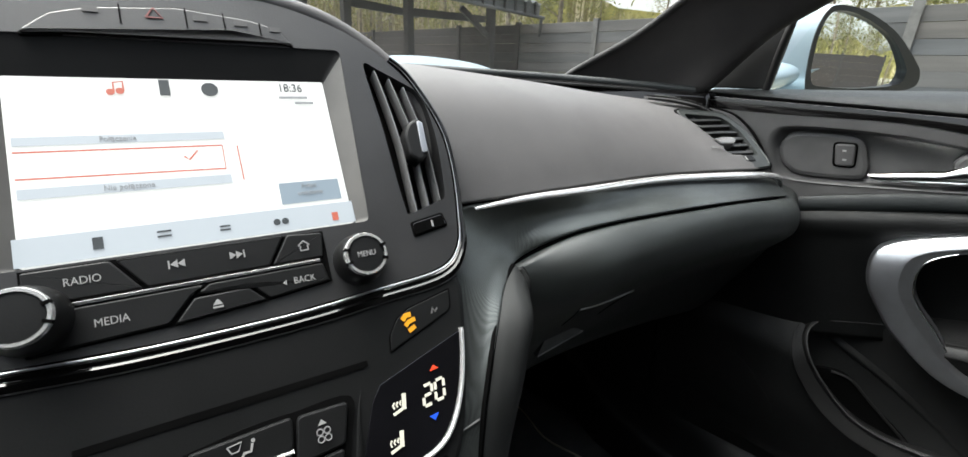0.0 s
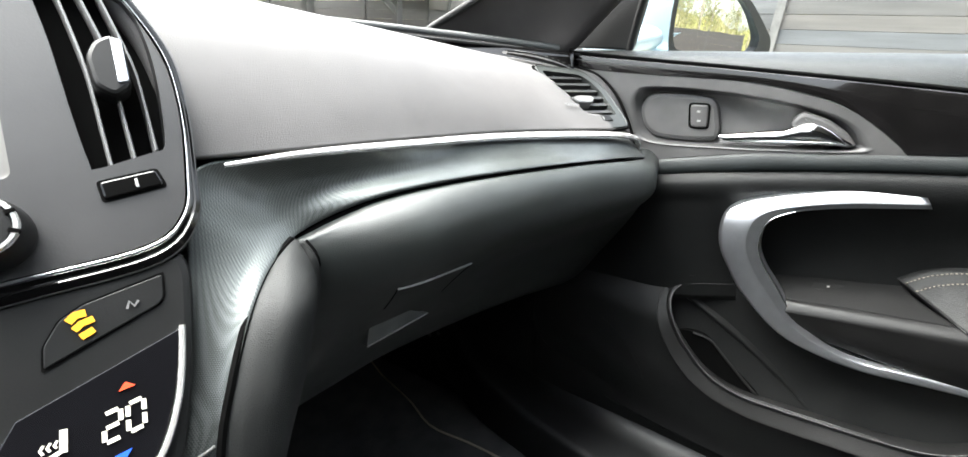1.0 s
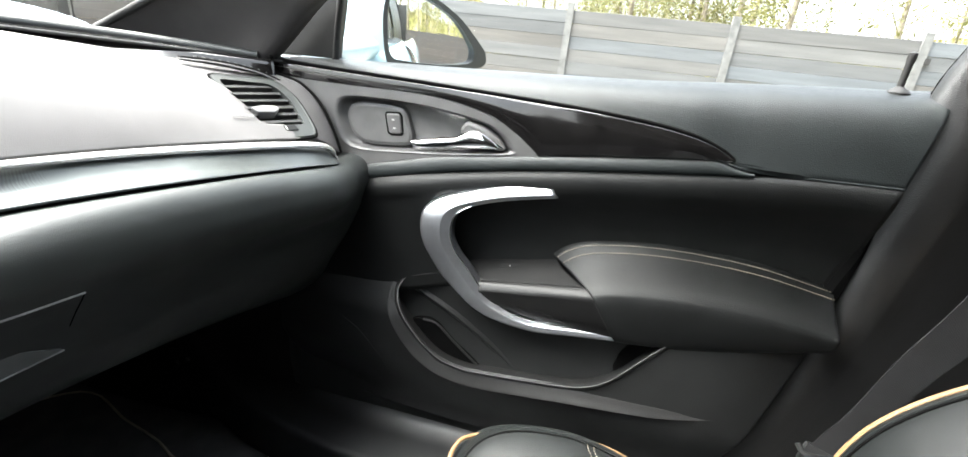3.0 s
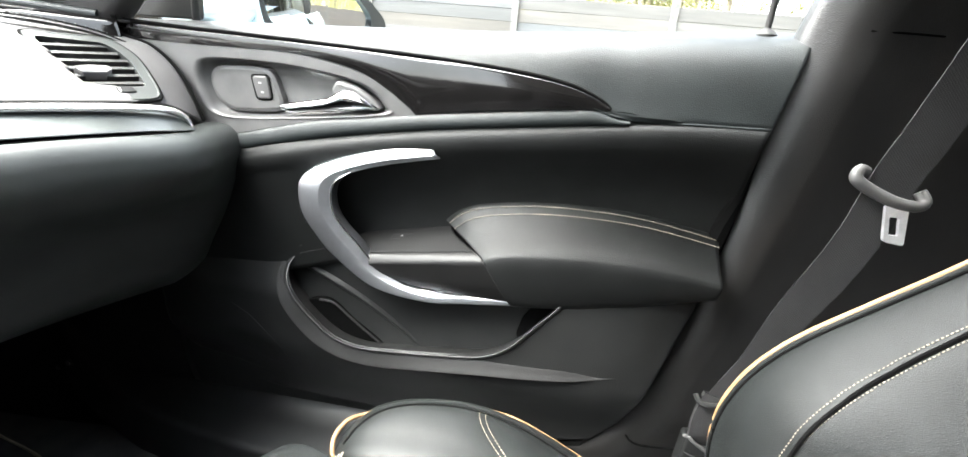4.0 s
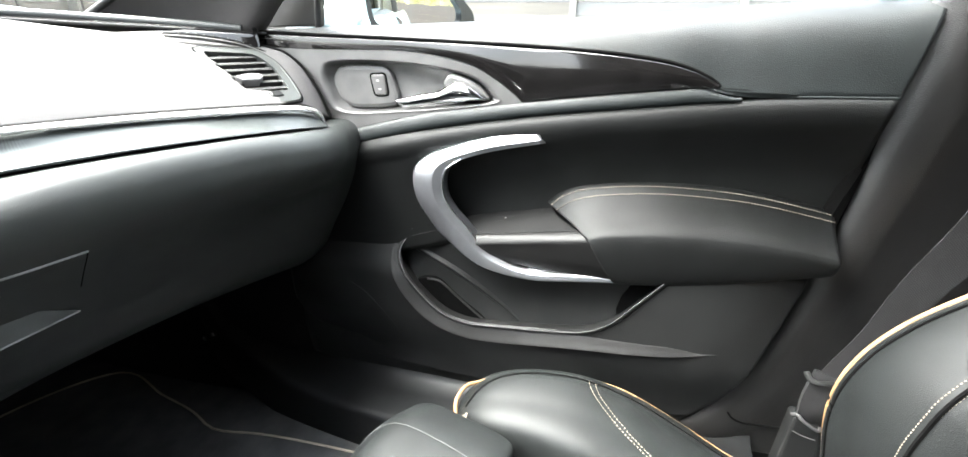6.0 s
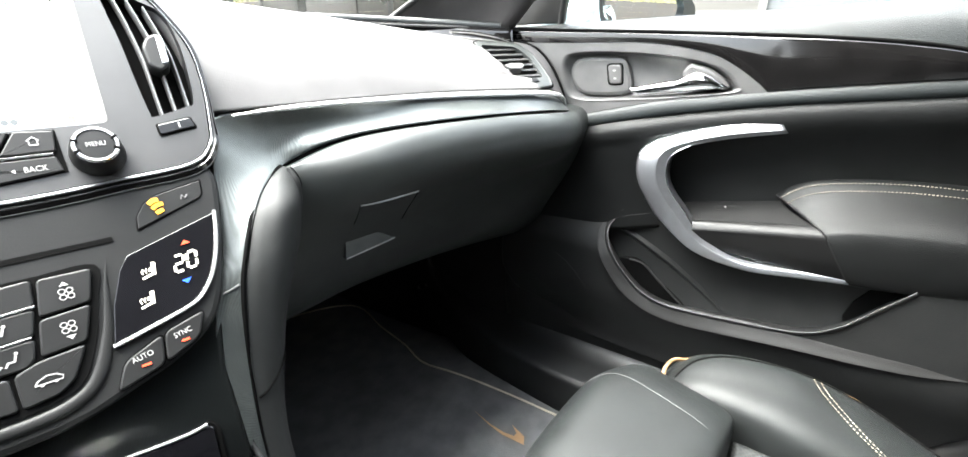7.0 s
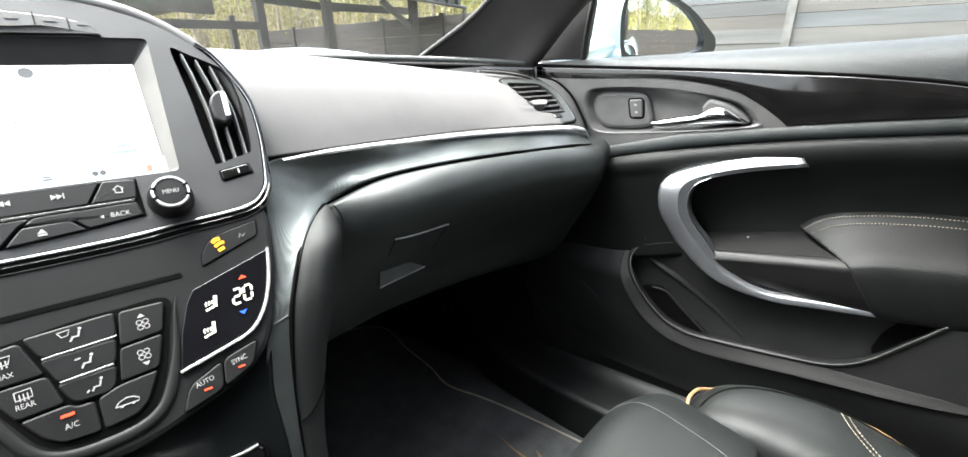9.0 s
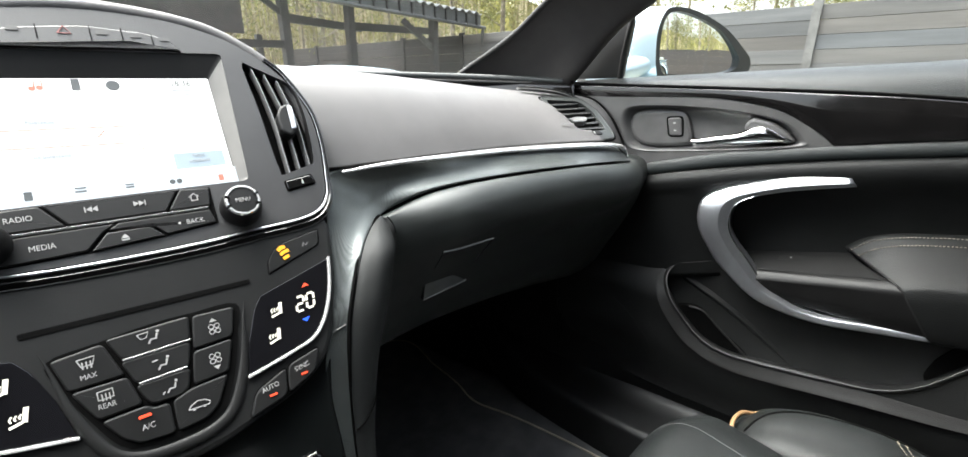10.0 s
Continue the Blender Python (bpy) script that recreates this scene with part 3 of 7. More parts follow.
left2 = [[(-0.22, 0.20, 0.93), (-0.42, 0.16, 0.93), (-0.70, 0.14, 0.93)], [(-0.22, 0.22, 0.78), (-0.42, 0.18, 0.78), (-0.70, 0.16, 0.78)], [(-0.22, 0.32, 0.62), (-0.42, 0.3, 0.62), (-0.70, 0.28, 0.62)]]
loft("lower_panel", left2, SKIN, dash, 12, 10, 0.004)

# gloss trim: along the dash and down the side of the stack
P = [(0.604, 0.126, 0.882), (0.580, 0.127, 0.896), (0.525, 0.143, 0.904), (0.40, 0.184, 0.910), (0.28, 0.203, 0.913), (0.20, 0.222, 0.914), (0.160, 0.230, 0.911), (0.146, 0.216, 0.888), (0.134, 0.197, 0.855), (0.118, 0.178, 0.820), (0.102, 0.162, 0.793), (0.086, 0.145, 0.75), (0.078, 0.112, 0.66), (0.074, 0.08, 0.55)]
Q = [(0.606, 0.116, 0.877), (0.580, 0.108, 0.880), (0.525, 0.118, 0.885), (0.40, 0.148, 0.890), (0.30, 0.177, 0.889), (0.245, 0.195, 0.883), (0.205, 0.207, 0.870), (0.176, 0.194, 0.862), (0.153, 0.178, 0.848), (0.134, 0.165, 0.822), (0.121, 0.156, 0.795), (0.106, 0.142, 0.735), (0.094, 0.122, 0.655), (0.090, 0.09, 0.55)]
def between(fy, fz):
    """A line on the trim: upright above and flaring out to a lip below in the middle, an even slope towards both ends."""
    flat = [1.0, 1.0, 0.9, 0.6, 0.25, 0.05] + [2 / 3] * 8
    return [(a[0] + (b[0] - a[0]) * fz, a[1] + (b[1] - a[1]) * (fy * (1 - k) + fz * k), a[2] + (b[2] - a[2]) * fz) for a, b, k in zip(P, Q, flat)]


loft("trim_panel", [P, between(0.10, 0.30), between(0.22, 0.55), between(0.46, 0.76), between(0.88, 0.905), between(1.03, 0.965), Q], WEAVE, dash, 110, 36, 0.002, "dark gloss trim with a fine woven pattern")
chrome = [(0.172, 0.2225, 0.9125), (0.215, 0.2135, 0.9145), (0.28, 0.1970, 0.9150), (0.40, 0.1780, 0.9115), (0.525, 0.1360, 0.9065), (0.575, 0.1210, 0.9015), (0.595, 0.1190, 0.893), (0.604, 0.1195, 0.878)]
put("chrome_strip", sweep_bm(chrome, [(-0.006, -0.0045), (0.002, -0.0050), (0.0038, -0.0030), (0.0036, 0.0), (0.0020, 0.0030), (-0.0012, 0.0050), (-0.006, 0.0054)], 60, size=lambda f: 0.22 + 0.16 * min(1, f * 9) + 0.30 * min(1, f / 0.7) - 0.10 * max(0, f - 0.8) / 0.2), BRIGHT, dash, "thin polished chrome strip", angle=70)
# shadow gap between trim and glovebox
tube("trim_joint", [(0.1070, 0.1605, 0.7963), (0.1116, 0.1596, 0.7976), (0.1150, 0.1586, 0.7987), (0.1184, 0.1576, 0.8003)], 0.0007, VANE, dash, 10, 6, label="fine joint across the trim")
tube("trim_gap", offs(Q[1:9], 0.0, 0.001, -0.0050), 0.0032, DARK, dash, 60, 6)

# glovebox and the lower pad
LID_X = (0.190, 0.206, 0.26, 0.34, 0.46, 0.56, 0.644)
lid_top = [(0.206, 0.864), (0.202, 0.866), (0.190, 0.881), (0.165, 0.8855), (0.133, 0.8835), (0.112, 0.878), (0.120, 0.872)]
lid_nose = [(0.201, 0.832), (0.196, 0.833), (0.170, 0.837), (0.150, 0.841), (0.121, 0.842), (0.096, 0.839), (0.104, 0.836)]


def lid_row(fy, fz, dx):
    """A line on the rolled upper edge, from the joint (0) to the nose (1)."""
    return [(x + dx, a[0] + (b[0] - a[0]) * fy, a[1] + (b[1] - a[1]) * fz) for x, a, b in zip(LID_X, lid_top, lid_nose)]


gb = [[(x, y + 0.012, z - 0.003) for x, (y, z) in zip(LID_X, lid_top)], lid_row(0.05, 0.01, 0.0), lid_row(0.60, 0.07, 0.001), lid_row(1.10, 0.25, 0.002), lid_row(1.38, 0.55, 0.003), lid_row(1.25, 1.0, 0.004),
      [(0.192, 0.209, 0.811), (0.209, 0.204, 0.812), (0.264, 0.1785, 0.8155), (0.344, 0.1650, 0.8160), (0.464, 0.139, 0.817), (0.564, 0.114, 0.815), (0.648, 0.116, 0.811)],
      [(0.194, 0.220, 0.788), (0.212, 0.215, 0.788), (0.26, 0.1985, 0.791), (0.34, 0.186, 0.793), (0.46, 0.164, 0.796), (0.56, 0.141, 0.796), (0.656, 0.127, 0.791)],
      [(0.185, 0.232, 0.760), (0.205, 0.226, 0.760), (0.26, 0.217, 0.764), (0.34, 0.206, 0.768), (0.46, 0.188, 0.772), (0.56, 0.166, 0.772), (0.660, 0.160, 0.770)],
      [(0.172, 0.256, 0.715), (0.195, 0.250, 0.715), (0.26, 0.246, 0.718), (0.34, 0.242, 0.720), (0.46, 0.224, 0.722), (0.56, 0.199, 0.722), (0.664, 0.215, 0.722)],
      [(0.160, 0.290, 0.672), (0.185, 0.282, 0.672), (0.26, 0.283, 0.668), (0.34, 0.282, 0.664), (0.46, 0.262, 0.660), (0.56, 0.240, 0.655), (0.668, 0.280, 0.650)],
      [(0.15, 0.35, 0.655), (0.18, 0.34, 0.655), (0.26, 0.35, 0.65), (0.34, 0.36, 0.645), (0.46, 0.35, 0.64), (0.56, 0.33, 0.635), (0.668, 0.36, 0.63)],
      [(0.10, 0.60, 0.70), (0.18, 0.60, 0.70), (0.26, 0.60, 0.70), (0.34, 0.60, 0.70), (0.46, 0.60, 0.70), (0.56, 0.60, 0.70), (0.668, 0.60, 0.70)]]
lid_end = [(0.148, 0.874), (0.139, 0.8755), (0.123, 0.8735), (0.112, 0.866), (0.107, 0.853), (0.109, 0.835), (0.117, 0.812), (0.127, 0.790), (0.140, 0.765), (0.166, 0.720), (0.212, 0.650), (0.30, 0.630), (0.60, 0.70)]
gb = [[*r[:-1], (0.625, (r[-2][1] + 2 * y) / 3, (r[-2][2] + 2 * z) / 3), (0.660, y, z), (0.690, y, z)] for r, (y, z) in zip(gb, lid_end)]
lid = loft("glovebox_lid", gb, SKIN, dash, 60, 60, 0.004, "grained black glovebox lid")
# latch plate on the lid
SLOT = ((0.2560, 0.178, 0.8200), (0.3275, 0.166, 0.8187))
for a, b in ((SLOT[0], (0.2580, 0.19, 0.7900)), (SLOT[1], (0.3320, 0.19, 0.7680))):
    tube("plate_joint", laid([Vector(a).lerp(Vector(b), k / 9) for k in range(10)], lid, (0, -1, 0)), 0.0005, DARK, lid, 12, 6)
# pale tube paints the glint on the plate's upper edge
tube("latch_slot", laid([Vector(SLOT[0]).lerp(Vector(SLOT[1]), k / 7) for k in range(8)], lid, (0, -1, 0)), 0.0012, LATCHGLINT, lid, 12, 6, label="pale tube painting the light caught on the latch plate's edge")
GRIP = [(0.2585, 0.206, 0.7640), (0.304, 0.206, 0.7625), (0.3347, 0.2194, 0.7436), (0.2652, 0.2286, 0.7425)]
bm = bmesh.new()
rim_v = [bm.verts.new(p) for p in laid([Vector(p) for p in GRIP], lid, (0, -1, 0))]
for v in rim_v[2:]:
    v.co += Vector((0, -0.0055, 0.0))
deep_v = [bm.verts.new(v.co + Vector((0, 0.010, 0.0004))) for v in rim_v]
bm.faces.new(rim_v)
for i in range(4):
    bm.faces.new((rim_v[i], deep_v[i], deep_v[(i + 1) % 4], rim_v[(i + 1) % 4]))
rim_v_co = [rim_v[3].co.copy(), rim_v[2].co.copy()]
put("latch_grip", bm, GRIPGREY, lid, "finger hollow of the latch in a light-struck grey")
tube("grip_edge", [rim_v_co[0] + (rim_v_co[1] - rim_v_co[0]) * k / 5 for k in range(6)], 0.0010, LATCHGLINT, lid, 12, 6, label="pale tube painting the lit lower edge of the latch")

# knee pad beside the console
ka = [(0.197, 0.204, 0.8680), (0.176, 0.195, 0.860), (0.153, 0.179, 0.846), (0.134, 0.166, 0.820), (0.121, 0.157, 0.793), (0.106, 0.143, 0.733), (0.094, 0.122, 0.655), (0.090, 0.09, 0.55), (0.09, 0.05, 0.45)]
kj = [(0.198, 0.200, 0.8660), (0.2015, 0.1945, 0.8560), (0.2045, 0.1980, 0.8400), (0.2066, 0.2070, 0.815), (0.2030, 0.2140, 0.790), (0.1720, 0.2270, 0.735), (0.128, 0.215, 0.660), (0.112, 0.17, 0.55), (0.108, 0.13, 0.45)]


def knee_row(f, bulge):
    """A line on the knee pad between the trim (0) and the glovebox joint (1)."""
    out_ = []
    for a, b in zip(ka, kj):
        a, b = Vector(a), Vector(b)
        d = b - a
        n = Vector((d.y, -d.x, 0)).normalized()
        out_.append(tuple(a + d * f + n * bulge * min(1.0, d.length / 0.06)))
    return out_


knee = [ka, knee_row(0.06, 0.009), knee_row(0.20, 0.018), knee_row(0.46, 0.018), knee_row(0.80, 0.008), knee_row(1.0, 0.0), [(x + 0.002, y + 0.05, z - 0.01) for x, y, z in kj]]
knee_ob = loft("knee_pad", knee, KNEE, dash, 50, 40, 0.003, "leather knee pad beside the console")
tube("knee_gap", offs(ka, -0.002, -0.001), 0.0022, DARK, dash, 60, 6)
tube("knee_edge", [(x + 0.0025, y - 0.0005, z) for x, y, z in kj[:6]], 0.0020, DARK, dash, 60, 6)
tube("knee_joint", laid(even([(0.104, 0.1400, 0.712), (0.118, 0.1300, 0.7175), (0.136, 0.1345, 0.722), (0.146, 0.160, 0.726)], 14), knee_ob, (0.2, -1, 0.2)), 0.0009, DARK, dash, 14, 6)


# corner air vent at the end of the dashboard
def corner_vent():
    v = thing("air_vent", "black corner air vent with horizontal slats in a grey frame", "air vent")
    holed("frame", VENT_OUT, [VENT_IN], VM, 0.0050, -0.006, VENTGREY, v, "satin grey surround")
    tube("frame_edge", [VM @ Vector((x, y, 0.0042)) for x, y in VENT_OUT[::2]], 0.0014, VENTGREY, v, 60, 6, up=VM.to_3x3() @ Vector((0, 0, 1)), closed=True)
    tube("frame_groove", [VM @ Vector((-0.010 + (x + 0.010) * 1.05, -0.010 + (y + 0.010) * 1.05, 0.0030)) for x, y in VENT_OUT[::2]], 0.0016, DARK, v, 60, 6, up=VM.to_3x3() @ Vector((0, 0, 1)), closed=True)
    slab("back", [(-0.012 + (x + 0.012) * 1.12, y * 1.08) for x, y in VENT_IN], VM, -0.026, -0.028, DARK, v)
    put("throat", slab_bm([(-0.012 + (x + 0.012) * 1.05, -0.004 + (y + 0.004) * 1.05) for x, y in VENT_IN], VM, -0.004, -0.027), DARK, v)
    for i in range(6):
        y = 0.0250 - i * 0.0118
        x0 = -0.0450 + max(0, (0.034 - y)) * 0.17
        x1 = 0.0110 + min(0.0100, max(0.0, (0.028 - y)) * 0.34)
        bm = slab_bm([(x0, y - 0.0016), (x1, y - 0.0030), (x1, y + 0.0010), (x0, y + 0.0020)], VM, 0.0022, -0.0050)
        put("slat", bm, GREYSLAT, v)
    slab("slider_tab", rounded([(-0.0320, -0.0150), (-0.0190, -0.0125), (-0.0030, -0.0140), (-0.0010, -0.0195), (-0.0080, -0.0250), (-0.0270, -0.0240)], 0.002), VM, 0.0085, -0.002, VANE, v, 0.002, "bright grey slider tab")
    slab("thumb_wheel", rounded([(-0.0190, -0.0445), (0.0060, -0.0440), (0.0075, -0.0530), (-0.0190, -0.0545)], 0.002), VM, 0.0064, 0.0, KEY, v, 0.001)
    bars("wheel_mark", [(-0.0075, -0.0520, -0.0060, -0.0465)], VM @ Matrix.Translation((0, 0, 0.0066)), MARK, v)
    return v


corner_vent()


def demist_vent():
    v = thing("demister_vent", "narrow side window demister grille on the dashboard", "air vent")
    path = [(0.545, 0.285, 0.982), (0.585, 0.268, 0.979), (0.622, 0.246, 0.972), (0.642, 0.226, 0.962)]
    put("surround", sweep_bm(path, ring(0.0085, 10, 0.003), 20, size=lambda f: 0.35 + 0.65 * math.sin(math.pi * (0.12 + 0.80 * f))), SATIN, v)
    put("opening", sweep_bm(offs(path[:], 0, -0.001, 0.0016), ring(0.0058, 10, 0.0026), 20, size=lambda f: 0.2 + 0.8 * math.sin(math.pi * (0.12 + 0.80 * f))), DARK, v)
    q = even(path, 14)
    for i in range(2, 12):
        bm = bmesh.new()
        t = (q[i + 1] - q[i - 1]).normalized()
        s = t.cross(Vector((0, 0, 1))).normalized()
        sweep_bm([q[i] - s * 0.005 + Vector((0, -0.001, 0.0040)), q[i] + s * 0.005 + Vector((0, -0.001, 0.0040))], ring(0.0008, 6), 2, bm=bm, resample=False)
        put("rib", bm, HARD, v)
    return v


demist_vent()
# passenger airbag lettering on the pad
bars("pad_mark", [(-0.012 + i * 0.0042, -0.0016, -0.0088 + i * 0.0042, 0.0016) for i in range(6)], plane((0.515, 0.1765, 0.9335), (0.97, -0.25, -0.06), (0.1, 0.70, 0.7)) @ Matrix.Translation((0, 0, 0.0015)), DIM, dash)

# ---- centre stack: a flat face that leans back and is turned to the driver ----
SM = plane((0.087, 0.2368, 0.918), (0.9762, -0.2169, 0.0), (0.1181, 0.5317, 0.8387))
UC = -0.077  # its middle line


def lift(w):
    return SM @ Matrix.Translation((0, 0, w))


def both(right):
    """A right half outline (top to bottom) closed by its mirror image."""
    return right + [(2 * UC - u, v) for u, v in right[::-1]]


def flip(pts):
    return [(2 * UC - u, v) for u, v in pts][::-1]


stack = thing("centre_stack", "dark satin centre stack with touch screen, vents and climate controls", "control panel")
up_out = both([p[:2] for p in cr([(-0.05, 0.1530, 0), (-0.01, 0.1430, 0), (0.0245, 0.1265, 0), (0.0539, 0.0971, 0), (0.0690, 0.0621, 0), (0.0710, 0.03, 0), (0.0660, -0.005, 0), (0.0600, -0.0260, 0), (0.0437, -0.0385, 0), (0.0, -0.0425, 0), (-0.05, -0.0455, 0)], 40)])
scr_hole = rounded([(0.012, 0.1165), (0.006, -0.0012), (2 * UC - 0.006, -0.0012), (2 * UC - 0.012, 0.1165)], 0.004)
vent_pts = [p[:2] for p in cr([(0.0264, 0.1075, 0), (0.0355, 0.1032, 0), (0.0512, 0.0935, 0), (0.0600, 0.0870, 0), (0.0640, 0.0772, 0), (0.0660, 0.0559, 0), (0.0645, 0.0320, 0), (0.0612, 0.0092, 0), (0.0560, 0.0060, 0), (0.0473, 0.0034, 0), (0.0330, -0.0002, 0), (0.0313, 0.0030, 0), (0.0300, 0.0246, 0), (0.0289, 0.0615, 0), (0.0269, 0.0873, 0)], 60, True)]
holed("upper_face", up_out, [scr_hole, vent_pts, flip(vent_pts)], SM, 0.0, -0.016, UPFACE, stack, "satin dark grey face round the screen")
slab("upper_housing", [(UC + (u - UC) * 0.985, 0.055 + (v - 0.055) * 0.985) for u, v in up_out], SM, -0.0165, -0.09, HARD, stack)
scr_in = rounded([(-0.0022, 0.0970), (-0.0022, 0.0002), (2 * UC + 0.0022, 0.0002), (2 * UC + 0.0022, 0.0970)], 0.002)
# the bevel's top slope is split off to be painted as shaded
bm, shaded_bm = bmesh.new(), bmesh.new()
n_scr = len(scr_hole)
for i in range(n_scr):
    j = (i + 1) % n_scr
    b_ = shaded_bm if min(scr_hole[i][1], scr_hole[j][1], scr_in[i][1] + 0.015, scr_in[j][1] + 0.015) > 0.105 else bm
    b_.faces.new([b_.verts.new(SM @ Vector(p)) for p in ((*scr_hole[i], -0.0008), (*scr_hole[j], -0.0008), (*scr_in[j], -0.0072), (*scr_in[i], -0.0072))])
for b_ in (bm, shaded_bm):
    bmesh.ops.remove_doubles(b_, verts=b_.verts[:], dist=0.00002)
put("screen_bevel", bm, FRAMEGREY, stack, "sloping satin frame of the screen", angle=30)
put("top_bevel", shaded_bm, BEVELSHADE, stack, "top slope of the screen frame in a shaded colour", angle=30)
slab("screen_well", [(0.016, 0.119), (0.016, -0.003), (2 * UC - 0.016, -0.003), (2 * UC - 0.016, 0.119)], SM, -0.0125, -0.016, FACE, stack)

# top roll and hazard row
brow = [SM @ Vector((u, v, w)) for u, v, w in [(0.0715, 0.030, -0.018), (0.068, 0.070, -0.013), (0.052, 0.1050, -0.010), (0.0260, 0.1310, -0.008), (-0.01, 0.1480, -0.006), (UC, 0.1570, -0.005), (2 * UC + 0.01, 0.1480, -0.006), (2 * UC - 0.026, 0.1310, -0.008), (2 * UC - 0.052, 0.105, -0.010), (2 * UC - 0.068, 0.070, -0.013), (2 * UC - 0.0715, 0.030, -0.018)]]
put("top_roll", sweep_bm(brow, ring(0.0070, 12), 60, up=SM.to_3x3() @ Vector((0, 0, 1))), PAD, stack, "rounded top edge of the stack")
back_rows = [[(b.x * 1.0 + dx, b.y + dy, b.z + dz) for b in brow[::1]] for dx, dy, dz in ((0, 0.004, 0.004), (0.004, 0.06, 0.0), (0.01, 0.16, -0.012), (0.01, 0.30, -0.02))]
loft("top_cover", back_rows, PAD, stack, 40, 14, 0.004, "grained cover behind the stack")
HZ = [(2 * UC + 0.012, 0.1160), (-0.050, 0.1235), (-0.0165, 0.1170), (-0.024, 0.1275), (-0.040, 0.1325), (-0.075, 0.1365), (-0.114, 0.1325), (-0.130, 0.1275)]
slab("hazard_gap", rounded([(-0.077 + (u + 0.077) * 1.018, 0.1262 + (v - 0.1262) * 1.10) for u, v in HZ], 0.003), SM, 0.0007, -0.004, DARK, stack, 0)
slab("hazard_bar", rounded(HZ, 0.003), SM, 0.0022, -0.004, UPFACE, stack, 0.001, "row of small warning keys")
bars("key_joint", [(-0.1015, 0.1236, -0.1008, 0.1352), (-0.0718, 0.1238, -0.0711, 0.1362), (-0.0530, 0.1235, -0.0523, 0.1350), (-0.0343, 0.1210, -0.0336, 0.1305)], lift(0.0023), DARK, stack)
marks("hazard_mark", [stroke([(-0.0900, 0.1285), (-0.0862, 0.1345), (-0.0824, 0.1285), (-0.0900, 0.1285)], 0.001)], lift(0.0024), surface("red_print", (0.16, 0.02, 0.018), 0.5), stack, "red warning triangle")
bars("key_mark", [(-0.068, 0.1285, -0.061, 0.1325), (-0.0475, 0.1272, -0.0405, 0.1312), (-0.0290, 0.1250, -0.0225, 0.1282), (-0.1165, 0.1290, -0.1100, 0.1325)], lift(0.0024), FAINT, stack)

# touch screen
disp = put("touch_screen", slab_bm(rounded([(-0.002, 0.0965), (-0.002, 0.0005), (2 * UC + 0.002, 0.0005), (2 * UC + 0.002, 0.0965)], 0.0015), SM, -0.0062, -0.0120), SCREEN, stack, "lit white touch screen with a phone menu")
D = lift(-0.0060)
PALE = glow("pale_blue_ink", (0.72, 0.80, 0.86), 0.15)
GREYPX = glow("grey_ink", (0.55, 0.58, 0.60), 0.09)
REDPX = glow("red_ink", (0.90, 0.22, 0.14), 0.12)
DARKPX = glow("dark_ink", (0.10, 0.12, 0.13), 0.03)
bars("header_bar", [(-0.150, 0.0595, -0.063, 0.0640), (-0.150, 0.0330, -0.063, 0.0380), (-0.1535, 0.0012, -0.0006, 0.0145)], D, PALE, disp)
bars("button", [(-0.0400, 0.0170, -0.0060, 0.0300)], D, glow("blue_grey_ink", (0.42, 0.53, 0.62), 0.13), disp)
marks("list_frame", [stroke([(-0.150, 0.0562), (-0.0648, 0.0555)], 0.0007), stroke([(-0.150, 0.0428), (-0.0650, 0.0415)], 0.0007), stroke([(-0.0648, 0.0555), (-0.0650, 0.0415)], 0.0004), stroke([(-0.0575, 0.0548), (-0.0572, 0.0341)], 0.0006)], lift(-0.0056), REDPX, disp)
marks("tick", [stroke([(-0.0835, 0.0500), (-0.0812, 0.0480), (-0.0770, 0.0530)], 0.0008)], lift(-0.0056), REDPX, disp)
marks("note_icon", [disc(-0.1108, 0.0880, 0.0018), disc(-0.1068, 0.0886, 0.0018), stroke([(-0.1093, 0.0880), (-0.1093, 0.0935), (-0.1052, 0.0942), (-0.1052, 0.0886)], 0.0008)], lift(-0.0056), REDPX, disp)
bars("phone_icon", [(-0.0896, 0.0862, -0.0848, 0.0955)], lift(-0.0056), DARKPX, disp)
marks("apps_icon", [disc(-0.0659, 0.0900, 0.0042, 18)], lift(-0.0056), DARKPX, disp)
words("clock", "18:36", 0.0084, D @ Matrix.Translation((-0.0225, 0.0915, 0.0004)), DARKPX, disp)
bars("date_line", [(-0.0300, 0.0845, -0.0135, 0.0858), (-0.0215, 0.0808, -0.0105, 0.0821)], lift(-0.0056), GREYPX, disp)
words("heading", "Połączenie", 0.0046, D @ Matrix.Translation((-0.1105, 0.0617, 0.0006)), GREYPX, disp)
words("heading", "Nie połączone", 0.0046, D @ Matrix.Translation((-0.1085, 0.0355, 0.0006)), GREYPX, disp)
words("caption", "Połącz", 0.0042, D @ Matrix.Translation((-0.0235, 0.0272, 0.0006)), GREYPX, disp)
words("caption", "urządzenie", 0.0042, D @ Matrix.Translation((-0.0235, 0.0228, 0.0006)), GREYPX, disp)
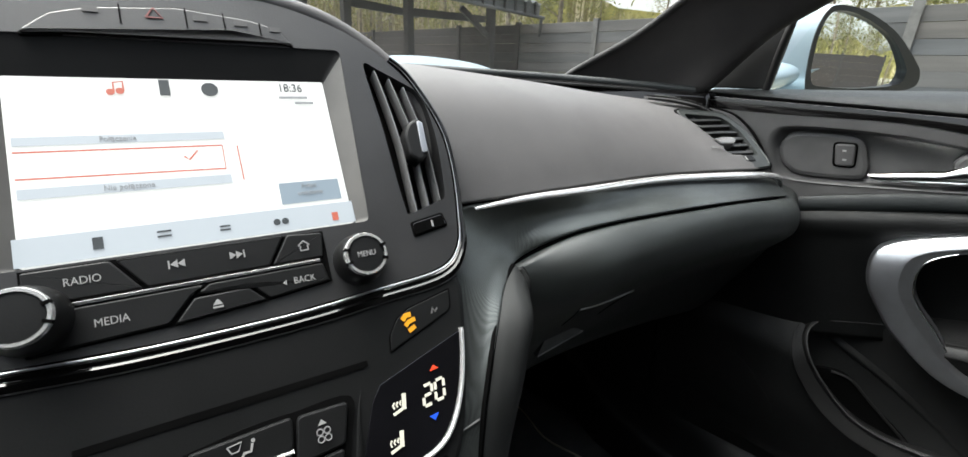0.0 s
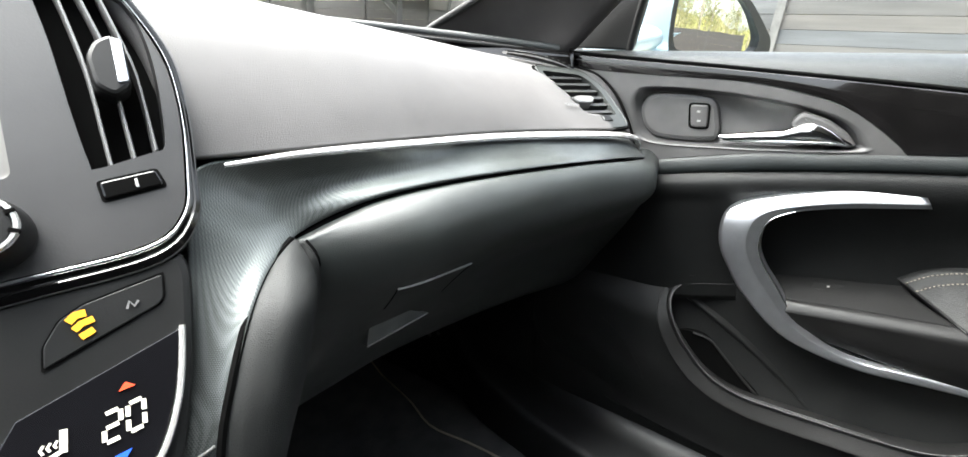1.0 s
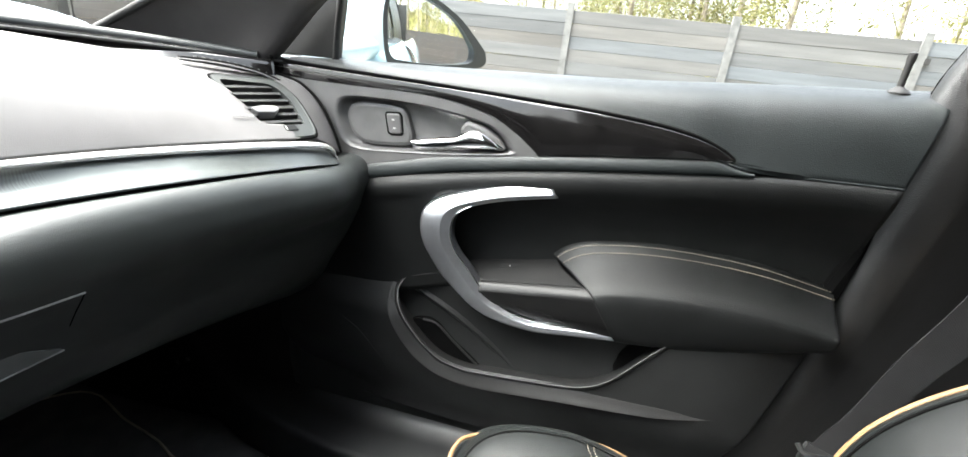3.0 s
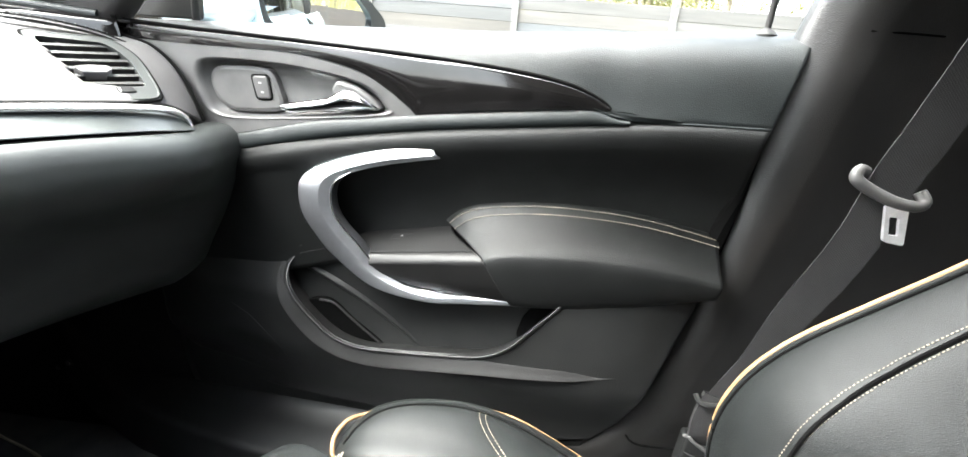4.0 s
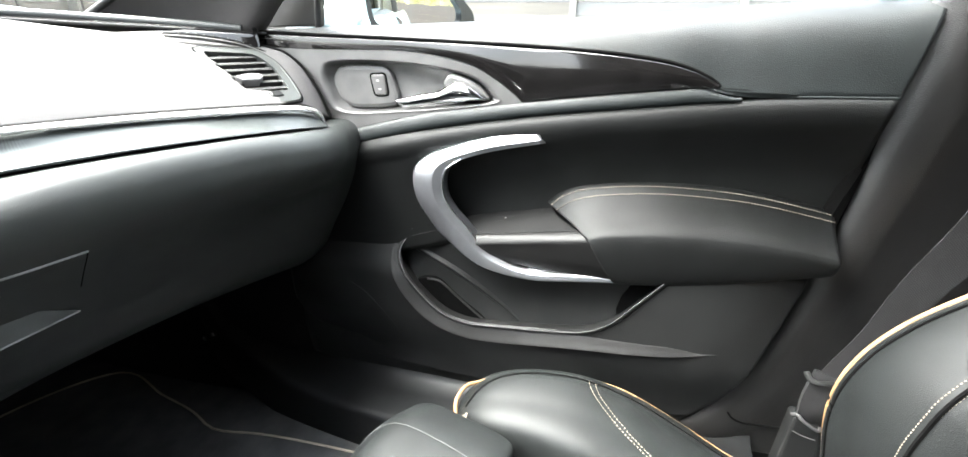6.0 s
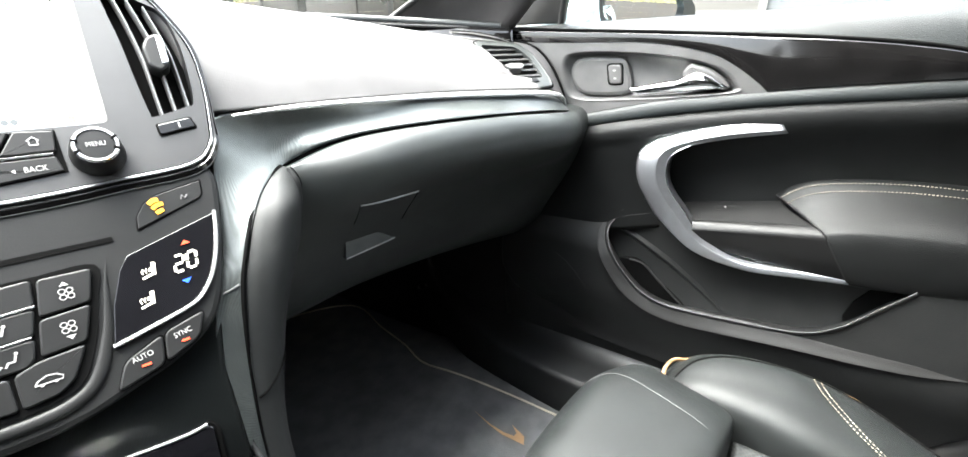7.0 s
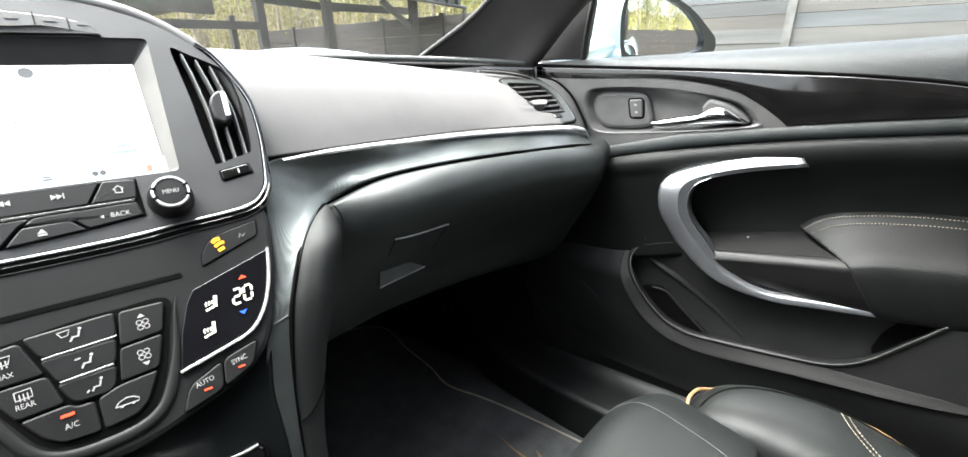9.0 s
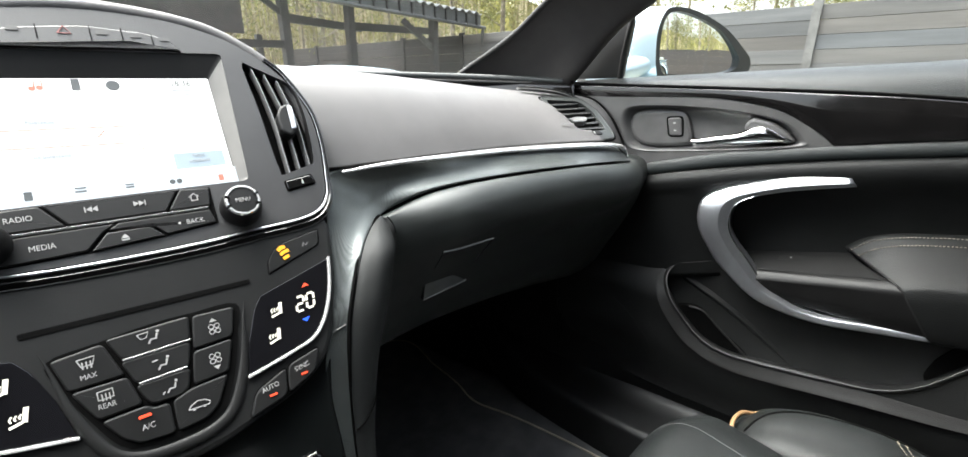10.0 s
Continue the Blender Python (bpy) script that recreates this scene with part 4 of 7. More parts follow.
bars("foot_icon", [(-0.1258, 0.0050, -0.1218, 0.0110), (-0.1005, 0.0070, -0.0945, 0.0078), (-0.1005, 0.0095, -0.0945, 0.0103), (-0.0730, 0.0062, -0.0680, 0.0070), (-0.0730, 0.0082, -0.0680, 0.0090)], lift(-0.0055), DARKPX, disp)
marks("tape_icon", [disc(-0.0447, 0.0070, 0.0019), disc(-0.0403, 0.0070, 0.0019)], lift(-0.0055), DARKPX, disp)
bars("power_icon", [(-0.0140, 0.0035, -0.0105, 0.0085)], lift(-0.0055), REDPX, disp)


# stack air vents with upright vanes
def stack_vent(side):
    v = thing("air_vent", "upright black air vent beside the touch screen", "air vent", "air vents of the centre stack")
    f = (lambda p: p) if side > 0 else flip
    slab("back", f([(0.044 + (u - 0.044) * 1.04, 0.05 + (w - 0.05) * 1.03) for u, w in vent_pts]), SM, -0.0122, -0.0160, DARK, v)
    for pts in (((0.0331, 0.1030), (0.0365, 0.0813), (0.0392, 0.0493), (0.0390, 0.0206), (0.0388, 0.0012)), ((0.0422, 0.0972), (0.0463, 0.0750), (0.0490, 0.0560), (0.0484, 0.0310), (0.0481, 0.0038)), ((0.0513, 0.0910), (0.0556, 0.0656), (0.0578, 0.0477), (0.0576, 0.0211), (0.0573, 0.0070))):
        bm = bmesh.new()
        path = [SM @ Vector((a if side > 0 else 2 * UC - a, b, -0.0050)) for a, b in pts]
        sweep_bm(path, [(-0.0007, -0.006), (0.0007, -0.006), (0.0008, 0.003), (0.0004, 0.0042), (-0.0004, 0.0042), (-0.0008, 0.003)], 20, up=SM.to_3x3() @ Vector((0, 0, 1)), bm=bm)
        put("vane", bm, VANE, v)
    tab = [(0.0402, 0.0370), (0.0470, 0.0318), (0.0541, 0.0370), (0.0556, 0.0610), (0.0508, 0.0636), (0.0440, 0.0600), (0.0398, 0.0520)]
    t = slab("slider_tab", f(rounded(tab, 0.003)), SM, 0.0070, -0.004, KEY, v, 0.002, "gloss black slider tab")
    slab("tab_inlay", f(rounded([(0.0490, 0.0378), (0.0536, 0.0388), (0.0548, 0.0602), (0.0506, 0.0612)], 0.0015)), SM, 0.0078, 0.004, ALU, t, 0.0006, "bright metal inlay")
    wheel = [(0.0325, -0.0070), (0.0545, -0.0035), (0.0565, -0.0115), (0.0330, -0.0155)]
    slab("thumb_wheel", f(rounded(wheel, 0.002)), SM, 0.0016, -0.004, BANDGLOSS, v, 0.001, "dark thumb wheel")
    slab("wheel_gap", f(rounded([(0.0316, -0.0062), (0.0553, -0.0024), (0.0576, -0.0122), (0.0321, -0.0165)], 0.002)), SM, 0.0005, -0.004, DARK, v)
    x = 0.0460 if side > 0 else 2 * UC - 0.0460
    bars("wheel_mark", [(x - 0.0006, -0.0112, x + 0.0006, -0.0072)], lift(0.0018), MARK, v)
    return v


stack_vent(1)
stack_vent(-1)

# keys below the screen
KEY_ROWS = [
    ("radio_key", [(-0.1500, -0.0030), (-0.1195, -0.0030), (-0.1085, -0.0185), (-0.1500, -0.0185)]),
    ("seek_key", [(-0.1175, -0.0030), (-0.0440, -0.0030), (-0.0535, -0.0185), (-0.1065, -0.0185)]),
    ("home_key", [(-0.0422, -0.0030), (-0.0235, -0.0045), (-0.0255, -0.0185), (-0.0518, -0.0185)]),
    ("media_key", [(-0.1500, -0.0220), (-0.0830, -0.0220), (-0.0905, -0.0268), (-0.1005, -0.0380), (-0.1500, -0.0395)]),
    ("eject_key", [(-0.0890, -0.0278), (-0.0652, -0.0278), (-0.0575, -0.0362), (-0.0985, -0.0390)]),
    ("back_key", [(-0.0818, -0.0220), (-0.0265, -0.0220), (-0.0245, -0.0325), (-0.0560, -0.0357), (-0.0640, -0.0264), (-0.0880, -0.0264)]),
]
slab("row_ground", [(-0.151, -0.0022), (-0.0228, -0.0034), (-0.0230, -0.0330), (-0.0560, -0.0365), (-0.100, -0.0392), (-0.151, -0.0400)], SM, 0.0006, -0.002, DARK, stack)
for nm, pts in KEY_ROWS:
    slab(nm, rounded(pts, 0.0012, 3), SM, 0.0022, -0.002, KEY, stack, 0.0008)
put("chrome_line", sweep_bm([SM @ Vector((u, -0.0203, 0.0018)) for u in (-0.134, -0.08, -0.0275)], [(-0.0007, -0.0006), (0.0007, -0.0006), (0.0007, 0.0008), (-0.0007, 0.0008)], 12), BRIGHT, stack, "thin chrome line between the keys")
T = lift(0.0023)
for txt, u, v, s in (("RADIO", -0.1296, -0.0103, 0.0058), ("MEDIA", -0.1212, -0.0309, 0.0058), ("BACK", -0.0375, -0.0292, 0.0058)):
    words("lettering", txt, s, T @ Matrix.Translation((u, v, 0)), MARK, stack)
marks("symbol", [[(-0.0965, -0.0095), (-0.0935, -0.0075), (-0.0935, -0.0115)], [(-0.0935, -0.0095), (-0.0905, -0.0075), (-0.0905, -0.0115)], [(-0.0975, -0.0075), (-0.0968, -0.0075), (-0.0968, -0.0115), (-0.0975, -0.0115)],
                 [(-0.0650, -0.0097), (-0.0680, -0.0077), (-0.0680, -0.0117)], [(-0.0680, -0.0097), (-0.0710, -0.0077), (-0.0710, -0.0117)], [(-0.0640, -0.0077), (-0.0647, -0.0077), (-0.0647, -0.0117), (-0.0640, -0.0117)],
                 [(-0.0820, -0.0335), (-0.0774, -0.0335), (-0.0797, -0.0305)], [(-0.0820, -0.0352), (-0.0774, -0.0352), (-0.0774, -0.0342), (-0.0820, -0.0342)],
                 stroke([(-0.0376, -0.0104), (-0.0346, -0.0078), (-0.0316, -0.0104)], 0.0008), stroke([(-0.0366, -0.0104), (-0.0366, -0.0132), (-0.0326, -0.0132), (-0.0326, -0.0104)], 0.0008),
                 [(-0.0488, -0.0292), (-0.0468, -0.0278), (-0.0468, -0.0306)]], T, MARK, stack)


def knob(u, v, text):
    k = thing("rotary_knob", "round black rotary knob with a chrome ring", "knob", "knobs of the centre stack")
    M = SM @ Matrix.Translation((u, v, 0))
    put("barrel", lathe_bm([(0.0150, 0.0), (0.0150, 0.003), (0.0140, 0.010), (0.0128, 0.0150), (0.0118, 0.0165), (0.0, 0.0165)], M, 40), KEY, k)
    put("ring", lathe_bm([(0.0122, 0.0150), (0.0122, 0.0178), (0.0116, 0.0188), (0.0103, 0.0188), (0.0101, 0.0170)], M, 40), BRIGHT, k, "chrome ring with notches")
    put("cap", lathe_bm([(0.0102, 0.0170), (0.0098, 0.0181), (0.0, 0.0184)], M, 32), KEY, k)
    for a in (0.35, 2.8, 3.5, 5.9):
        put("notch", box_bm(0.0092, -0.0007, 0.0160, 0.0124, 0.0007, 0.0193, M=M @ Matrix.Rotation(a, 4, "Z")), DARK, k)
    if text:
        words("lettering", text, 0.0050, M @ Matrix.Translation((0, 0, 0.0186)), MARK, k)
    return k


knob(-0.0055, -0.0240, "MENU")
knob(2 * UC + 0.0055, -0.0240, "")

# gloss band with a fine chrome edge that runs round the upper part
def stack_line(out, w):
    """A line round the upper part, out metres outside its edge."""
    half = [(0.0445, 0.1110), (0.0560, 0.0975), (0.0707, 0.0610), (0.0722, 0.030), (0.0674, -0.005), (0.0612, -0.0268), (0.0443, -0.0398), (0.0, -0.0437), (-0.045, -0.0466)]
    nor = [(0.7, 0.7), (0.8, 0.6), (0.98, 0.2), (1.0, 0.0), (0.97, -0.2), (0.80, -0.6), (0.35, -0.94), (0.08, -1.0), (0.05, -1.0)]
    wide = [0.3, 0.3, 0.3, 0.3, 0.4, 0.7, 1.0, 1.0, 1.0]
    pts = [(u + a * out * k, v + b * out * k) for (u, v), (a, b), k in zip(half, nor, wide)]
    return [SM @ Vector((u, v, w)) for u, v in pts + [(2 * UC - u, v) for u, v in pts[::-1]]]


UPN = SM.to_3x3() @ Vector((0, 0, 1))
put("gloss_band", sweep_bm(stack_line(0.0042, 0.001), [(-0.0046, -0.02), (0.0046, -0.02), (0.0042, -0.0006), (0.0024, 0.0012), (0.0006, 0.0002), (-0.0010, 0.0014), (-0.0042, 0.0)], 120, up=UPN, size=lambda f: 0.30 + 0.70 * min(1.0, max(0.0, (min(f, 1 - f) - 0.19) / 0.10))), BANDGLOSS, stack, "gloss black band round the upper stack")
put("chrome_edge", sweep_bm(stack_line(0.0002, 0.0006), ring(0.0008, 8), 120, up=UPN, size=lambda f: 0.40 + 0.6 * min(1.0, max(0.0, (min(f, 1 - f) - 0.16) / 0.12))), ALU, stack, "satin metal line round the upper stack")
put("fine_edge", sweep_bm(stack_line(0.0088, 0.0008), ring(0.0004, 6), 120, up=UPN), DULL, stack, "fine dull metal edge")

# climate panel
low = both([p[:2] for p in cr([(-0.05, -0.0500, 0), (0.0, -0.0480, 0), (0.0480, -0.0440, 0), (0.0570, -0.0500, 0), (0.0545, -0.0712, 0), (0.0455, -0.1075, 0), (0.0340, -0.1405, 0), (0.0200, -0.1600, 0), (-0.0025, -0.1730, 0), (-0.0257, -0.1800, 0), (-0.0509, -0.1870, 0), (-0.068, -0.1890, 0)], 40)])
slab("climate_face", low, SM, 0.0, -0.07, FACE, stack, 0.004, "satin dark grey climate panel")
slab("disc_slot", rounded([(-0.0137, -0.0815), (-0.0137, -0.0850), (2 * UC + 0.0137, -0.0850), (2 * UC + 0.0137, -0.0815)], 0.0008), SM, 0.0006, -0.001, DARK, stack, 0, "narrow dark disc slot")
rim = [SM @ Vector((u, v, 0.001)) for u, v in ((-0.0205, -0.0960), (-0.0245, -0.1100), (-0.0310, -0.1390), (-0.0420, -0.1650), (-0.0560, -0.1755), (UC, -0.1780), (-0.098, -0.1755), (-0.112, -0.1650), (-0.123, -0.1390), (-0.1295, -0.1100), (-0.1335, -0.0960))]
put("key_rim", sweep_bm(rim, ring(0.0036, 10, 0.0013), 60, size=lambda f: min(1.0, 0.05 + 3.2 * min(f, 1 - f)), up=SM.to_3x3() @ Vector((0, 0, 1))), FACE, stack, "raised rim round the climate keys")
slab("key_ground", [p[:2] for p in cr([(-0.0265, -0.0970, 0), (-0.0300, -0.1180, 0), (-0.0375, -0.1430, 0), (-0.0480, -0.1640, 0), (-0.0600, -0.1705, 0), (UC, -0.1725, 0), (-0.094, -0.1705, 0), (-0.106, -0.1640, 0), (-0.1165, -0.1450, 0), (-0.1250, -0.1250, 0), (-0.1310, -0.1030, 0), (-0.1050, -0.0985, 0), (UC, -0.0955, 0), (-0.0550, -0.0955, 0)], 60, True)], SM, 0.0008, -0.002, DARK, stack, 0, "dark joint ground of the keys")
CL = [
    ("screen_air_key", [(-0.1024, -0.0985), (-0.0566, -0.0972), (-0.0585, -0.1132), (-0.0965, -0.1138)]),
    ("face_air_key", [(-0.0972, -0.1152), (-0.0590, -0.1148), (-0.0626, -0.1302), (-0.0922, -0.1310)]),
    ("foot_air_key", [(-0.0926, -0.1324), (-0.0626, -0.1320), (-0.0655, -0.1442), (-0.0700, -0.1474), (-0.0858, -0.1470), (-0.0890, -0.1430)]),
    ("fan_up_key", [(-0.0545, -0.0980), (-0.0287, -0.0990), (-0.0340, -0.1196), (-0.0585, -0.1208)]),
    ("fan_down_key", [(-0.0590, -0.1222), (-0.0346, -0.1210), (-0.0415, -0.1425), (-0.0630, -0.1438)]),
    ("recirculation_key", [(-0.0645, -0.1452), (-0.0425, -0.1440), (-0.0520, -0.1620), (-0.0600, -0.1675), (-0.0765, -0.1690), (-0.0760, -0.1490)]),
    ("max_key", [(-0.1293, -0.1030), (-0.1040, -0.1002), (-0.0962, -0.1236), (-0.1235, -0.1238)]),
    ("rear_heater_key", [(-0.1230, -0.1248), (-0.0955, -0.1250), (-0.0908, -0.1445), (-0.1130, -0.1454)]),
    ("cooling_key", [(-0.1122, -0.1468), (-0.0895, -0.1460), (-0.0860, -0.1490), (-0.0778, -0.1492), (-0.0780, -0.1690), (-0.0960, -0.1675), (-0.1040, -0.1610)]),
    ("auto_key", [(-0.0290, -0.1630), (-0.0060, -0.1535), (-0.0098, -0.1730), (-0.0365, -0.1795)]),
    ("sync_key", [(-0.0048, -0.1530), (0.0205, -0.1470), (0.0130, -0.1640), (-0.0086, -0.1725)]),
]
for nm, pts in CL:
    slab(nm, rounded(pts, 0.0048 if nm in ("auto_key", "sync_key") else 0.0030, 5), SM, 0.0030, -0.002, KEY, stack, 0.0011)
for nm, pts in CL[9:11]:
    cu, cv = sum(p[0] for p in pts) / 4, sum(p[1] for p in pts) / 4
    bm = slab_bm(rounded([(cu + (u - cu) * 1.06, cv + (v - cv) * 1.09) for u, v in pts], 0.0048, 5), SM, 0.0006, -0.001)
    put("key_gap", bm, DARK, stack)
TK = [(0.0010, -0.0808), (0.0026, -0.0718), (0.0088, -0.0634), (0.0170, -0.0592), (0.0458, -0.0538), (0.0440, -0.0645), (0.0414, -0.0670)]
slab("key_gap", rounded([(0.0233 + (u - 0.0233) * 1.045, -0.0665 + (v + 0.0665) * 1.10) for u, v in TK], 0.0016, 4), SM, 0.0005, -0.001, DARK, stack)
slab("traction_key", rounded(TK, 0.0014, 4), SM, 0.0012, -0.002, FACE, stack, 0.0005)
slab("driver_auto_key", flip(rounded([(-0.0290, -0.1630), (0.0205, -0.1470), (0.0130, -0.1640), (-0.0365, -0.1795)], 0.002)), SM, 0.0034, -0.002, KEY, stack, 0.0012)
for a, b, y in ((-0.0958, -0.0585, -0.1145), (-0.0905, -0.0640, -0.1318)):
    put("chrome_line", sweep_bm([SM @ Vector((u, y + 0.001 * (u - a) / (b - a), 0.0030)) for u in (a, (a + b) / 2, b)], [(-0.0006, -0.0005), (0.0006, -0.0005), (0.0006, 0.0006), (-0.0006, 0.0006)], 8), BRIGHT, stack, "thin chrome line between the keys")
K = lift(0.0031)
for txt, u, v, s in (("AUTO", -0.0195, -0.1635, 0.0056), ("SYNC", 0.0045, -0.1572, 0.0056), ("A/C", -0.0905, -0.1590, 0.0056), ("MAX", -0.1130, -0.1178, 0.0050), ("REAR", -0.1075, -0.1382, 0.0050)):
    words("lettering", txt, s, K @ Matrix.Translation((u, v, 0)) @ Matrix.Rotation(radians(8 if txt in ("AUTO", "SYNC") else 0), 4, "Z"), MARK, stack)
bars("key_lamp", [(-0.0215, -0.1698, -0.0165, -0.1684), (0.0025, -0.1632, 0.0070, -0.1618), (-0.0945, -0.1530, -0.0880, -0.1512)], lift(0.0033), REDLED, stack, "small lit orange-red lamp")


def person(u, v, s=1.0):
    """The seated-figure air symbol, as plain strokes."""
    return [disc(u + 0.0022 * s, v + 0.0040 * s, 0.0011 * s, 10), stroke([(u + 0.0016 * s, v + 0.0026 * s), (u + 0.0004 * s, v - 0.0014 * s), (u - 0.0034 * s, v - 0.0012 * s)], 0.0013 * s), stroke([(u - 0.0030 * s, v - 0.0012 * s), (u - 0.0048 * s, v - 0.0042 * s)], 0.0012 * s)]


marks("symbol", person(-0.0770, -0.1050, 0.85) + [stroke([(-0.0862, -0.1012), (-0.0800, -0.1006), (-0.0816, -0.1042), (-0.0846, -0.1044), (-0.0862, -0.1012)], 0.0006)], K, MARK, stack)
marks("symbol", person(-0.0750, -0.1235, 0.85) + [stroke([(-0.0815, -0.1208), (-0.0785, -0.1204)], 0.0009)], K, MARK, stack)
marks("symbol", person(-0.0735, -0.1400, 0.8) + [stroke([(-0.0800, -0.1432), (-0.0786, -0.1418)], 0.0009)], K, MARK, stack)
for u, v, s in ((-0.0435, -0.1110, 1), (-0.0475, -0.1310, -1)):
    marks("symbol", [stroke([p for p in disc(u + dx, v + dy, 0.0016, 10)] + [disc(u + dx, v + dy, 0.0016, 10)[0]], 0.0005) for dx in (-0.0018, 0.0018) for dy in (-0.0018, 0.0018)]
          + [[(u - 0.0022 * s, v + 0.0052 * s), (u + 0.0022 * s, v + 0.0052 * s), (u, v + 0.0078 * s)]], K, MARK, stack)
marks("symbol", [stroke([(-0.0690, -0.1585), (-0.0672, -0.1562), (-0.0630, -0.1545), (-0.0592, -0.1552), (-0.0565, -0.1572), (-0.0570, -0.1590), (-0.0690, -0.1585)], 0.0007), disc(-0.0660, -0.1592, 0.0009), disc(-0.0600, -0.1592, 0.0009)], K, MARK, stack)
marks("symbol", [stroke([(-0.1170, -0.1065), (-0.1085, -0.1062), (-0.1100, -0.1110), (-0.1155, -0.1112), (-0.1170, -0.1065)], 0.0007)] + [stroke([(-0.1148 + i * 0.002, -0.1085), (-0.1148 + i * 0.002, -0.1130)], 0.0007) for i in range(3)], K, MARK, stack)
marks("symbol", [stroke([(-0.1110, -0.1290), (-0.1035, -0.1288), (-0.1035, -0.1338), (-0.1110, -0.1340), (-0.1110, -0.1290)], 0.0007)] + [stroke([(-0.1090 + i * 0.0018, -0.1308), (-0.1090 + i * 0.0018, -0.1352)], 0.0006) for i in range(3)], K, MARK, stack)
marks("traction_lamp", [stroke([(0.0112, -0.0650), (0.0140, -0.0628), (0.0172, -0.0628)], 0.0030), stroke([(0.0124, -0.0688), (0.0150, -0.0668), (0.0192, -0.0660)], 0.0026), stroke([(0.0138, -0.0722), (0.0184, -0.0704)], 0.0026)], lift(0.0016), AMBER, stack, "lit amber traction lamp")
marks("symbol", [stroke([(0.0305, -0.0655), (0.0318, -0.0625), (0.0332, -0.0650), (0.0350, -0.0630)], 0.0010)], lift(0.0016), DIM, stack)


# climate displays on both sides
def climate_display(side):
    d = thing("climate_display", "gloss black climate display with lit temperature and seat symbols", "display", "climate displays")
    f = (lambda p: list(p)) if side > 0 else flip
    base = [p[:2] for p in cr([(0.0468, -0.0800, 0), (0.0430, -0.0950, 0), (0.0370, -0.1120, 0), (0.0290, -0.1270, 0), (0.0178, -0.1381, 0), (0.0000, -0.1435, 0), (-0.0305, -0.1501, 0)], 24)] + [(-0.0245, -0.1260), (-0.0160, -0.1050), (-0.0098, -0.0965)]
    slab("glass", f(base), SM, 0.0012, -0.004, GLOSS, d, 0.0006, "gloss black cover")
    trim = [(0.0478, -0.0790), (0.0442, -0.0950), (0.0385, -0.1125), (0.0300, -0.1283), (0.0185, -0.1395), (0.0000, -0.1450), (-0.0312, -0.1516)]
    if side < 0:
        trim = flip(trim)
    put("chrome_trim", sweep_bm([SM @ Vector((u, v, 0.002)) for u, v in trim], [(-0.0014, -0.003), (0.0014, -0.003), (0.0013, 0.0006), (0.0006, 0.0014), (-0.0006, 0.0014), (-0.0013, 0.0006)], 40, up=SM.to_3x3() @ Vector((0, 0, 1))), BRIGHT, d, "chrome lower edge")
    G = lift(0.0014)
    off = 0 if side > 0 else 2 * UC
    sg = 1 if side > 0 else -1
    def cell(u, v, on):
        """One digit of seven bars, leaning forward."""
        w, h, t = 0.0056, 0.0056, 0.0017
        put_at = lambda x, y: (u + x + 0.16 * y, v + y + 0.10 * x)
        bars_ = {"a": ((0.0, h), (w, h)), "b": ((w, 0.0), (w, h)), "c": ((w, -h), (w, 0.0)), "d": ((0.0, -h), (w, -h)), "e": ((0.0, -h), (0.0, 0.0)), "f": ((0.0, 0.0), (0.0, h)), "g": ((0.0, 0.0), (w, 0.0))}
        out_ = []
        for k in on:
            (x0, y0), (x1, y1) = bars_[k]
            g0, g1 = 0.12, 0.88
            out_.append(stroke([put_at(x0 + (x1 - x0) * g0, y0 + (y1 - y0) * g0), put_at(x0 + (x1 - x0) * g1, y0 + (y1 - y0) * g1)], t))
        return out_

    marks("digit", cell(off + sg * 0.0200 - 0.0066, -0.1110, "abged"), G, WHITELED, d, "lit white digit two")
    marks("digit", cell(off + sg * 0.0200 + 0.0014, -0.1102, "abcdef"), G, WHITELED, d, "lit white digit zero")
    marks("up_arrow", [[(off + sg * 0.0235 - 0.0030, -0.0985), (off + sg * 0.0235 + 0.0030, -0.0980), (off + sg * 0.0235, -0.0953)]], G, REDLED, d, "lit red arrow")
    marks("down_arrow", [[(off + sg * 0.0172 - 0.0030, -0.1228), (off + sg * 0.0172, -0.1258), (off + sg * 0.0172 + 0.0030, -0.1222)]], G, BLUELED, d, "lit blue arrow")
    for u, v in ((-0.0020, -0.1103), (-0.0078, -0.1290)):
        u = off + sg * u
        marks("seat_symbol", [stroke([(u + 0.0026, v - 0.0034), (u + 0.0042, v + 0.0050)], 0.0024), stroke([(u - 0.0040, v - 0.0044), (u + 0.0018, v - 0.0028)], 0.0016)] + [stroke([(u - 0.0028 + 0.0020 * k, v - 0.0016 + 0.0004 * k), (u - 0.0034 + 0.0020 * k, v + 0.0002), (u - 0.0022 + 0.0020 * k, v + 0.0018)], 0.0009) for k in range(3)], G, WHITELED, d, "lit white seat symbol")
    return d


climate_display(1)
climate_display(-1)

# ---- console below the stack ----
console = thing("centre_console", "gloss black centre console with a covered tray", "console")
def face_w(v):
    return float(np.interp(-v, [0.10, 0.143, 0.19, 0.23, 0.284, 0.32], [-0.011, -0.0105, -0.0150, -0.0215, -0.0370, -0.048]))


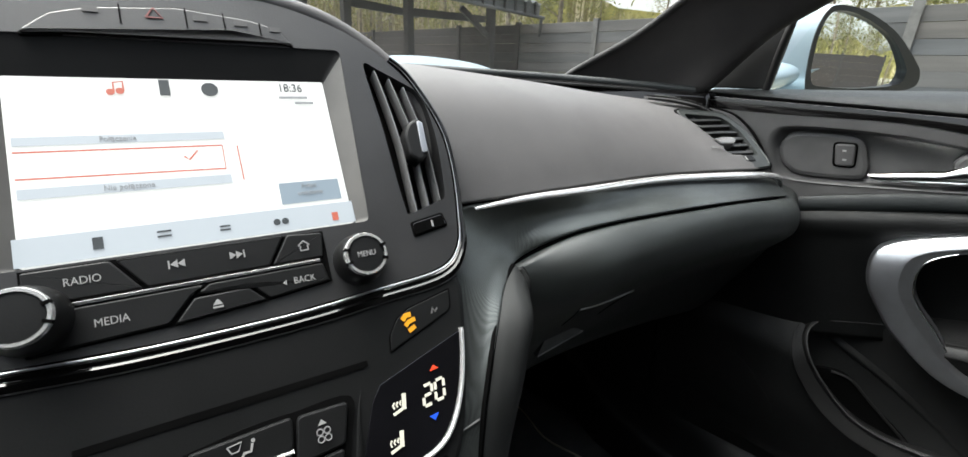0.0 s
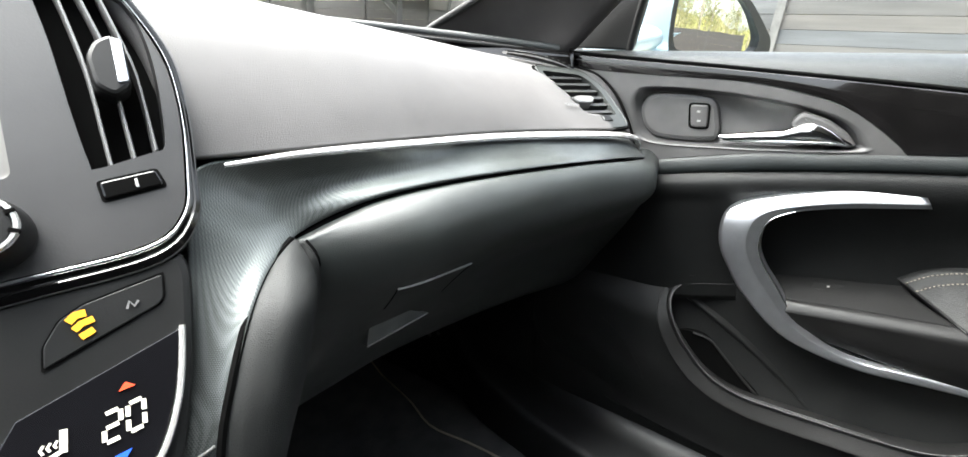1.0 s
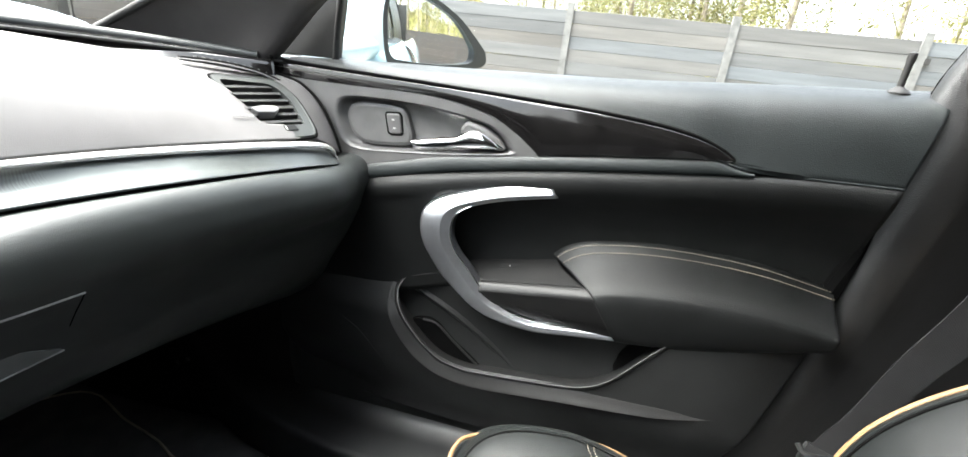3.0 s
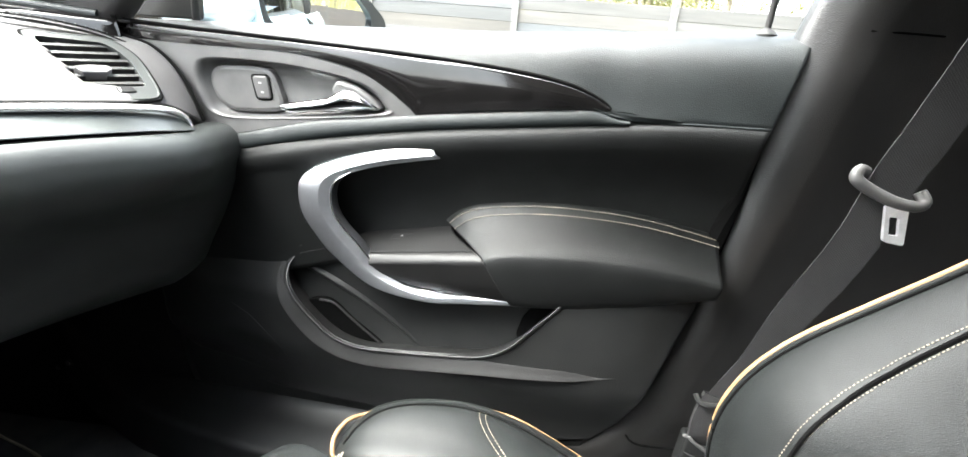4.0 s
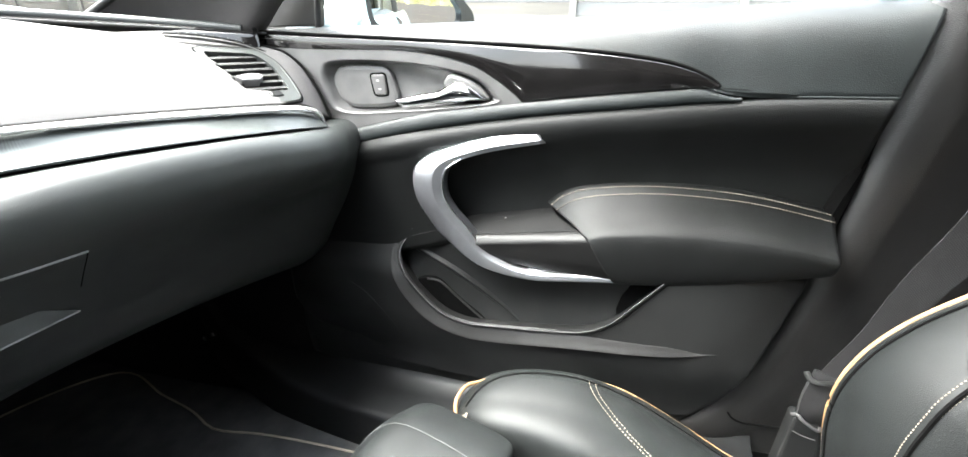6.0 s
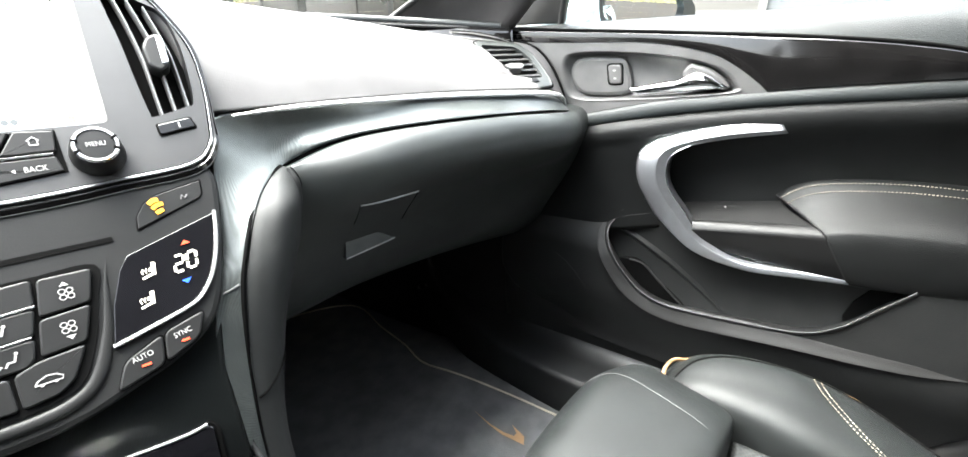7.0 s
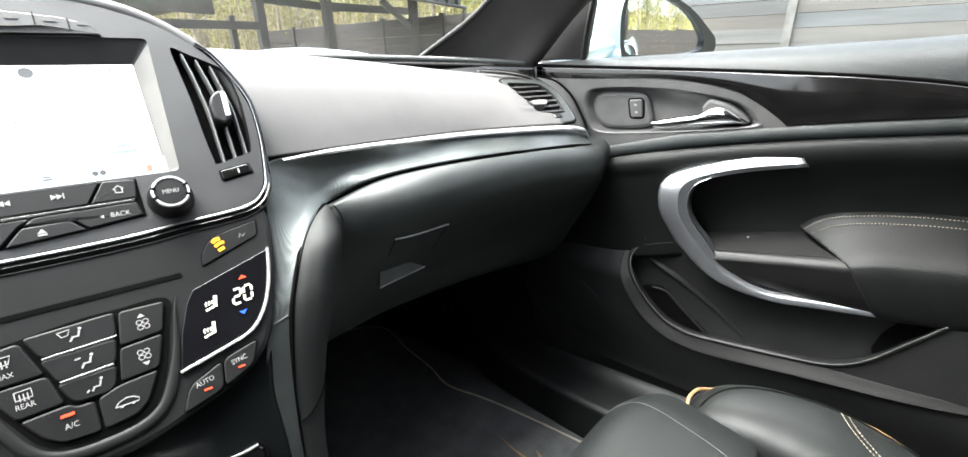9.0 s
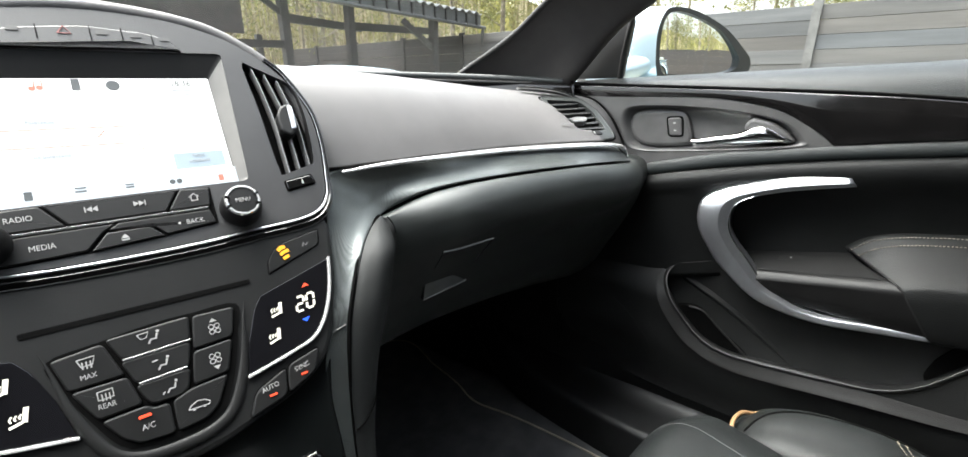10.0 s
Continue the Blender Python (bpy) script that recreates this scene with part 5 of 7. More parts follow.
def face_right(v):
    return float(np.interp(-v, [0.10, 0.11, 0.143, 0.19, 0.23, 0.284, 0.32], [0.047, 0.0445, 0.0325, 0.0225, 0.0215, 0.0205, 0.020]))


VS = (-0.10, -0.12, -0.143, -0.165, -0.19, -0.21, -0.23, -0.255, -0.284, -0.32)
loft("console_face", [[SM @ Vector((UC - 0.13 + (face_right(v) - UC + 0.13) * k / 6, v, face_w(v))) for k in range(7)] for v in VS], CONSOLE, console, 40, 40, 0.003, "patterned gloss face below the climate panel")
rows_c = []
for k in range(9):
    f = k / 8
    r_ = []
    for u, top_v in ((-0.125, -0.2110), (-0.0482, -0.2195), (-0.0308, -0.2216), (-0.0119, -0.2236), (-0.0010, -0.2232), (0.0035, -0.2260)):
        v = top_v + (-0.315 - top_v) * f
        r_.append(SM @ Vector((u - (0.006 * f if u > -0.02 else 0), v, face_w(v) + 0.0028)))
    rows_c.append(r_)
loft("tray_cover", rows_c, GLOSS, console, 40, 30, 0.002, "gloss black tray cover")
tube("cover_groove", [SM @ Vector((u, v, face_w(v) + 0.0015)) for u, v in ((0.0008, -0.2215), (0.0045, -0.2250), (0.0056, -0.2310), (0.0045, -0.2480), (0.0028, -0.2650), (0.0, -0.30))], 0.0020, DARK, console, 24, 6)
tube("cover_edge", [SM @ Vector((u, v, face_w(v) + 0.0038)) for u, v in ((-0.125, -0.2110), (-0.0482, -0.2192), (-0.0308, -0.2213), (-0.0119, -0.2234), (-0.0030, -0.2230), (0.0010, -0.2226))], 0.0010, BRIGHT, console, 30, 6, label="chrome edge of the tray cover")
tube("trim_joint", [SM @ Vector(p) for p in ((0.0440, -0.1142, -0.0098), (0.0500, -0.1136, -0.0088), (0.0575, -0.1125, -0.0075))], 0.0007, BRIGHT, console, 8, 6)
con = [[(x, 0.075, 0.668) for x in (-0.20, -0.13, -0.03, 0.045, 0.084)],
       [(x, 0.0, 0.635) for x in (-0.20, -0.13, -0.03, 0.045, 0.084)],
       [(x, -0.4, 0.63) for x in (-0.20, -0.13, -0.03, 0.045, 0.084)]]
loft("console_top", con, GLOSS, console, 30, 40, 0.004, "gloss black top")
side_c = [[(0.086, 0.14, 0.70), (0.084, 0.0, 0.636), (0.084, -0.4, 0.63)], [(0.100, 0.14, 0.60), (0.098, 0.0, 0.55), (0.098, -0.4, 0.55)], [(0.112, 0.14, 0.33), (0.112, 0.0, 0.33), (0.112, -0.4, 0.33)]]
loft("console_side", side_c, LEATHER, console, 16, 10, 0.004)
loft("console_far_side", [[(2 * UC - x, y, z) for x, y, z in r] for r in side_c], HARD, console, 16, 10, 0.004)
tun = [[(0.112, 0.98, 0.33), (0.112, 0.3, 0.33), (0.112, 0.14, 0.33)], [(0.10, 0.98, 0.6), (0.10, 0.34, 0.62), (0.10, 0.16, 0.62)], [(0.06, 0.98, 0.7), (0.08, 0.36, 0.86), (0.10, 0.2, 0.78)]]
loft("tunnel_side", tun, CARPET, console, 10, 10, 0.004, "black carpet beside the tunnel")
gear = thing("gear_lever", "black and silver gear lever knob on the console", "gear lever")
GM = Matrix.Translation((0.0, 0.098, 0.700)) @ Matrix.Rotation(radians(18), 4, "X")
put("knob", lathe_bm([(0.012, -0.05), (0.016, -0.02), (0.027, 0.008), (0.0315, 0.026), (0.0315, 0.034), (0.0295, 0.0395), (0.020, 0.0430), (0.0, 0.0440)], GM, 40), GREY, gear, "satin grey knob")
put("knob_trim", lathe_bm([(0.0300, 0.0350), (0.0325, 0.0345), (0.0322, 0.0380), (0.0302, 0.0400)], GM, 40), BRIGHT, gear, "chrome ring of the knob")
put("lever_shaft", lathe_bm([(0.011, -0.09), (0.011, -0.045)], GM, 16), HARD, gear)

# ---- passenger door ----
door = thing("passenger_door", "black passenger door trim with leather armrest and silver pull handle, closed", "car door")


def top_z(y):
    return float(np.interp(-y, [-0.27, -0.19, 0.1, 0.225, 0.36, 0.485, 0.557, 0.7], [0.992, 0.996, 1.008, 1.014, 1.0245, 1.0345, 1.0405, 1.053]))


def line_z(y):
    """Height of the seam below the upper part."""
    return float(np.interp(-y, [-0.26, -0.146, -0.009, 0.085, 0.124, 0.198, 0.268, 0.303, 0.347, 0.362, 0.44, 0.56], [0.833, 0.857, 0.892, 0.907, 0.913, 0.923, 0.932, 0.936, 0.940, 0.9305, 0.934, 0.938]))


def groove_z(y):
    """Height of the groove between the ledge and the leather."""
    return float(np.interp(-y, [-0.26, -0.146, -0.009, 0.084, 0.161, 0.235, 0.305, 0.373, 0.439, 0.56], [0.810, 0.834, 0.868, 0.887, 0.899, 0.909, 0.918, 0.927, 0.932, 0.936]))


def rear(z, x=0.70):
    """Where the door ends behind, by height; deeper parts reach further back."""
    y = float(np.interp(z, [0.443, 0.501, 0.575, 0.642, 0.709, 0.796, 0.863, 0.928, 0.973, 1.019, 1.05], [-0.40, -0.440, -0.464, -0.481, -0.497, -0.512, -0.522, -0.533, -0.541, -0.547, -0.544]))
    return y - (x - 0.70) * 0.48


def to_rear(x, y, z, start, end):
    """Stretches what lies behind start so that end comes to the door's rear edge."""
    if y < start:
        y = start + (rear(z, x) - start) * (start - y) / (start - end)
    return (x, y, z)


def wing_z(y):
    """Height of the upper edge of the gloss insert."""
    return float(np.interp(-y, [-0.27, -0.171, -0.074, 0.065, 0.183, 0.269, 0.319, 0.346, 0.6], [0.988, 0.985, 0.983, 0.979, 0.975, 0.968, 0.958, 0.943, 0.942]))


YS = [0.262, 0.16, 0.06, -0.04, -0.14, -0.24, -0.30, -0.335, -0.356, -0.40, -0.44, -0.48, -0.51, -0.535]
up = []
for dx, f in ((0.775, 1.25), (0.760, 1.08), (0.745, 1.0), (0.727, 0.96), (0.704, 0.86), (0.687, 0.66), (0.677, 0.40), (0.671, 0.14), (0.667, -0.02)):
    up.append([(dx, y, wing_z(y) - 0.006 + (top_z(y) - wing_z(y) + 0.006) * min(f, 1.0) - (0.01 if f > 1 else 0) * (f - 1) * 4) for y in YS])
up.append([(0.6655, y, line_z(y) + 0.001 if y < -0.34 else wing_z(y) - 0.008) for y in YS])
up = [[to_rear(*p, -0.40, -0.535) for p in r] for r in up]
loft("belt_pad", up, BELT, door, 60, 24, 0.004, "grained upper belt pad")
bead_y = (0.262, 0.16, 0.06, -0.04, -0.14, -0.24, -0.30, -0.335, -0.348, -0.354, -0.361)
bead_z = [wing_z(y) + 0.0015 if y > -0.345 else z for y, z in zip(bead_y, [0] * 8 + [0.9425, 0.937, 0.929])]
tube("insert_gap", [(0.6685, y, z) for y, z in zip(bead_y, bead_z)], 0.0022, DARK, door, 60, 8, label="dark joint round the insert")
tube("belt_bead", [(0.6662, y, wing_z(y) - 0.0022) for y in bead_y[:8]], 0.0008, SATIN, door, 50, 8, label="fine bright bead above the insert")
tube("window_seal", [(0.750, y, top_z(y) - 0.006) for y in (0.21, 0.0, -0.2, -0.4, -0.56)], 0.006, RUBBER, door, 30, 8)
put("lock_pin", lathe_bm([(0.012, 0.0), (0.012, 0.004), (0.008, 0.008), (0.0055, 0.009), (0.0035, 0.011), (0.0035, 0.034), (0.0045, 0.040), (0.0042, 0.046), (0.0, 0.048)], Matrix.Translation((0.733, -0.511, 1.030)), 16), RUBBER, door, "black lock pin knob")

# gloss insert: a long wing that tapers backwards
wt = [(0.6665, y, wing_z(y) - 0.0015) for y in (0.262, 0.18, 0.10, 0.02, -0.05, -0.090, -0.110, -0.122, -0.134, -0.148, -0.18, -0.24, -0.29, -0.325, -0.348)]
wb = [(0.6660, y, z) for y, z in ((0.262, 0.970), (0.18, 0.968), (0.10, 0.969), (0.02, 0.969), (-0.05, 0.958), (-0.090, 0.939), (-0.110, 0.9255), (-0.120, 0.9180), (-0.127, 0.9125), (-0.140, 0.9140), (-0.19, 0.9220), (-0.26, 0.9310), (-0.30, 0.9360), (-0.33, 0.9385), (-0.348, 0.9405))]
wm = [((0.6635 if 3 < i < 13 else 0.6655), (a[1] + b[1]) / 2, (a[2] + b[2]) / 2) for i, (a, b) in enumerate(zip(wt, wb))]
loft("gloss_insert", [wt, wm, wb], WOOD, door, 70, 12, 0.003, "dark gloss insert shaped like a wing")
ledge_y = (0.255, 0.20, 0.13, 0.06, 0.0, -0.06, -0.126, -0.16, -0.20, -0.25, -0.30, -0.33, -0.360, -0.372)
loft("insert_ledge", [[(0.672, y, line_z(y) + 0.0005) for y in ledge_y], [(0.6655, y, line_z(y) - 0.0015) for y in ledge_y]] + [[(x, y, line_z(y) + (groove_z(y) - line_z(y)) * f) for y in ledge_y] for x, f in ((0.6625, 0.30), (0.6615, 0.62), (0.6640, 0.88), (0.672, 1.0), (0.679, 1.06))], BELT, door, 60, 24, 0.002, "satin ledge under the insert")
tube("ledge_groove", [(0.674, y, groove_z(y) - 0.001) for y in ledge_y[5:]], 0.0030, DARK, door, 40, 8)

# pod with the inner handle
DM = Matrix(((0, 0, -1, 0.6650), (-1, 0, 0, 0.0), (0, 1, 0, 0.0), (0, 0, 0, 1)))  # plane of the door: x backwards, y up, z into the cabin
pod_out = [p[:2] for p in cr([(-0.262, 0.9690, 0), (-0.14, 0.9680, 0), (-0.024, 0.9680, 0), (0.058, 0.9540, 0), (0.102, 0.9310, 0), (0.126, 0.9120, 0), (0.090, 0.9050, 0), (-0.009, 0.8910, 0), (-0.146, 0.8570, 0), (-0.262, 0.8320, 0), (-0.262, 0.90, 0)], 66, True)]
pod_in = [p[:2] for p in cr([(-0.155, 0.9430, 0), (-0.128, 0.9550, 0), (-0.026, 0.9550, 0), (0.057, 0.9430, 0), (0.089, 0.9210, 0), (0.079, 0.9085, 0), (-0.057, 0.8910, 0), (-0.132, 0.8880, 0), (-0.152, 0.9120, 0)], 54, True)]
holed("pod_panel", pod_out, [pod_in], DM, 0.0005, -0.006, SATIN, door, "satin grey panel round the inner handle")
bm = bmesh.new()
cx, cz = -0.04, 0.922
loops = []
for s, w_ in ((1.0, 0.0008), (1.03, 0.0018), (0.985, 0.001), (0.955, -0.006), (0.92, -0.012), (0.86, -0.0155), (0.45, -0.017), (0.05, -0.017)):
    loops.append([bm.verts.new(DM @ Vector((cx + (x - cx) * s, cz + (y - cz) * s, w_))) for x, y in pod_in])
for a, b in zip(loops, loops[1:]):
    for i in range(len(a)):
        bm.faces.new((a[i], a[(i + 1) % len(a)], b[(i + 1) % len(a)], b[i]))
bm.faces.new(loops[-1])
put("handle_recess", bm, SATIN, door, "oval recess behind the handle", angle=60)
slab("recess_plate", [p[:2] for p in cr([(-0.147, 0.930, 0), (-0.140, 0.943, 0), (-0.122, 0.949, 0), (-0.076, 0.950, 0), (-0.059, 0.944, 0), (-0.051, 0.925, 0), (-0.047, 0.909, 0), (-0.055, 0.897, 0), (-0.112, 0.892, 0), (-0.134, 0.900, 0), (-0.144, 0.914, 0)], 48, True)], DM, -0.008, -0.022, SATIN, door, 0.006, "flat plate that carries the lock button")
slab("button_gap", rounded([(-0.0895, 0.9400), (-0.0640, 0.9415), (-0.0600, 0.9105), (-0.0835, 0.9090)], 0.006), DM, -0.0072, -0.012, DARK, door)
lk = slab("lock_button", rounded([(-0.087, 0.9380), (-0.066, 0.9395), (-0.062, 0.9125), (-0.081, 0.9110)], 0.005), DM, -0.0052, -0.015, SATIN, door, 0.002, "small lock button with two symbols")
bars("lock_mark", [(-0.0775, 0.9295, -0.0735, 0.9318), (-0.0750, 0.9185, -0.0710, 0.9208)], DM @ Matrix.Translation((0, 0, -0.0050)), MARK, lk)
# chrome lever: thin blade that swells to a rounded root
lever_t = [(-0.046, 0.9085), (-0.030, 0.9125), (0.0, 0.9195), (0.017, 0.9235), (0.026, 0.9285), (0.036, 0.9338), (0.048, 0.9340), (0.060, 0.9292), (0.070, 0.9222), (0.0770, 0.9152)]
lever_b = [(-0.0445, 0.9010), (-0.033, 0.8985), (-0.010, 0.9015), (0.005, 0.9035), (0.015, 0.9050), (0.028, 0.9065), (0.040, 0.9080), (0.055, 0.9102), (0.066, 0.9118), (0.0765, 0.9132)]
lever_h = [0.002, 0.0045, 0.006, 0.007, 0.008, 0.009, 0.009, 0.008, 0.006, 0.003]
loft("handle_lever", [[DM @ Vector((a[0] + (b[0] - a[0]) * f, a[1] + (b[1] - a[1]) * f, -0.006 + e * (h + 0.006))) for a, b, h in zip(lever_t, lever_b, lever_h)] for f, e in ((0.0, 0.0), (0.01, 0.45), (0.12, 0.82), (0.35, 1.0), (0.62, 0.98), (0.85, 0.75), (0.99, 0.4), (1.0, 0.0))], CHROME, door, 60, 30, 0.0, "polished chrome handle lever")
slab("lever_root", rounded([(0.020, 0.9310), (0.029, 0.9440), (0.054, 0.9385), (0.074, 0.9270), (0.085, 0.9150), (0.077, 0.9110), (0.030, 0.9190)], 0.006), DM, 0.0035, -0.016, SATIN, door, 0.004, "grey root of the handle")

# leather zone below the seam: a shoulder, then a hollow above the armrest
Yl = [0.255, 0.15, 0.05, -0.05, -0.15, -0.25, -0.35, -0.45, -0.535]
rowsL = []
for x, dz in ((0.6700, 0.001), (0.6615, -0.004), (0.6580, -0.012), (0.6590, -0.022), (0.6650, -0.034), (0.6760, -0.052), (0.688, -0.078), (0.694, -0.104), (0.696, -0.135), (0.694, -0.18)):
    rr = []
    for y in Yl:
        front = float(np.interp(y, [-0.05, 0.06, 0.2], [0.0, 1.0, 1.0]))
        xx = x - front * max(0, x - 0.663) * 0.75
        rr.append(to_rear(xx, y, groove_z(y) + dz, -0.40, -0.535))
    rowsL.append(rr)
loft("leather_insert", rowsL, LEATHER, door, 60, 40, 0.004, "black leather insert with a rounded shoulder")
tube("seam", [to_rear(0.668, y, line_z(y) + 0.001, -0.40, -0.535) for y in Yl], 0.0020, DARK, door, 50, 6)

# lower panel
Y2 = [0.262, 0.16, 0.06, -0.05, -0.15, -0.25, -0.35, -0.43, -0.50]
low_rows = [[(0.706, y, 0.765) for y in Y2], [(0.690, y, 0.72) for y in Y2], [(0.690, y, 0.66) for y in Y2], [(0.688, y, 0.60) for y in Y2], [(0.684, y, 0.56) for y in Y2], [(0.682, y, 0.50) for y in Y2], [(0.690, y, 0.44) for y in Y2], [(0.70, y, 0.40) for y in Y2]]
low_rows = [[to_rear(*p, -0.35, -0.50) for p in r] for r in low_rows]
loft("lower_panel", low_rows, HARD, door, 40, 30, 0.004, "hard black lower door panel")

# outer lower skin, with the opening of the map pocket cut through it
rimc = [(0.027, 0.7215), (0.045, 0.701), (0.053, 0.681), (0.042, 0.656), (0.017, 0.624), (-0.018, 0.594), (-0.056, 0.583), (-0.100, 0.585), (-0.184, 0.594), (-0.237, 0.604), (-0.270, 0.625), (-0.300, 0.662), (-0.328, 0.698)]
hole = [p[:2] for p in even([(y, z, 0) for y, z in rimc], 60)] + [(-0.336, 0.80), (0.10, 0.80), (0.078, 0.714), (0.050, 0.712)]


def skin_x(y, z):
    k = min(1.0, max(0.0, (0.585 - z) / 0.13))
    x = 0.650 + 0.034 * k * k * (3 - 2 * k)
    x += 0.020 * max(0.0, (-y - 0.38) / 0.12) ** 2 + 0.010 * max(0.0, (y - 0.06) / 0.2)
    if y > 0.015:
        k2 = min(1.0, max(0.0, (z - 0.640) / 0.080))
        k3 = min(1.0, (y - 0.015) / 0.032)
        x += 0.032 * k2 * k2 * (3 - 2 * k2) * k3 * k3 * (3 - 2 * k3)
    return x


def skin_top(y):
    return float(np.interp(-y, [-0.26, -0.15, -0.05, 0.0, 0.034, 0.32, 0.475, 0.51], [0.762, 0.752, 0.742, 0.748, 0.752, 0.70, 0.729, 0.738]))


bm = bmesh.new()
na, nb = 170, 80
def skin_bottom(y):
    return float(np.interp(-y, [-0.258, -0.24, -0.20, -0.155, -0.10, 0.0, 0.30, 0.41, 0.51], [0.56, 0.515, 0.480, 0.460, 0.450, 0.446, 0.444, 0.446, 0.46]))


gv = []
for i in range(na + 1):
    y = 0.258 - 0.765 * i / na
    col = []
    for j in range(nb + 1):
        z = skin_top(y) + (skin_bottom(y) - skin_top(y)) * j / nb
        y2 = to_rear(0.69, y, z, -0.30, -0.507)[1]
        col.append(bm.verts.new((skin_x(y2, z), y2, z)))
    gv.append(col)
for i in range(na):
    for j in range(nb):
        c = (gv[i][j].co + gv[i + 1][j + 1].co) / 2
        if not inside((c.y, c.z), hole):
            bm.faces.new((gv[i][j], gv[i + 1][j], gv[i + 1][j + 1], gv[i][j + 1]))
bmesh.ops.delete(bm, geom=[v for v in bm.verts if not v.link_faces], context="VERTS")
edge_pts = even([(0.0, y, z) for y, z in rimc], 200)
for v in bm.verts:
    if v.is_boundary and v.co.z < skin_top(v.co.y) - 0.002:
        k = min(range(200), key=lambda i: (edge_pts[i].y - v.co.y) ** 2 + (edge_pts[i].z - v.co.z) ** 2)
        p = edge_pts[k]
        if math.hypot(p.y - v.co.y, p.z - v.co.z) < 0.007:
            t_ = (edge_pts[min(k + 1, 199)] - edge_pts[max(k - 1, 0)]).normalized()
            y, z = p.y - t_.z * 0.003, p.z + t_.y * 0.003
            v.co = (skin_x(y, z), y, z)
ob = put("outer_panel", bm, HARD, door, "black lower panel with the map pocket", angle=60)
m = ob.modifiers.new("skin", "SOLIDIFY")
m.thickness, m.offset = 0.003, 0
tube("speaker_edge", [(skin_x(y, z) - 0.001, y, z) for y, z in ((0.140, 0.6185), (0.125, 0.611), (0.111, 0.6025), (0.088, 0.580), (0.070, 0.556), (0.064, 0.535))], 0.0010, BAND, door, 24, 6)
# lip and inner wall of the pocket
ed = even([(0.0, y, z) for y, z in rimc], 70)
lip_o, lip_e, lip_w = [], [], []
for i, p in enumerate(ed):
    t_ = (ed[min(i + 1, 69)] - ed[max(i - 1, 0)]).normalized()
    q = p + Vector((0, -t_.z, t_.y)) * 0.006
    x_e, x_o = skin_x(p.y, p.z), skin_x(q.y, q.z)
    lip_o.append((x_o - 0.0016, q.y, q.z))
    lip_e.append((min(x_e, x_o) - 0.0042, p.y, p.z))
    lip_w.append((0.692, p.y - t_.z * 0.016, p.z + t_.y * 0.016))
lip_m = [((a[0] + b[0]) / 2 - 0.0016, (a[1] + b[1]) / 2, (a[2] + b[2]) / 2) for a, b in zip(lip_o, lip_e)]
loft("pocket_lip", [r[3:] for r in (lip_o, lip_m, lip_e, [(a[0] + 0.003, a[1] + (w[1] - a[1]) * 0.05, a[2] + (w[2] - a[2]) * 0.05) for a, w in zip(lip_e, lip_w)], lip_w)], BAND, door, 90, 20, 0.0, "satin lip round the door pocket")
# the lip's thin highlight, added as a lighter tube
tube("lip_highlight", [(x - 0.0004, y, z) for x, y, z in lip_e[4:]], 0.0008, SATIN, door, 80, 6, label="light grey tube painting the highlight on the pocket lip")
bt = [(0.050, 0.703), (0.0545, 0.681), (0.0435, 0.655), (0.0185, 0.623), (-0.018, 0.592), (-0.056, 0.581), (-0.100, 0.583), (-0.184, 0.592), (-0.237, 0.5965), (-0.30, 0.5995), (-0.365, 0.603), (-0.450, 0.612)]
bb = [(0.058, 0.703), (0.068, 0.674), (0.056, 0.638), (0.021, 0.594), (-0.017, 0.569), (-0.055, 0.558), (-0.098, 0.558), (-0.185, 0.570), (-0.240, 0.576), (-0.30, 0.581), (-0.365, 0.590), (-0.450, 0.609)]
proud = [0.0, 0.2, 0.6, 0.9, 1.0, 1.0, 1.0, 1.0, 0.90, 0.75, 0.50, 0.15]


def band_row(f, out_):
    return [(skin_x(a[0] + (b[0] - a[0]) * f, a[1] + (b[1] - a[1]) * f) - out_ * k, a[0] + (b[0] - a[0]) * f, a[1] + (b[1] - a[1]) * f) for a, b, k in zip(bt, bb, proud)]


loft("pocket_band", [band_row(-0.05, -0.002), band_row(0.12, 0.0018), band_row(0.55, 0.0065), band_row(0.92, 0.0115), band_row(1.0, 0.0112), band_row(1.07, 0.006), band_row(1.14, -0.002)], BAND, door, 80, 30, 0.0, "satin band below the door pocket")
# flat black sheet: the bottle hollow's shade is painted, nothing is cut
slab("well_shade", [p[:2] for p in cr([(-0.037, 0.620, 0), (-0.014, 0.632, 0), (0.007, 0.627, 0), (0.035, 0.603, 0), (0.083, 0.567, 0), (0.033, 0.560, 0), (-0.010, 0.583, 0)], 36, True)], DM, -0.015, -0.028, DARK, door, 0, "flat black sheet for the shade in the pocket's bottle hollow")
tube("well_edge", [(0.679, 0.016, 0.630), (0.679, -0.007, 0.628), (0.679, -0.035, 0.605), (0.679, -0.083, 0.567)], 0.0018, BAND, door, 24, 6)
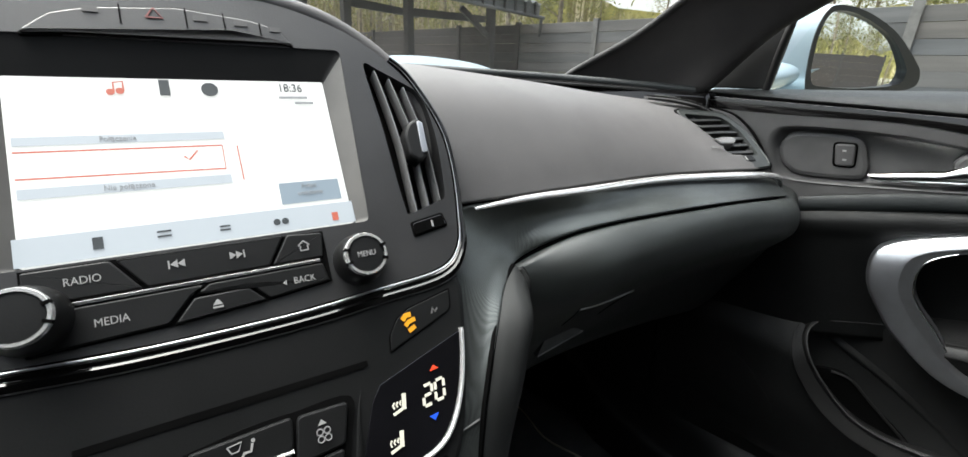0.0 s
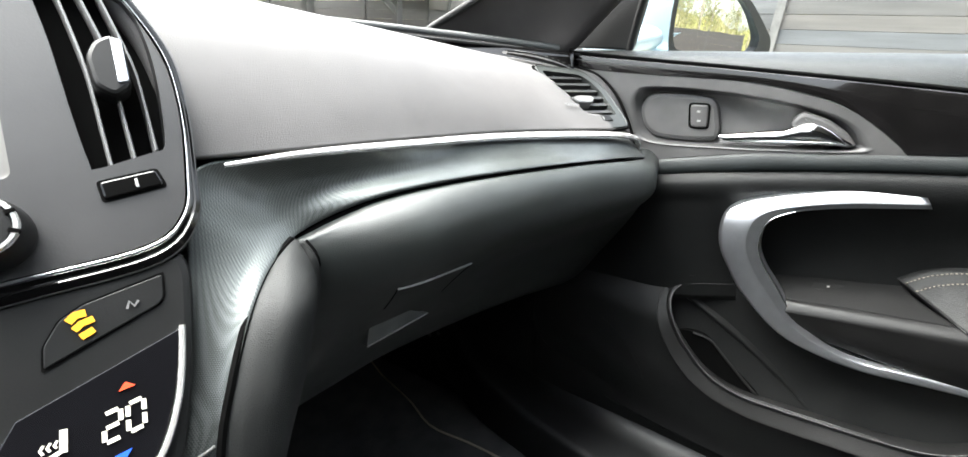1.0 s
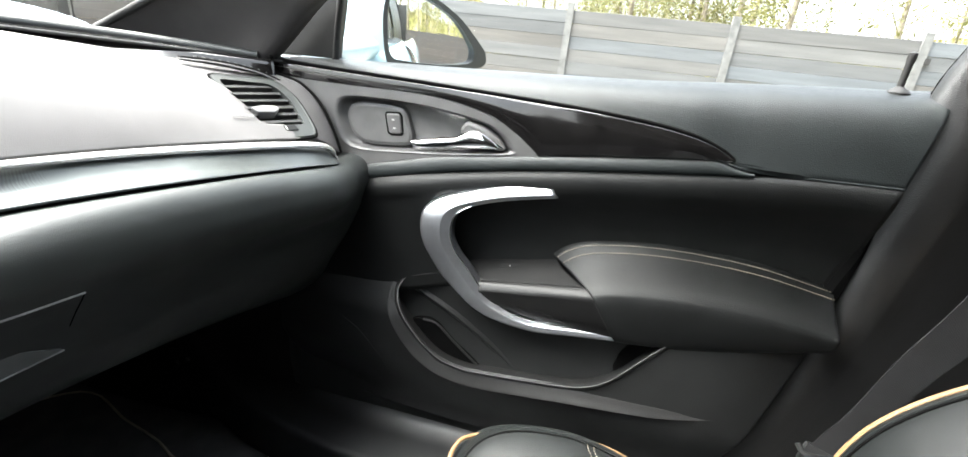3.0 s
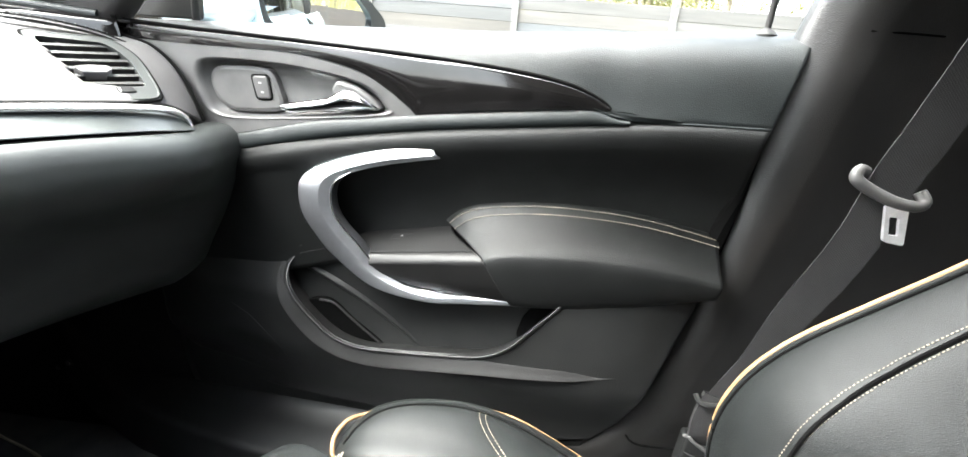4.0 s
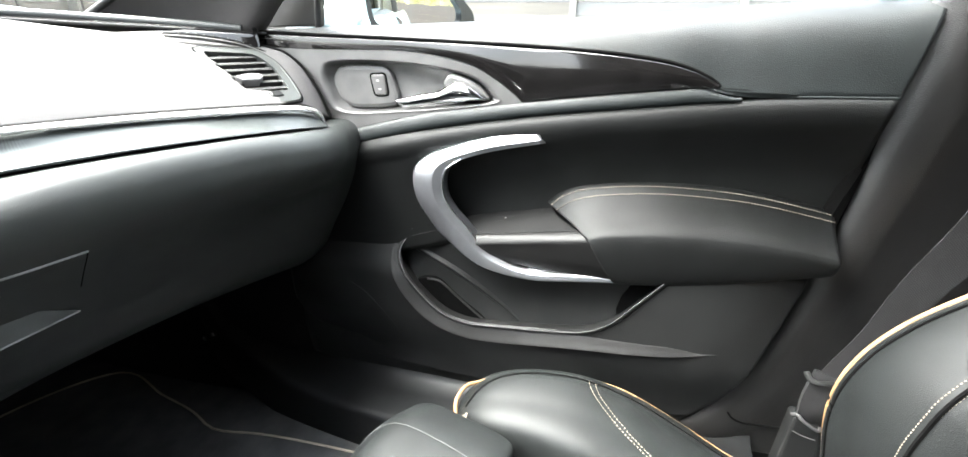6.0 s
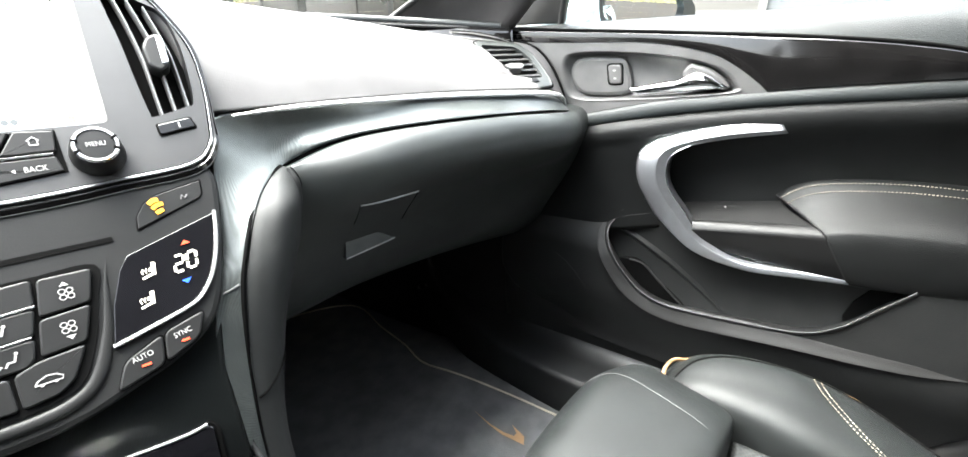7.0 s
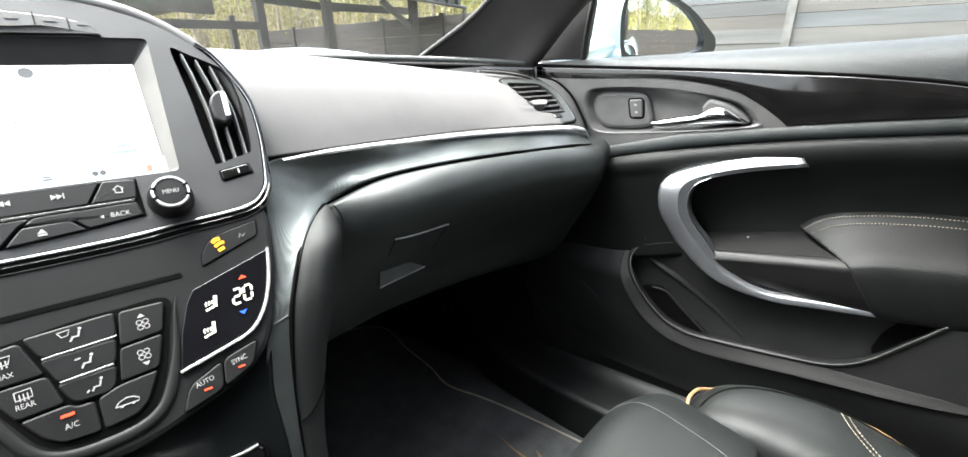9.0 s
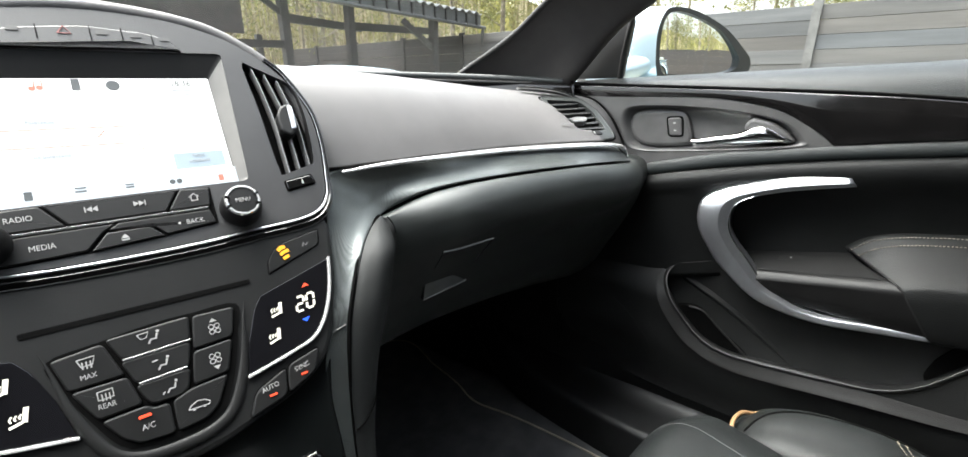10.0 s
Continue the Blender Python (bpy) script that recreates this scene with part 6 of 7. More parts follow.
loft("pocket_rib", [[(0.690, y, z + d) for y, z in ((0.051, 0.687), (0.014, 0.670), (-0.043, 0.641), (-0.100, 0.605), (-0.138, 0.575))] if d else [(0.684, y, z) for y, z in ((0.051, 0.687), (0.014, 0.670), (-0.043, 0.641), (-0.100, 0.605), (-0.138, 0.575))] for d in (0.007, 0, -0.007)], HARD, door, 30, 10, 0.002)
tube("pocket_line", [(0.664, 0.033, 0.709), (0.664, 0.019, 0.714), (0.664, 0.0, 0.7205), (0.664, -0.020, 0.7275), (0.664, -0.047, 0.736)], 0.0004, BAND, door, 16, 6, label="fine edge above the door pocket")
# another flat black sheet, painting the shade of a slot
slab("slot_shade", rounded([(0.276, 0.622), (0.282, 0.648), (0.296, 0.672), (0.318, 0.688), (0.336, 0.690), (0.312, 0.640), (0.286, 0.606)], 0.006), DM, -0.020, -0.026, DARK, door, 0)

# armrest: a padded block whose front edge slopes back to the handle's end
topc = [(-0.168, 0.776), (-0.185, 0.792), (-0.215, 0.8045), (-0.28, 0.8155), (-0.35, 0.8185), (-0.42, 0.8150), (-0.505, 0.8010)]
lipc = [(-0.226, 0.750), (-0.245, 0.757), (-0.28, 0.763), (-0.33, 0.768), (-0.39, 0.770), (-0.45, 0.768), (-0.505, 0.762)]
botc = [(-0.268, 0.684), (-0.285, 0.685), (-0.31, 0.688), (-0.345, 0.693), (-0.40, 0.706), (-0.455, 0.721), (-0.505, 0.736)]


def arm_row(x, f):
    out_ = []
    for (a0, a1), (b0, b1), (c0, c1) in zip(topc, lipc, botc):
        y, z = (a0 + (b0 - a0) * f, a1 + (b1 - a1) * f) if f < 1 else (b0 + (c0 - b0) * (f - 1), b1 + (c1 - b1) * (f - 1))
        out_.append((x, y, z))
    return out_


arm = [arm_row(x, f) for x, f in ((0.700, -0.06), (0.6905, 0.0), (0.6840, 0.10), (0.671, 0.40), (0.654, 0.75), (0.6420, 0.95), (0.6375, 1.06), (0.6365, 1.25), (0.6400, 1.60), (0.6460, 1.88), (0.6540, 1.99), (0.675, 2.02))]
arm_ob = loft("armrest", arm, LEATHER, door, 60, 60, 0.002, "padded black leather armrest")
front_arm = [[r[0] for r in arm], [(r[0][0] + 0.02, r[0][1] + 0.012, r[0][2]) for r in arm]]
loft("armrest_end", front_arm, HARD, door, 24, 4, 0.002)
for f in (0.06, 0.21):
    q = even([(x - 0.0022, y, z + 0.001) for x, y, z in arm_row(0.6866 if f < 0.1 else 0.6795, f)], 190)
    q = laid(q, arm_ob, (-0.4, 0, 1))
    bm = bmesh.new()
    for a_, b_ in zip(q[::2], q[1::2]):
        sweep_bm([a_, b_], ring(0.00055, 5), 2, bm=bm, resample=False)
    put("stitching", bm, THREAD, door, "row of pale stitches")
tube("armrest_seam", arm_row(0.6832, 0.13), 0.0012, DARK, door, 40, 6)
# switch ledge in front of the armrest
led = [[(0.696, -0.040, 0.738), (0.696, -0.12, 0.756), (0.696, -0.172, 0.768)], [(0.678, -0.048, 0.733), (0.676, -0.13, 0.752), (0.674, -0.183, 0.763)], [(0.653, -0.058, 0.724), (0.648, -0.15, 0.739), (0.643, -0.222, 0.751)], [(0.6475, -0.060, 0.716), (0.643, -0.155, 0.733), (0.638, -0.228, 0.746)],
       [(0.6480, -0.064, 0.713), (0.6435, -0.16, 0.727), (0.6385, -0.235, 0.735)], [(0.651, -0.072, 0.704), (0.647, -0.165, 0.706), (0.642, -0.252, 0.712)], [(0.656, -0.085, 0.696), (0.653, -0.17, 0.690), (0.649, -0.268, 0.692)]]
loft("ledge_top", [led[0], led[1], [(a[0] + (b[0] - a[0]) * 0.8, a[1] + (b[1] - a[1]) * 0.8, a[2] + (b[2] - a[2]) * 0.8) for a, b in zip(led[1], led[2])]], LEDGETOP, door, 20, 12, 0.002, "matt black grille top of the ledge")
led = [[(a[0] + (b[0] - a[0]) * 0.8, a[1] + (b[1] - a[1]) * 0.8, a[2] + (b[2] - a[2]) * 0.8) for a, b in zip(led[1], led[2])]] + led[2:]
loft("switch_ledge", led, LEDGE, door, 30, 40, 0.002, "satin black ledge with the window switch")
WM = plane((0.680, -0.108, 0.7485), (0, -1, 0.20), (0.89, 0.0, 0.45))
slab("window_switch", rounded([(-0.016, -0.005), (0.014, -0.005), (0.015, 0.006), (-0.014, 0.006)], 0.002), WM, 0.0012, -0.004, LEDGETOP, door, 0.0006, "black window switch")
bars("switch_mark", [(-0.001, -0.001, 0.0015, 0.001)], WM @ Matrix.Translation((0, 0, 0.0016)), MARK, door)

# silver pull handle: a broad hook that narrows into a thin lower blade
outer = [(-0.1500, 0.8782), (-0.085, 0.8675), (-0.020, 0.8460), (0.008, 0.830), (0.0165, 0.812), (0.012, 0.782), (-0.006, 0.752), (-0.029, 0.724), (-0.080, 0.686), (-0.149, 0.673), (-0.210, 0.679), (-0.266, 0.687)]
inner = [(-0.1590, 0.8660), (-0.095, 0.8520), (-0.052, 0.8380), (-0.033, 0.8250), (-0.027, 0.808), (-0.029, 0.786), (-0.040, 0.766), (-0.056, 0.747), (-0.091, 0.707), (-0.142, 0.686), (-0.205, 0.691), (-0.264, 0.697)]
def pull(dx, f0, f1):
    out = []
    for i, ((a, b), (c, d_)) in enumerate(zip(outer, inner)):
        f = i / (len(outer) - 1)
        x = 0.655 - 0.016 * math.sin(math.pi * min(1, f * 1.15 + 0.02)) ** 1.0 - 0.004 * f
        tip = float(np.interp(i, [0, 3, 5, 8, 11], [0.010, 0.007, 0.0, -0.003, -0.004]))
        out.append((x + dx + tip * (0.7 - f0), a + (c - a) * f0, b + (d_ - b) * f0))
    return out
rows_p = [pull(0.020, 0.0, 0), pull(0.007, -0.01, 0), pull(0.002, 0.03, 0), pull(0.0, 0.10, 0), pull(-0.001, 0.40, 0), pull(-0.001, 0.66, 0), pull(0.0, 0.72, 0), pull(0.0045, 0.92, 0), pull(0.0065, 0.99, 0), pull(0.020, 1.01, 0)]
loft("pull_handle", rows_p, PULL, door, 80, 36, 0.002, "satin silver pull handle shaped like a hook")
# added chrome tube draws the highlight strip along the inner edge
tube("pull_highlight", pull(0.0050, 0.99, 0)[2:], 0.0011, CHROME, door, 60, 8, up=(1, 0, 0), label="chrome tube added as the highlight on the pull handle's inner edge")

# sail panel ahead of the side window
slab("mirror_sail", rounded([(-0.276, 0.996), (-0.185, 0.998), (-0.173, 1.088), (-0.180, 1.104), (-0.20, 1.085)], 0.005), Matrix(((0, 0, -1, 0.712), (-1, 0, 0, 0.0), (0, 1, 0, 0.0), (0, 0, 0, 1))), 0.0, -0.012, HARD, door, 0.002, "black triangular mirror sail")
tube("window_post", [(0.716, 0.190, 0.990), (0.712, 0.182, 1.05), (0.704, 0.165, 1.13)], 0.005, RUBBER, door, 12, 8, up=(0, 1, 0))

# ---- passenger seat ----
seat = thing("passenger_seat", "black leather sports seat with tan piping and pale double stitching", "car seat")
# cushion centre, with the pull-out thigh support in front
ext = [[(0.15, -0.016, 0.49), (0.22, -0.018, 0.495), (0.32, -0.022, 0.50), (0.41, -0.034, 0.50), (0.445, -0.048, 0.50)],
       [(0.15, -0.004, 0.545), (0.22, -0.007, 0.555), (0.32, -0.010, 0.565), (0.41, -0.022, 0.568), (0.452, -0.044, 0.565)],
       [(0.15, -0.014, 0.583), (0.22, -0.016, 0.588), (0.32, -0.022, 0.592), (0.41, -0.033, 0.594), (0.456, -0.054, 0.589)],
       [(0.15, -0.044, 0.598), (0.22, -0.044, 0.602), (0.32, -0.048, 0.606), (0.41, -0.058, 0.608), (0.459, -0.080, 0.599)],
       [(0.15, -0.090, 0.600), (0.22, -0.095, 0.603), (0.32, -0.098, 0.605), (0.41, -0.104, 0.607), (0.452, -0.118, 0.598)],
       [(0.15, -0.135, 0.594), (0.22, -0.145, 0.597), (0.32, -0.152, 0.600), (0.40, -0.162, 0.602), (0.440, -0.170, 0.594)],
       [(0.15, -0.150, 0.580), (0.22, -0.160, 0.582), (0.32, -0.168, 0.585), (0.40, -0.178, 0.586), (0.430, -0.180, 0.580)],
       [(0.15, -0.150, 0.52), (0.22, -0.160, 0.52), (0.32, -0.168, 0.52), (0.40, -0.178, 0.52), (0.425, -0.180, 0.52)]]
thigh = loft("thigh_support", ext, SEATHIDE, seat, 50, 40, 0.003, "padded leather thigh support")
side_e = [[(0.445, -0.048, 0.50), (0.452, -0.044, 0.565), (0.456, -0.054, 0.589), (0.459, -0.080, 0.599), (0.452, -0.118, 0.598), (0.437, -0.168, 0.594), (0.430, -0.180, 0.580)], [(0.44, -0.06, 0.49), (0.445, -0.07, 0.53), (0.45, -0.08, 0.55), (0.452, -0.09, 0.555), (0.447, -0.13, 0.555), (0.432, -0.17, 0.55), (0.426, -0.18, 0.545)]]
loft("support_side", side_e, SEATHIDE, seat, 24, 8, 0.003)
q = even([(0.402, -0.026, 0.588), (0.412, -0.042, 0.6045), (0.414, -0.066, 0.6100), (0.406, -0.110, 0.6080), (0.392, -0.158, 0.6030)], 110)
q = laid(q, thigh, (0, 0.3, 1))
bm = bmesh.new()
for a, b in zip(q[::2], q[1::2]):
    sweep_bm([a, b], ring(0.00042, 5), 2, bm=bm, resample=False)
put("stitching", bm, DIM, seat, "single pale seam on the thigh support")
cush = [[(0.15, -0.17, 0.555), (0.26, -0.18, 0.560), (0.37, -0.185, 0.563), (0.43, -0.185, 0.566)], [(0.15, -0.32, 0.548), (0.26, -0.33, 0.551), (0.37, -0.33, 0.555), (0.43, -0.33, 0.566)], [(0.15, -0.56, 0.545), (0.26, -0.57, 0.545), (0.37, -0.57, 0.55), (0.42, -0.57, 0.57)]]
PERF = surface("perforated_hide", (0.016, 0.0175, 0.017), 0.55, grain=0.9, gscale=330, gkind="weave")
loft("seat_centre", cush, PERF, seat, 24, 24, 0.004, "perforated centre panel")
base = [[(0.14, -0.05, 0.50), (0.14, -0.3, 0.52), (0.14, -0.58, 0.52)], [(0.14, -0.02, 0.42), (0.14, -0.3, 0.42), (0.14, -0.58, 0.42)], [(0.16, -0.06, 0.36), (0.16, -0.3, 0.36), (0.16, -0.58, 0.36)]]
loft("seat_flank", base, HARD, seat, 12, 10, 0.004)
fr = [[(0.15, -0.02, 0.50), (0.32, -0.01, 0.50), (0.44, -0.05, 0.50)], [(0.15, -0.05, 0.36), (0.32, -0.05, 0.36), (0.44, -0.08, 0.36)]]
loft("seat_front", fr, HARD, seat, 12, 8, 0.004)

# side bolster of the cushion: from its rounded front end back to the backrest
spine = [(0.512, -0.098, 0.560), (0.520, -0.112, 0.578), (0.530, -0.135, 0.592), (0.538, -0.175, 0.602), (0.540, -0.235, 0.604), (0.534, -0.30, 0.592), (0.522, -0.36, 0.571), (0.508, -0.43, 0.548), (0.50, -0.54, 0.53)]
ins = [(0.480, -0.104, 0.555), (0.472, -0.120, 0.566), (0.465, -0.145, 0.574), (0.460, -0.19, 0.580), (0.452, -0.245, 0.580), (0.446, -0.31, 0.570), (0.438, -0.37, 0.553), (0.432, -0.44, 0.532), (0.43, -0.54, 0.515)]
out = [(0.535, -0.094, 0.535), (0.552, -0.108, 0.545), (0.566, -0.135, 0.555), (0.575, -0.18, 0.562), (0.577, -0.24, 0.566), (0.574, -0.30, 0.556), (0.568, -0.36, 0.536), (0.556, -0.43, 0.508), (0.53, -0.54, 0.49)]
mid1 = [((a[0] + b[0]) / 2, (a[1] + b[1]) / 2, (a[2] + b[2]) / 2 + 0.008) for a, b in zip(spine, ins)]
mid2 = [((a[0] + b[0]) / 2 + 0.005, (a[1] + b[1]) / 2, (a[2] + b[2]) / 2 + 0.003) for a, b in zip(spine, out)]
low_o = [(x - 0.004, y, 0.40) for x, y, z in out]
low_i = [(x, y, 0.50) for x, y, z in ins]
bol = loft("side_bolster", [low_i, ins, mid1, spine, mid2, out, low_o], SEATHIDE, seat, 60, 50, 0.003, "rounded leather side bolster")
frontcap = [[low_i[0], ins[0], mid1[0], spine[0], mid2[0], out[0], low_o[0]], [(0.485, -0.090, 0.47)] * 2 + [(0.50, -0.088, 0.49)] * 2 + [(0.52, -0.088, 0.48)] * 2 + [(0.53, -0.088, 0.42)]]
loft("bolster_front", frontcap, SEATHIDE, seat, 20, 8, 0.003)
tube("piping", [(0.481, -0.1015, 0.560), (0.489, -0.0965, 0.568), (0.500, -0.0940, 0.573), (0.515, -0.0960, 0.575), (0.530, -0.1010, 0.573), (0.546, -0.1120, 0.567), (0.558, -0.130, 0.569), (0.567, -0.16, 0.575), (0.573, -0.20, 0.579), (0.575, -0.25, 0.581), (0.574, -0.290, 0.576), (0.572, -0.326, 0.563), (0.568, -0.375, 0.541), (0.560, -0.43, 0.518), (0.548, -0.50, 0.501)], 0.0026, PIPING, seat, 90, 8, label="tan leather piping", size=lambda f: 1.0 - 0.40 * min(1.0, max(0.0, (f - 0.12) / 0.15)))
tube("bolster_seam", laid(even([(0.492, -0.113, 0.571), (0.515, -0.125, 0.590), (0.530, -0.150, 0.598), (0.540, -0.20, 0.604), (0.545, -0.264, 0.600), (0.543, -0.31, 0.590), (0.535, -0.36, 0.572), (0.522, -0.43, 0.55)], 50), bol, (0, 0, 1)), 0.0012, DARK, seat, 60, 6)
for dx in (0.0, 0.008):
    q = even([(0.551 - dx * 0.2, -0.250 - dx, 0.6075), (0.535 - dx * 0.2, -0.252 - dx, 0.6105), (0.515, -0.262 - dx, 0.6105), (0.49, -0.285 - dx, 0.604), (0.465, -0.32 - dx, 0.592)], 60)
    q = laid(q, bol, (0, 0, 1))
    bm = bmesh.new()
    for a, b in zip(q[::2], q[1::2]):
        sweep_bm([a, b], ring(0.00045, 5), 2, bm=bm, resample=False)
    put("stitching", bm, THREAD, bol, "row of pale stitches")
for i in range(6):
    y = -0.0945 - 0.001 * i
    bm = sweep_bm([(0.470, y - 0.003 * i, 0.556 + 0.004 * i), (0.478, y - 0.003 * i, 0.5585 + 0.004 * i)], ring(0.001, 5), 2, resample=False)
    put("mesh_rib", bm, THREAD, seat)

# backrest: only its outer wing comes near
bp = [(0.580, -0.533, 0.53), (0.580, -0.520, 0.592), (0.580, -0.519, 0.636), (0.580, -0.527, 0.672), (0.580, -0.543, 0.706), (0.580, -0.572, 0.743), (0.578, -0.620, 0.789), (0.575, -0.689, 0.855), (0.565, -0.76, 0.95), (0.54, -0.82, 1.05)]
wing_o = bp
wing_m = [(x - 0.030, y + 0.008, z + 0.005) for x, y, z in bp]
wing_s = [(x - 0.085, y + 0.006 - 0.016, z + 0.004) for x, y, z in bp]
wing_i = [(x - 0.145, y - 0.075, z + 0.01) for x, y, z in bp]
wing_c = [(x - 0.27, y - 0.10, z + 0.01) for x, y, z in bp]
wing_l = [(0.16, y - 0.08, z) for x, y, z in bp]
wing_b = [(x + 0.004, y - 0.05, z - 0.01) for x, y, z in bp]
wing_bb = [(x - 0.02, y - 0.16, z - 0.02) for x, y, z in bp]
bk = loft("backrest", [wing_bb, wing_b, wing_o, wing_m, wing_s, wing_i], SEATHIDE, seat, 50, 50, 0.003, "leather backrest wing")
loft("backrest_centre", [wing_i, wing_c, wing_l], PERF, seat, 30, 16, 0.004, "perforated backrest centre")
tube("piping", [(x + 0.001, y + 0.0035, z + 0.001) for x, y, z in bp], 0.0030, PIPING, seat, 70, 8, label="tan leather piping")
for d_, m_ in ((0.018, DARK), (0.0145, SEATHIDE)):
    tube("wing_seam" if m_ is DARK else "wing_roll", laid(even([(x - d_, y + 0.006, z + 0.003) for x, y, z in bp], 50), bk, (-0.3, 1, 0.3)), 0.0014 if m_ is DARK else 0.0022, m_, seat, 70, 6)
st = [(x - d_, y - 0.010 - (d_ - 0.06) * 0.10, z - 0.004) for (x, y, z), d_ in zip(bp, (0.10, 0.098, 0.094, 0.090, 0.084, 0.078, 0.070, 0.064, 0.060, 0.06))]
tube("wing_welt", laid(even(st, 40), bk, (-0.3, 1, 0.3)), 0.0022, DARK, seat, 60, 6)
for dx in (-0.0048, 0.0048):
    q = even([(x + dx, y + 0.004 + 0.02 * dx, z) for x, y, z in st], 340)
    q = laid(q, bk, (-0.3, 1, 0.3))
    bm = bmesh.new()
    for a, b in zip(q[::2], q[1::2]):
        sweep_bm([a, b], ring(0.0005, 5), 2, bm=bm, resample=False)
    put("stitching", bm, THREAD, bk, "row of pale stitches")

# ---- seat belt ----
belt = thing("seat_belt", "black seat belt webbing with a grey plastic tongue holder", "seat belt")
bc = [(0.661, -0.549, 0.580), (0.659, -0.560, 0.612), (0.657, -0.577, 0.655), (0.656, -0.598, 0.728), (0.656, -0.618, 0.78), (0.655, -0.634, 0.835), (0.655, -0.646, 0.905), (0.653, -0.656, 0.945), (0.652, -0.669, 1.0), (0.645, -0.682, 1.06), (0.60, -0.73, 1.25)]
put("webbing", sweep_bm(bc, [(-0.0235, -0.0007), (0.0235, -0.0007), (0.0235, 0.0007), (-0.0235, 0.0007)], 60, up=(-1, 0, 0.1), size=lambda f: 0.62 + 0.38 * min(1.0, f / 0.28)), WEB, belt, "woven black webbing")
TM = Matrix(((0, 0, -1, 0.647), (-1, 0, 0, 0.0), (0, 1, 0, 0.0), (0, 0, 0, 1)))
put("tongue_holder", sweep_bm([TM @ Vector(p) for p in ((0.613, 0.906, -0.004), (0.604, 0.908, 0.0), (0.602, 0.899, 0.004), (0.620, 0.889, 0.005), (0.645, 0.880, 0.005), (0.666, 0.878, 0.004), (0.674, 0.883, 0.001), (0.669, 0.892, -0.004))], ring(0.0062, 12, 0.005), 50, up=(-1, 0, 0)), SATIN, belt, "grey plastic holder of the tongue")
holed("latch_tongue", rounded([(0.637, 0.876), (0.659, 0.876), (0.669, 0.835), (0.648, 0.837)], 0.004), [rounded([(0.6445, 0.8645), (0.6540, 0.8645), (0.660, 0.845), (0.6505, 0.845)], 0.002)], TM, 0.006, 0.002, STEEL, belt, "bright steel latch tongue")
AM = Matrix(((0, 0, -1, 0.668), (-1, 0, 0, 0.0), (0, 1, 0, 0.0), (0, 0, 0, 1)))
anchor = slab("anchor", rounded([(0.524, 0.40), (0.575, 0.40), (0.566, 0.500), (0.556, 0.506), (0.534, 0.518), (0.527, 0.516)], 0.005), AM, 0.010, -0.012, HARD, belt, 0.004, "black plastic belt anchor cover")
tube("cover_line", [(0.6575, -0.530, 0.494), (0.6572, -0.545, 0.488), (0.6575, -0.560, 0.485)], 0.0008, SATIN, anchor, 10, 6)
put("anchor_loop", sweep_bm([(0.664, -0.526, 0.517), (0.656, -0.529, 0.524), (0.654, -0.534, 0.519), (0.655, -0.546, 0.510), (0.656, -0.558, 0.503), (0.664, -0.563, 0.502)], ring(0.0024, 8), 24, up=(-1, 0, 0)), SATIN, belt, "bright metal loop of the anchor")
put("webbing_end", sweep_bm([(0.664, -0.544, 0.508), (0.657, -0.541, 0.530), (0.656, -0.540, 0.552), (0.657, -0.543, 0.575), (0.660, -0.548, 0.592)], [(-0.013, -0.003), (-0.006, -0.0065), (0.006, -0.0060), (0.013, -0.002), (0.013, 0.002), (-0.013, 0.002)], 24, up=(-1, 0, 0.1), size=lambda f: 1.0 + 0.25 * f), WEB, belt, "gathered end of the webbing", angle=60)
put("belt_keeper", sweep_bm([(0.660, -0.523, 0.592), (0.650, -0.528, 0.586), (0.647, -0.545, 0.588), (0.650, -0.566, 0.592), (0.658, -0.574, 0.594)], ring(0.0040, 8), 16), HARD, belt)

# ---- floor mat ----
mat_o = [(0.115, 0.12), (0.115, 0.66), (0.20, 0.78), (0.45, 0.78), (0.61, 0.69), (0.587, 0.548), (0.570, 0.456), (0.548, 0.384), (0.562, 0.30), (0.570, 0.22), (0.576, 0.09), (0.57, -0.10), (0.13, -0.10)]
mat_thing = thing("floor_mat", "black carpet floor mat with a pale stitched border", "mat")
MM = Matrix.Translation((0, 0, FLOOR_Z))
outl = [p[:2] for p in cr([(a, b, 0) for a, b in mat_o], 90, True)]
slab("mat_body", outl, MM, 0.008, 0.0, CARPET, mat_thing, 0.003)
tube("mat_border", [(a * 1.0, b, FLOOR_Z + 0.0085) for a, b in outl[::2]], 0.0021, BINDING, mat_thing, 120, 6, closed=True, label="pale sewn border")
marks("emblem", [[(0.499, 0.212), (0.487, 0.172), (0.482, 0.140), (0.4845, 0.098), (0.500, 0.106), (0.511, 0.137), (0.499, 0.121), (0.491, 0.122), (0.488, 0.142), (0.490, 0.170)]], MM @ Matrix.Translation((0, 0, 0.0085)), PIPING, mat_thing, "pale tan curved mark")

# hook and pegs on the footwell side
pull_h = thing("footwell_hook", "small black hook on the footwell side", "hook")
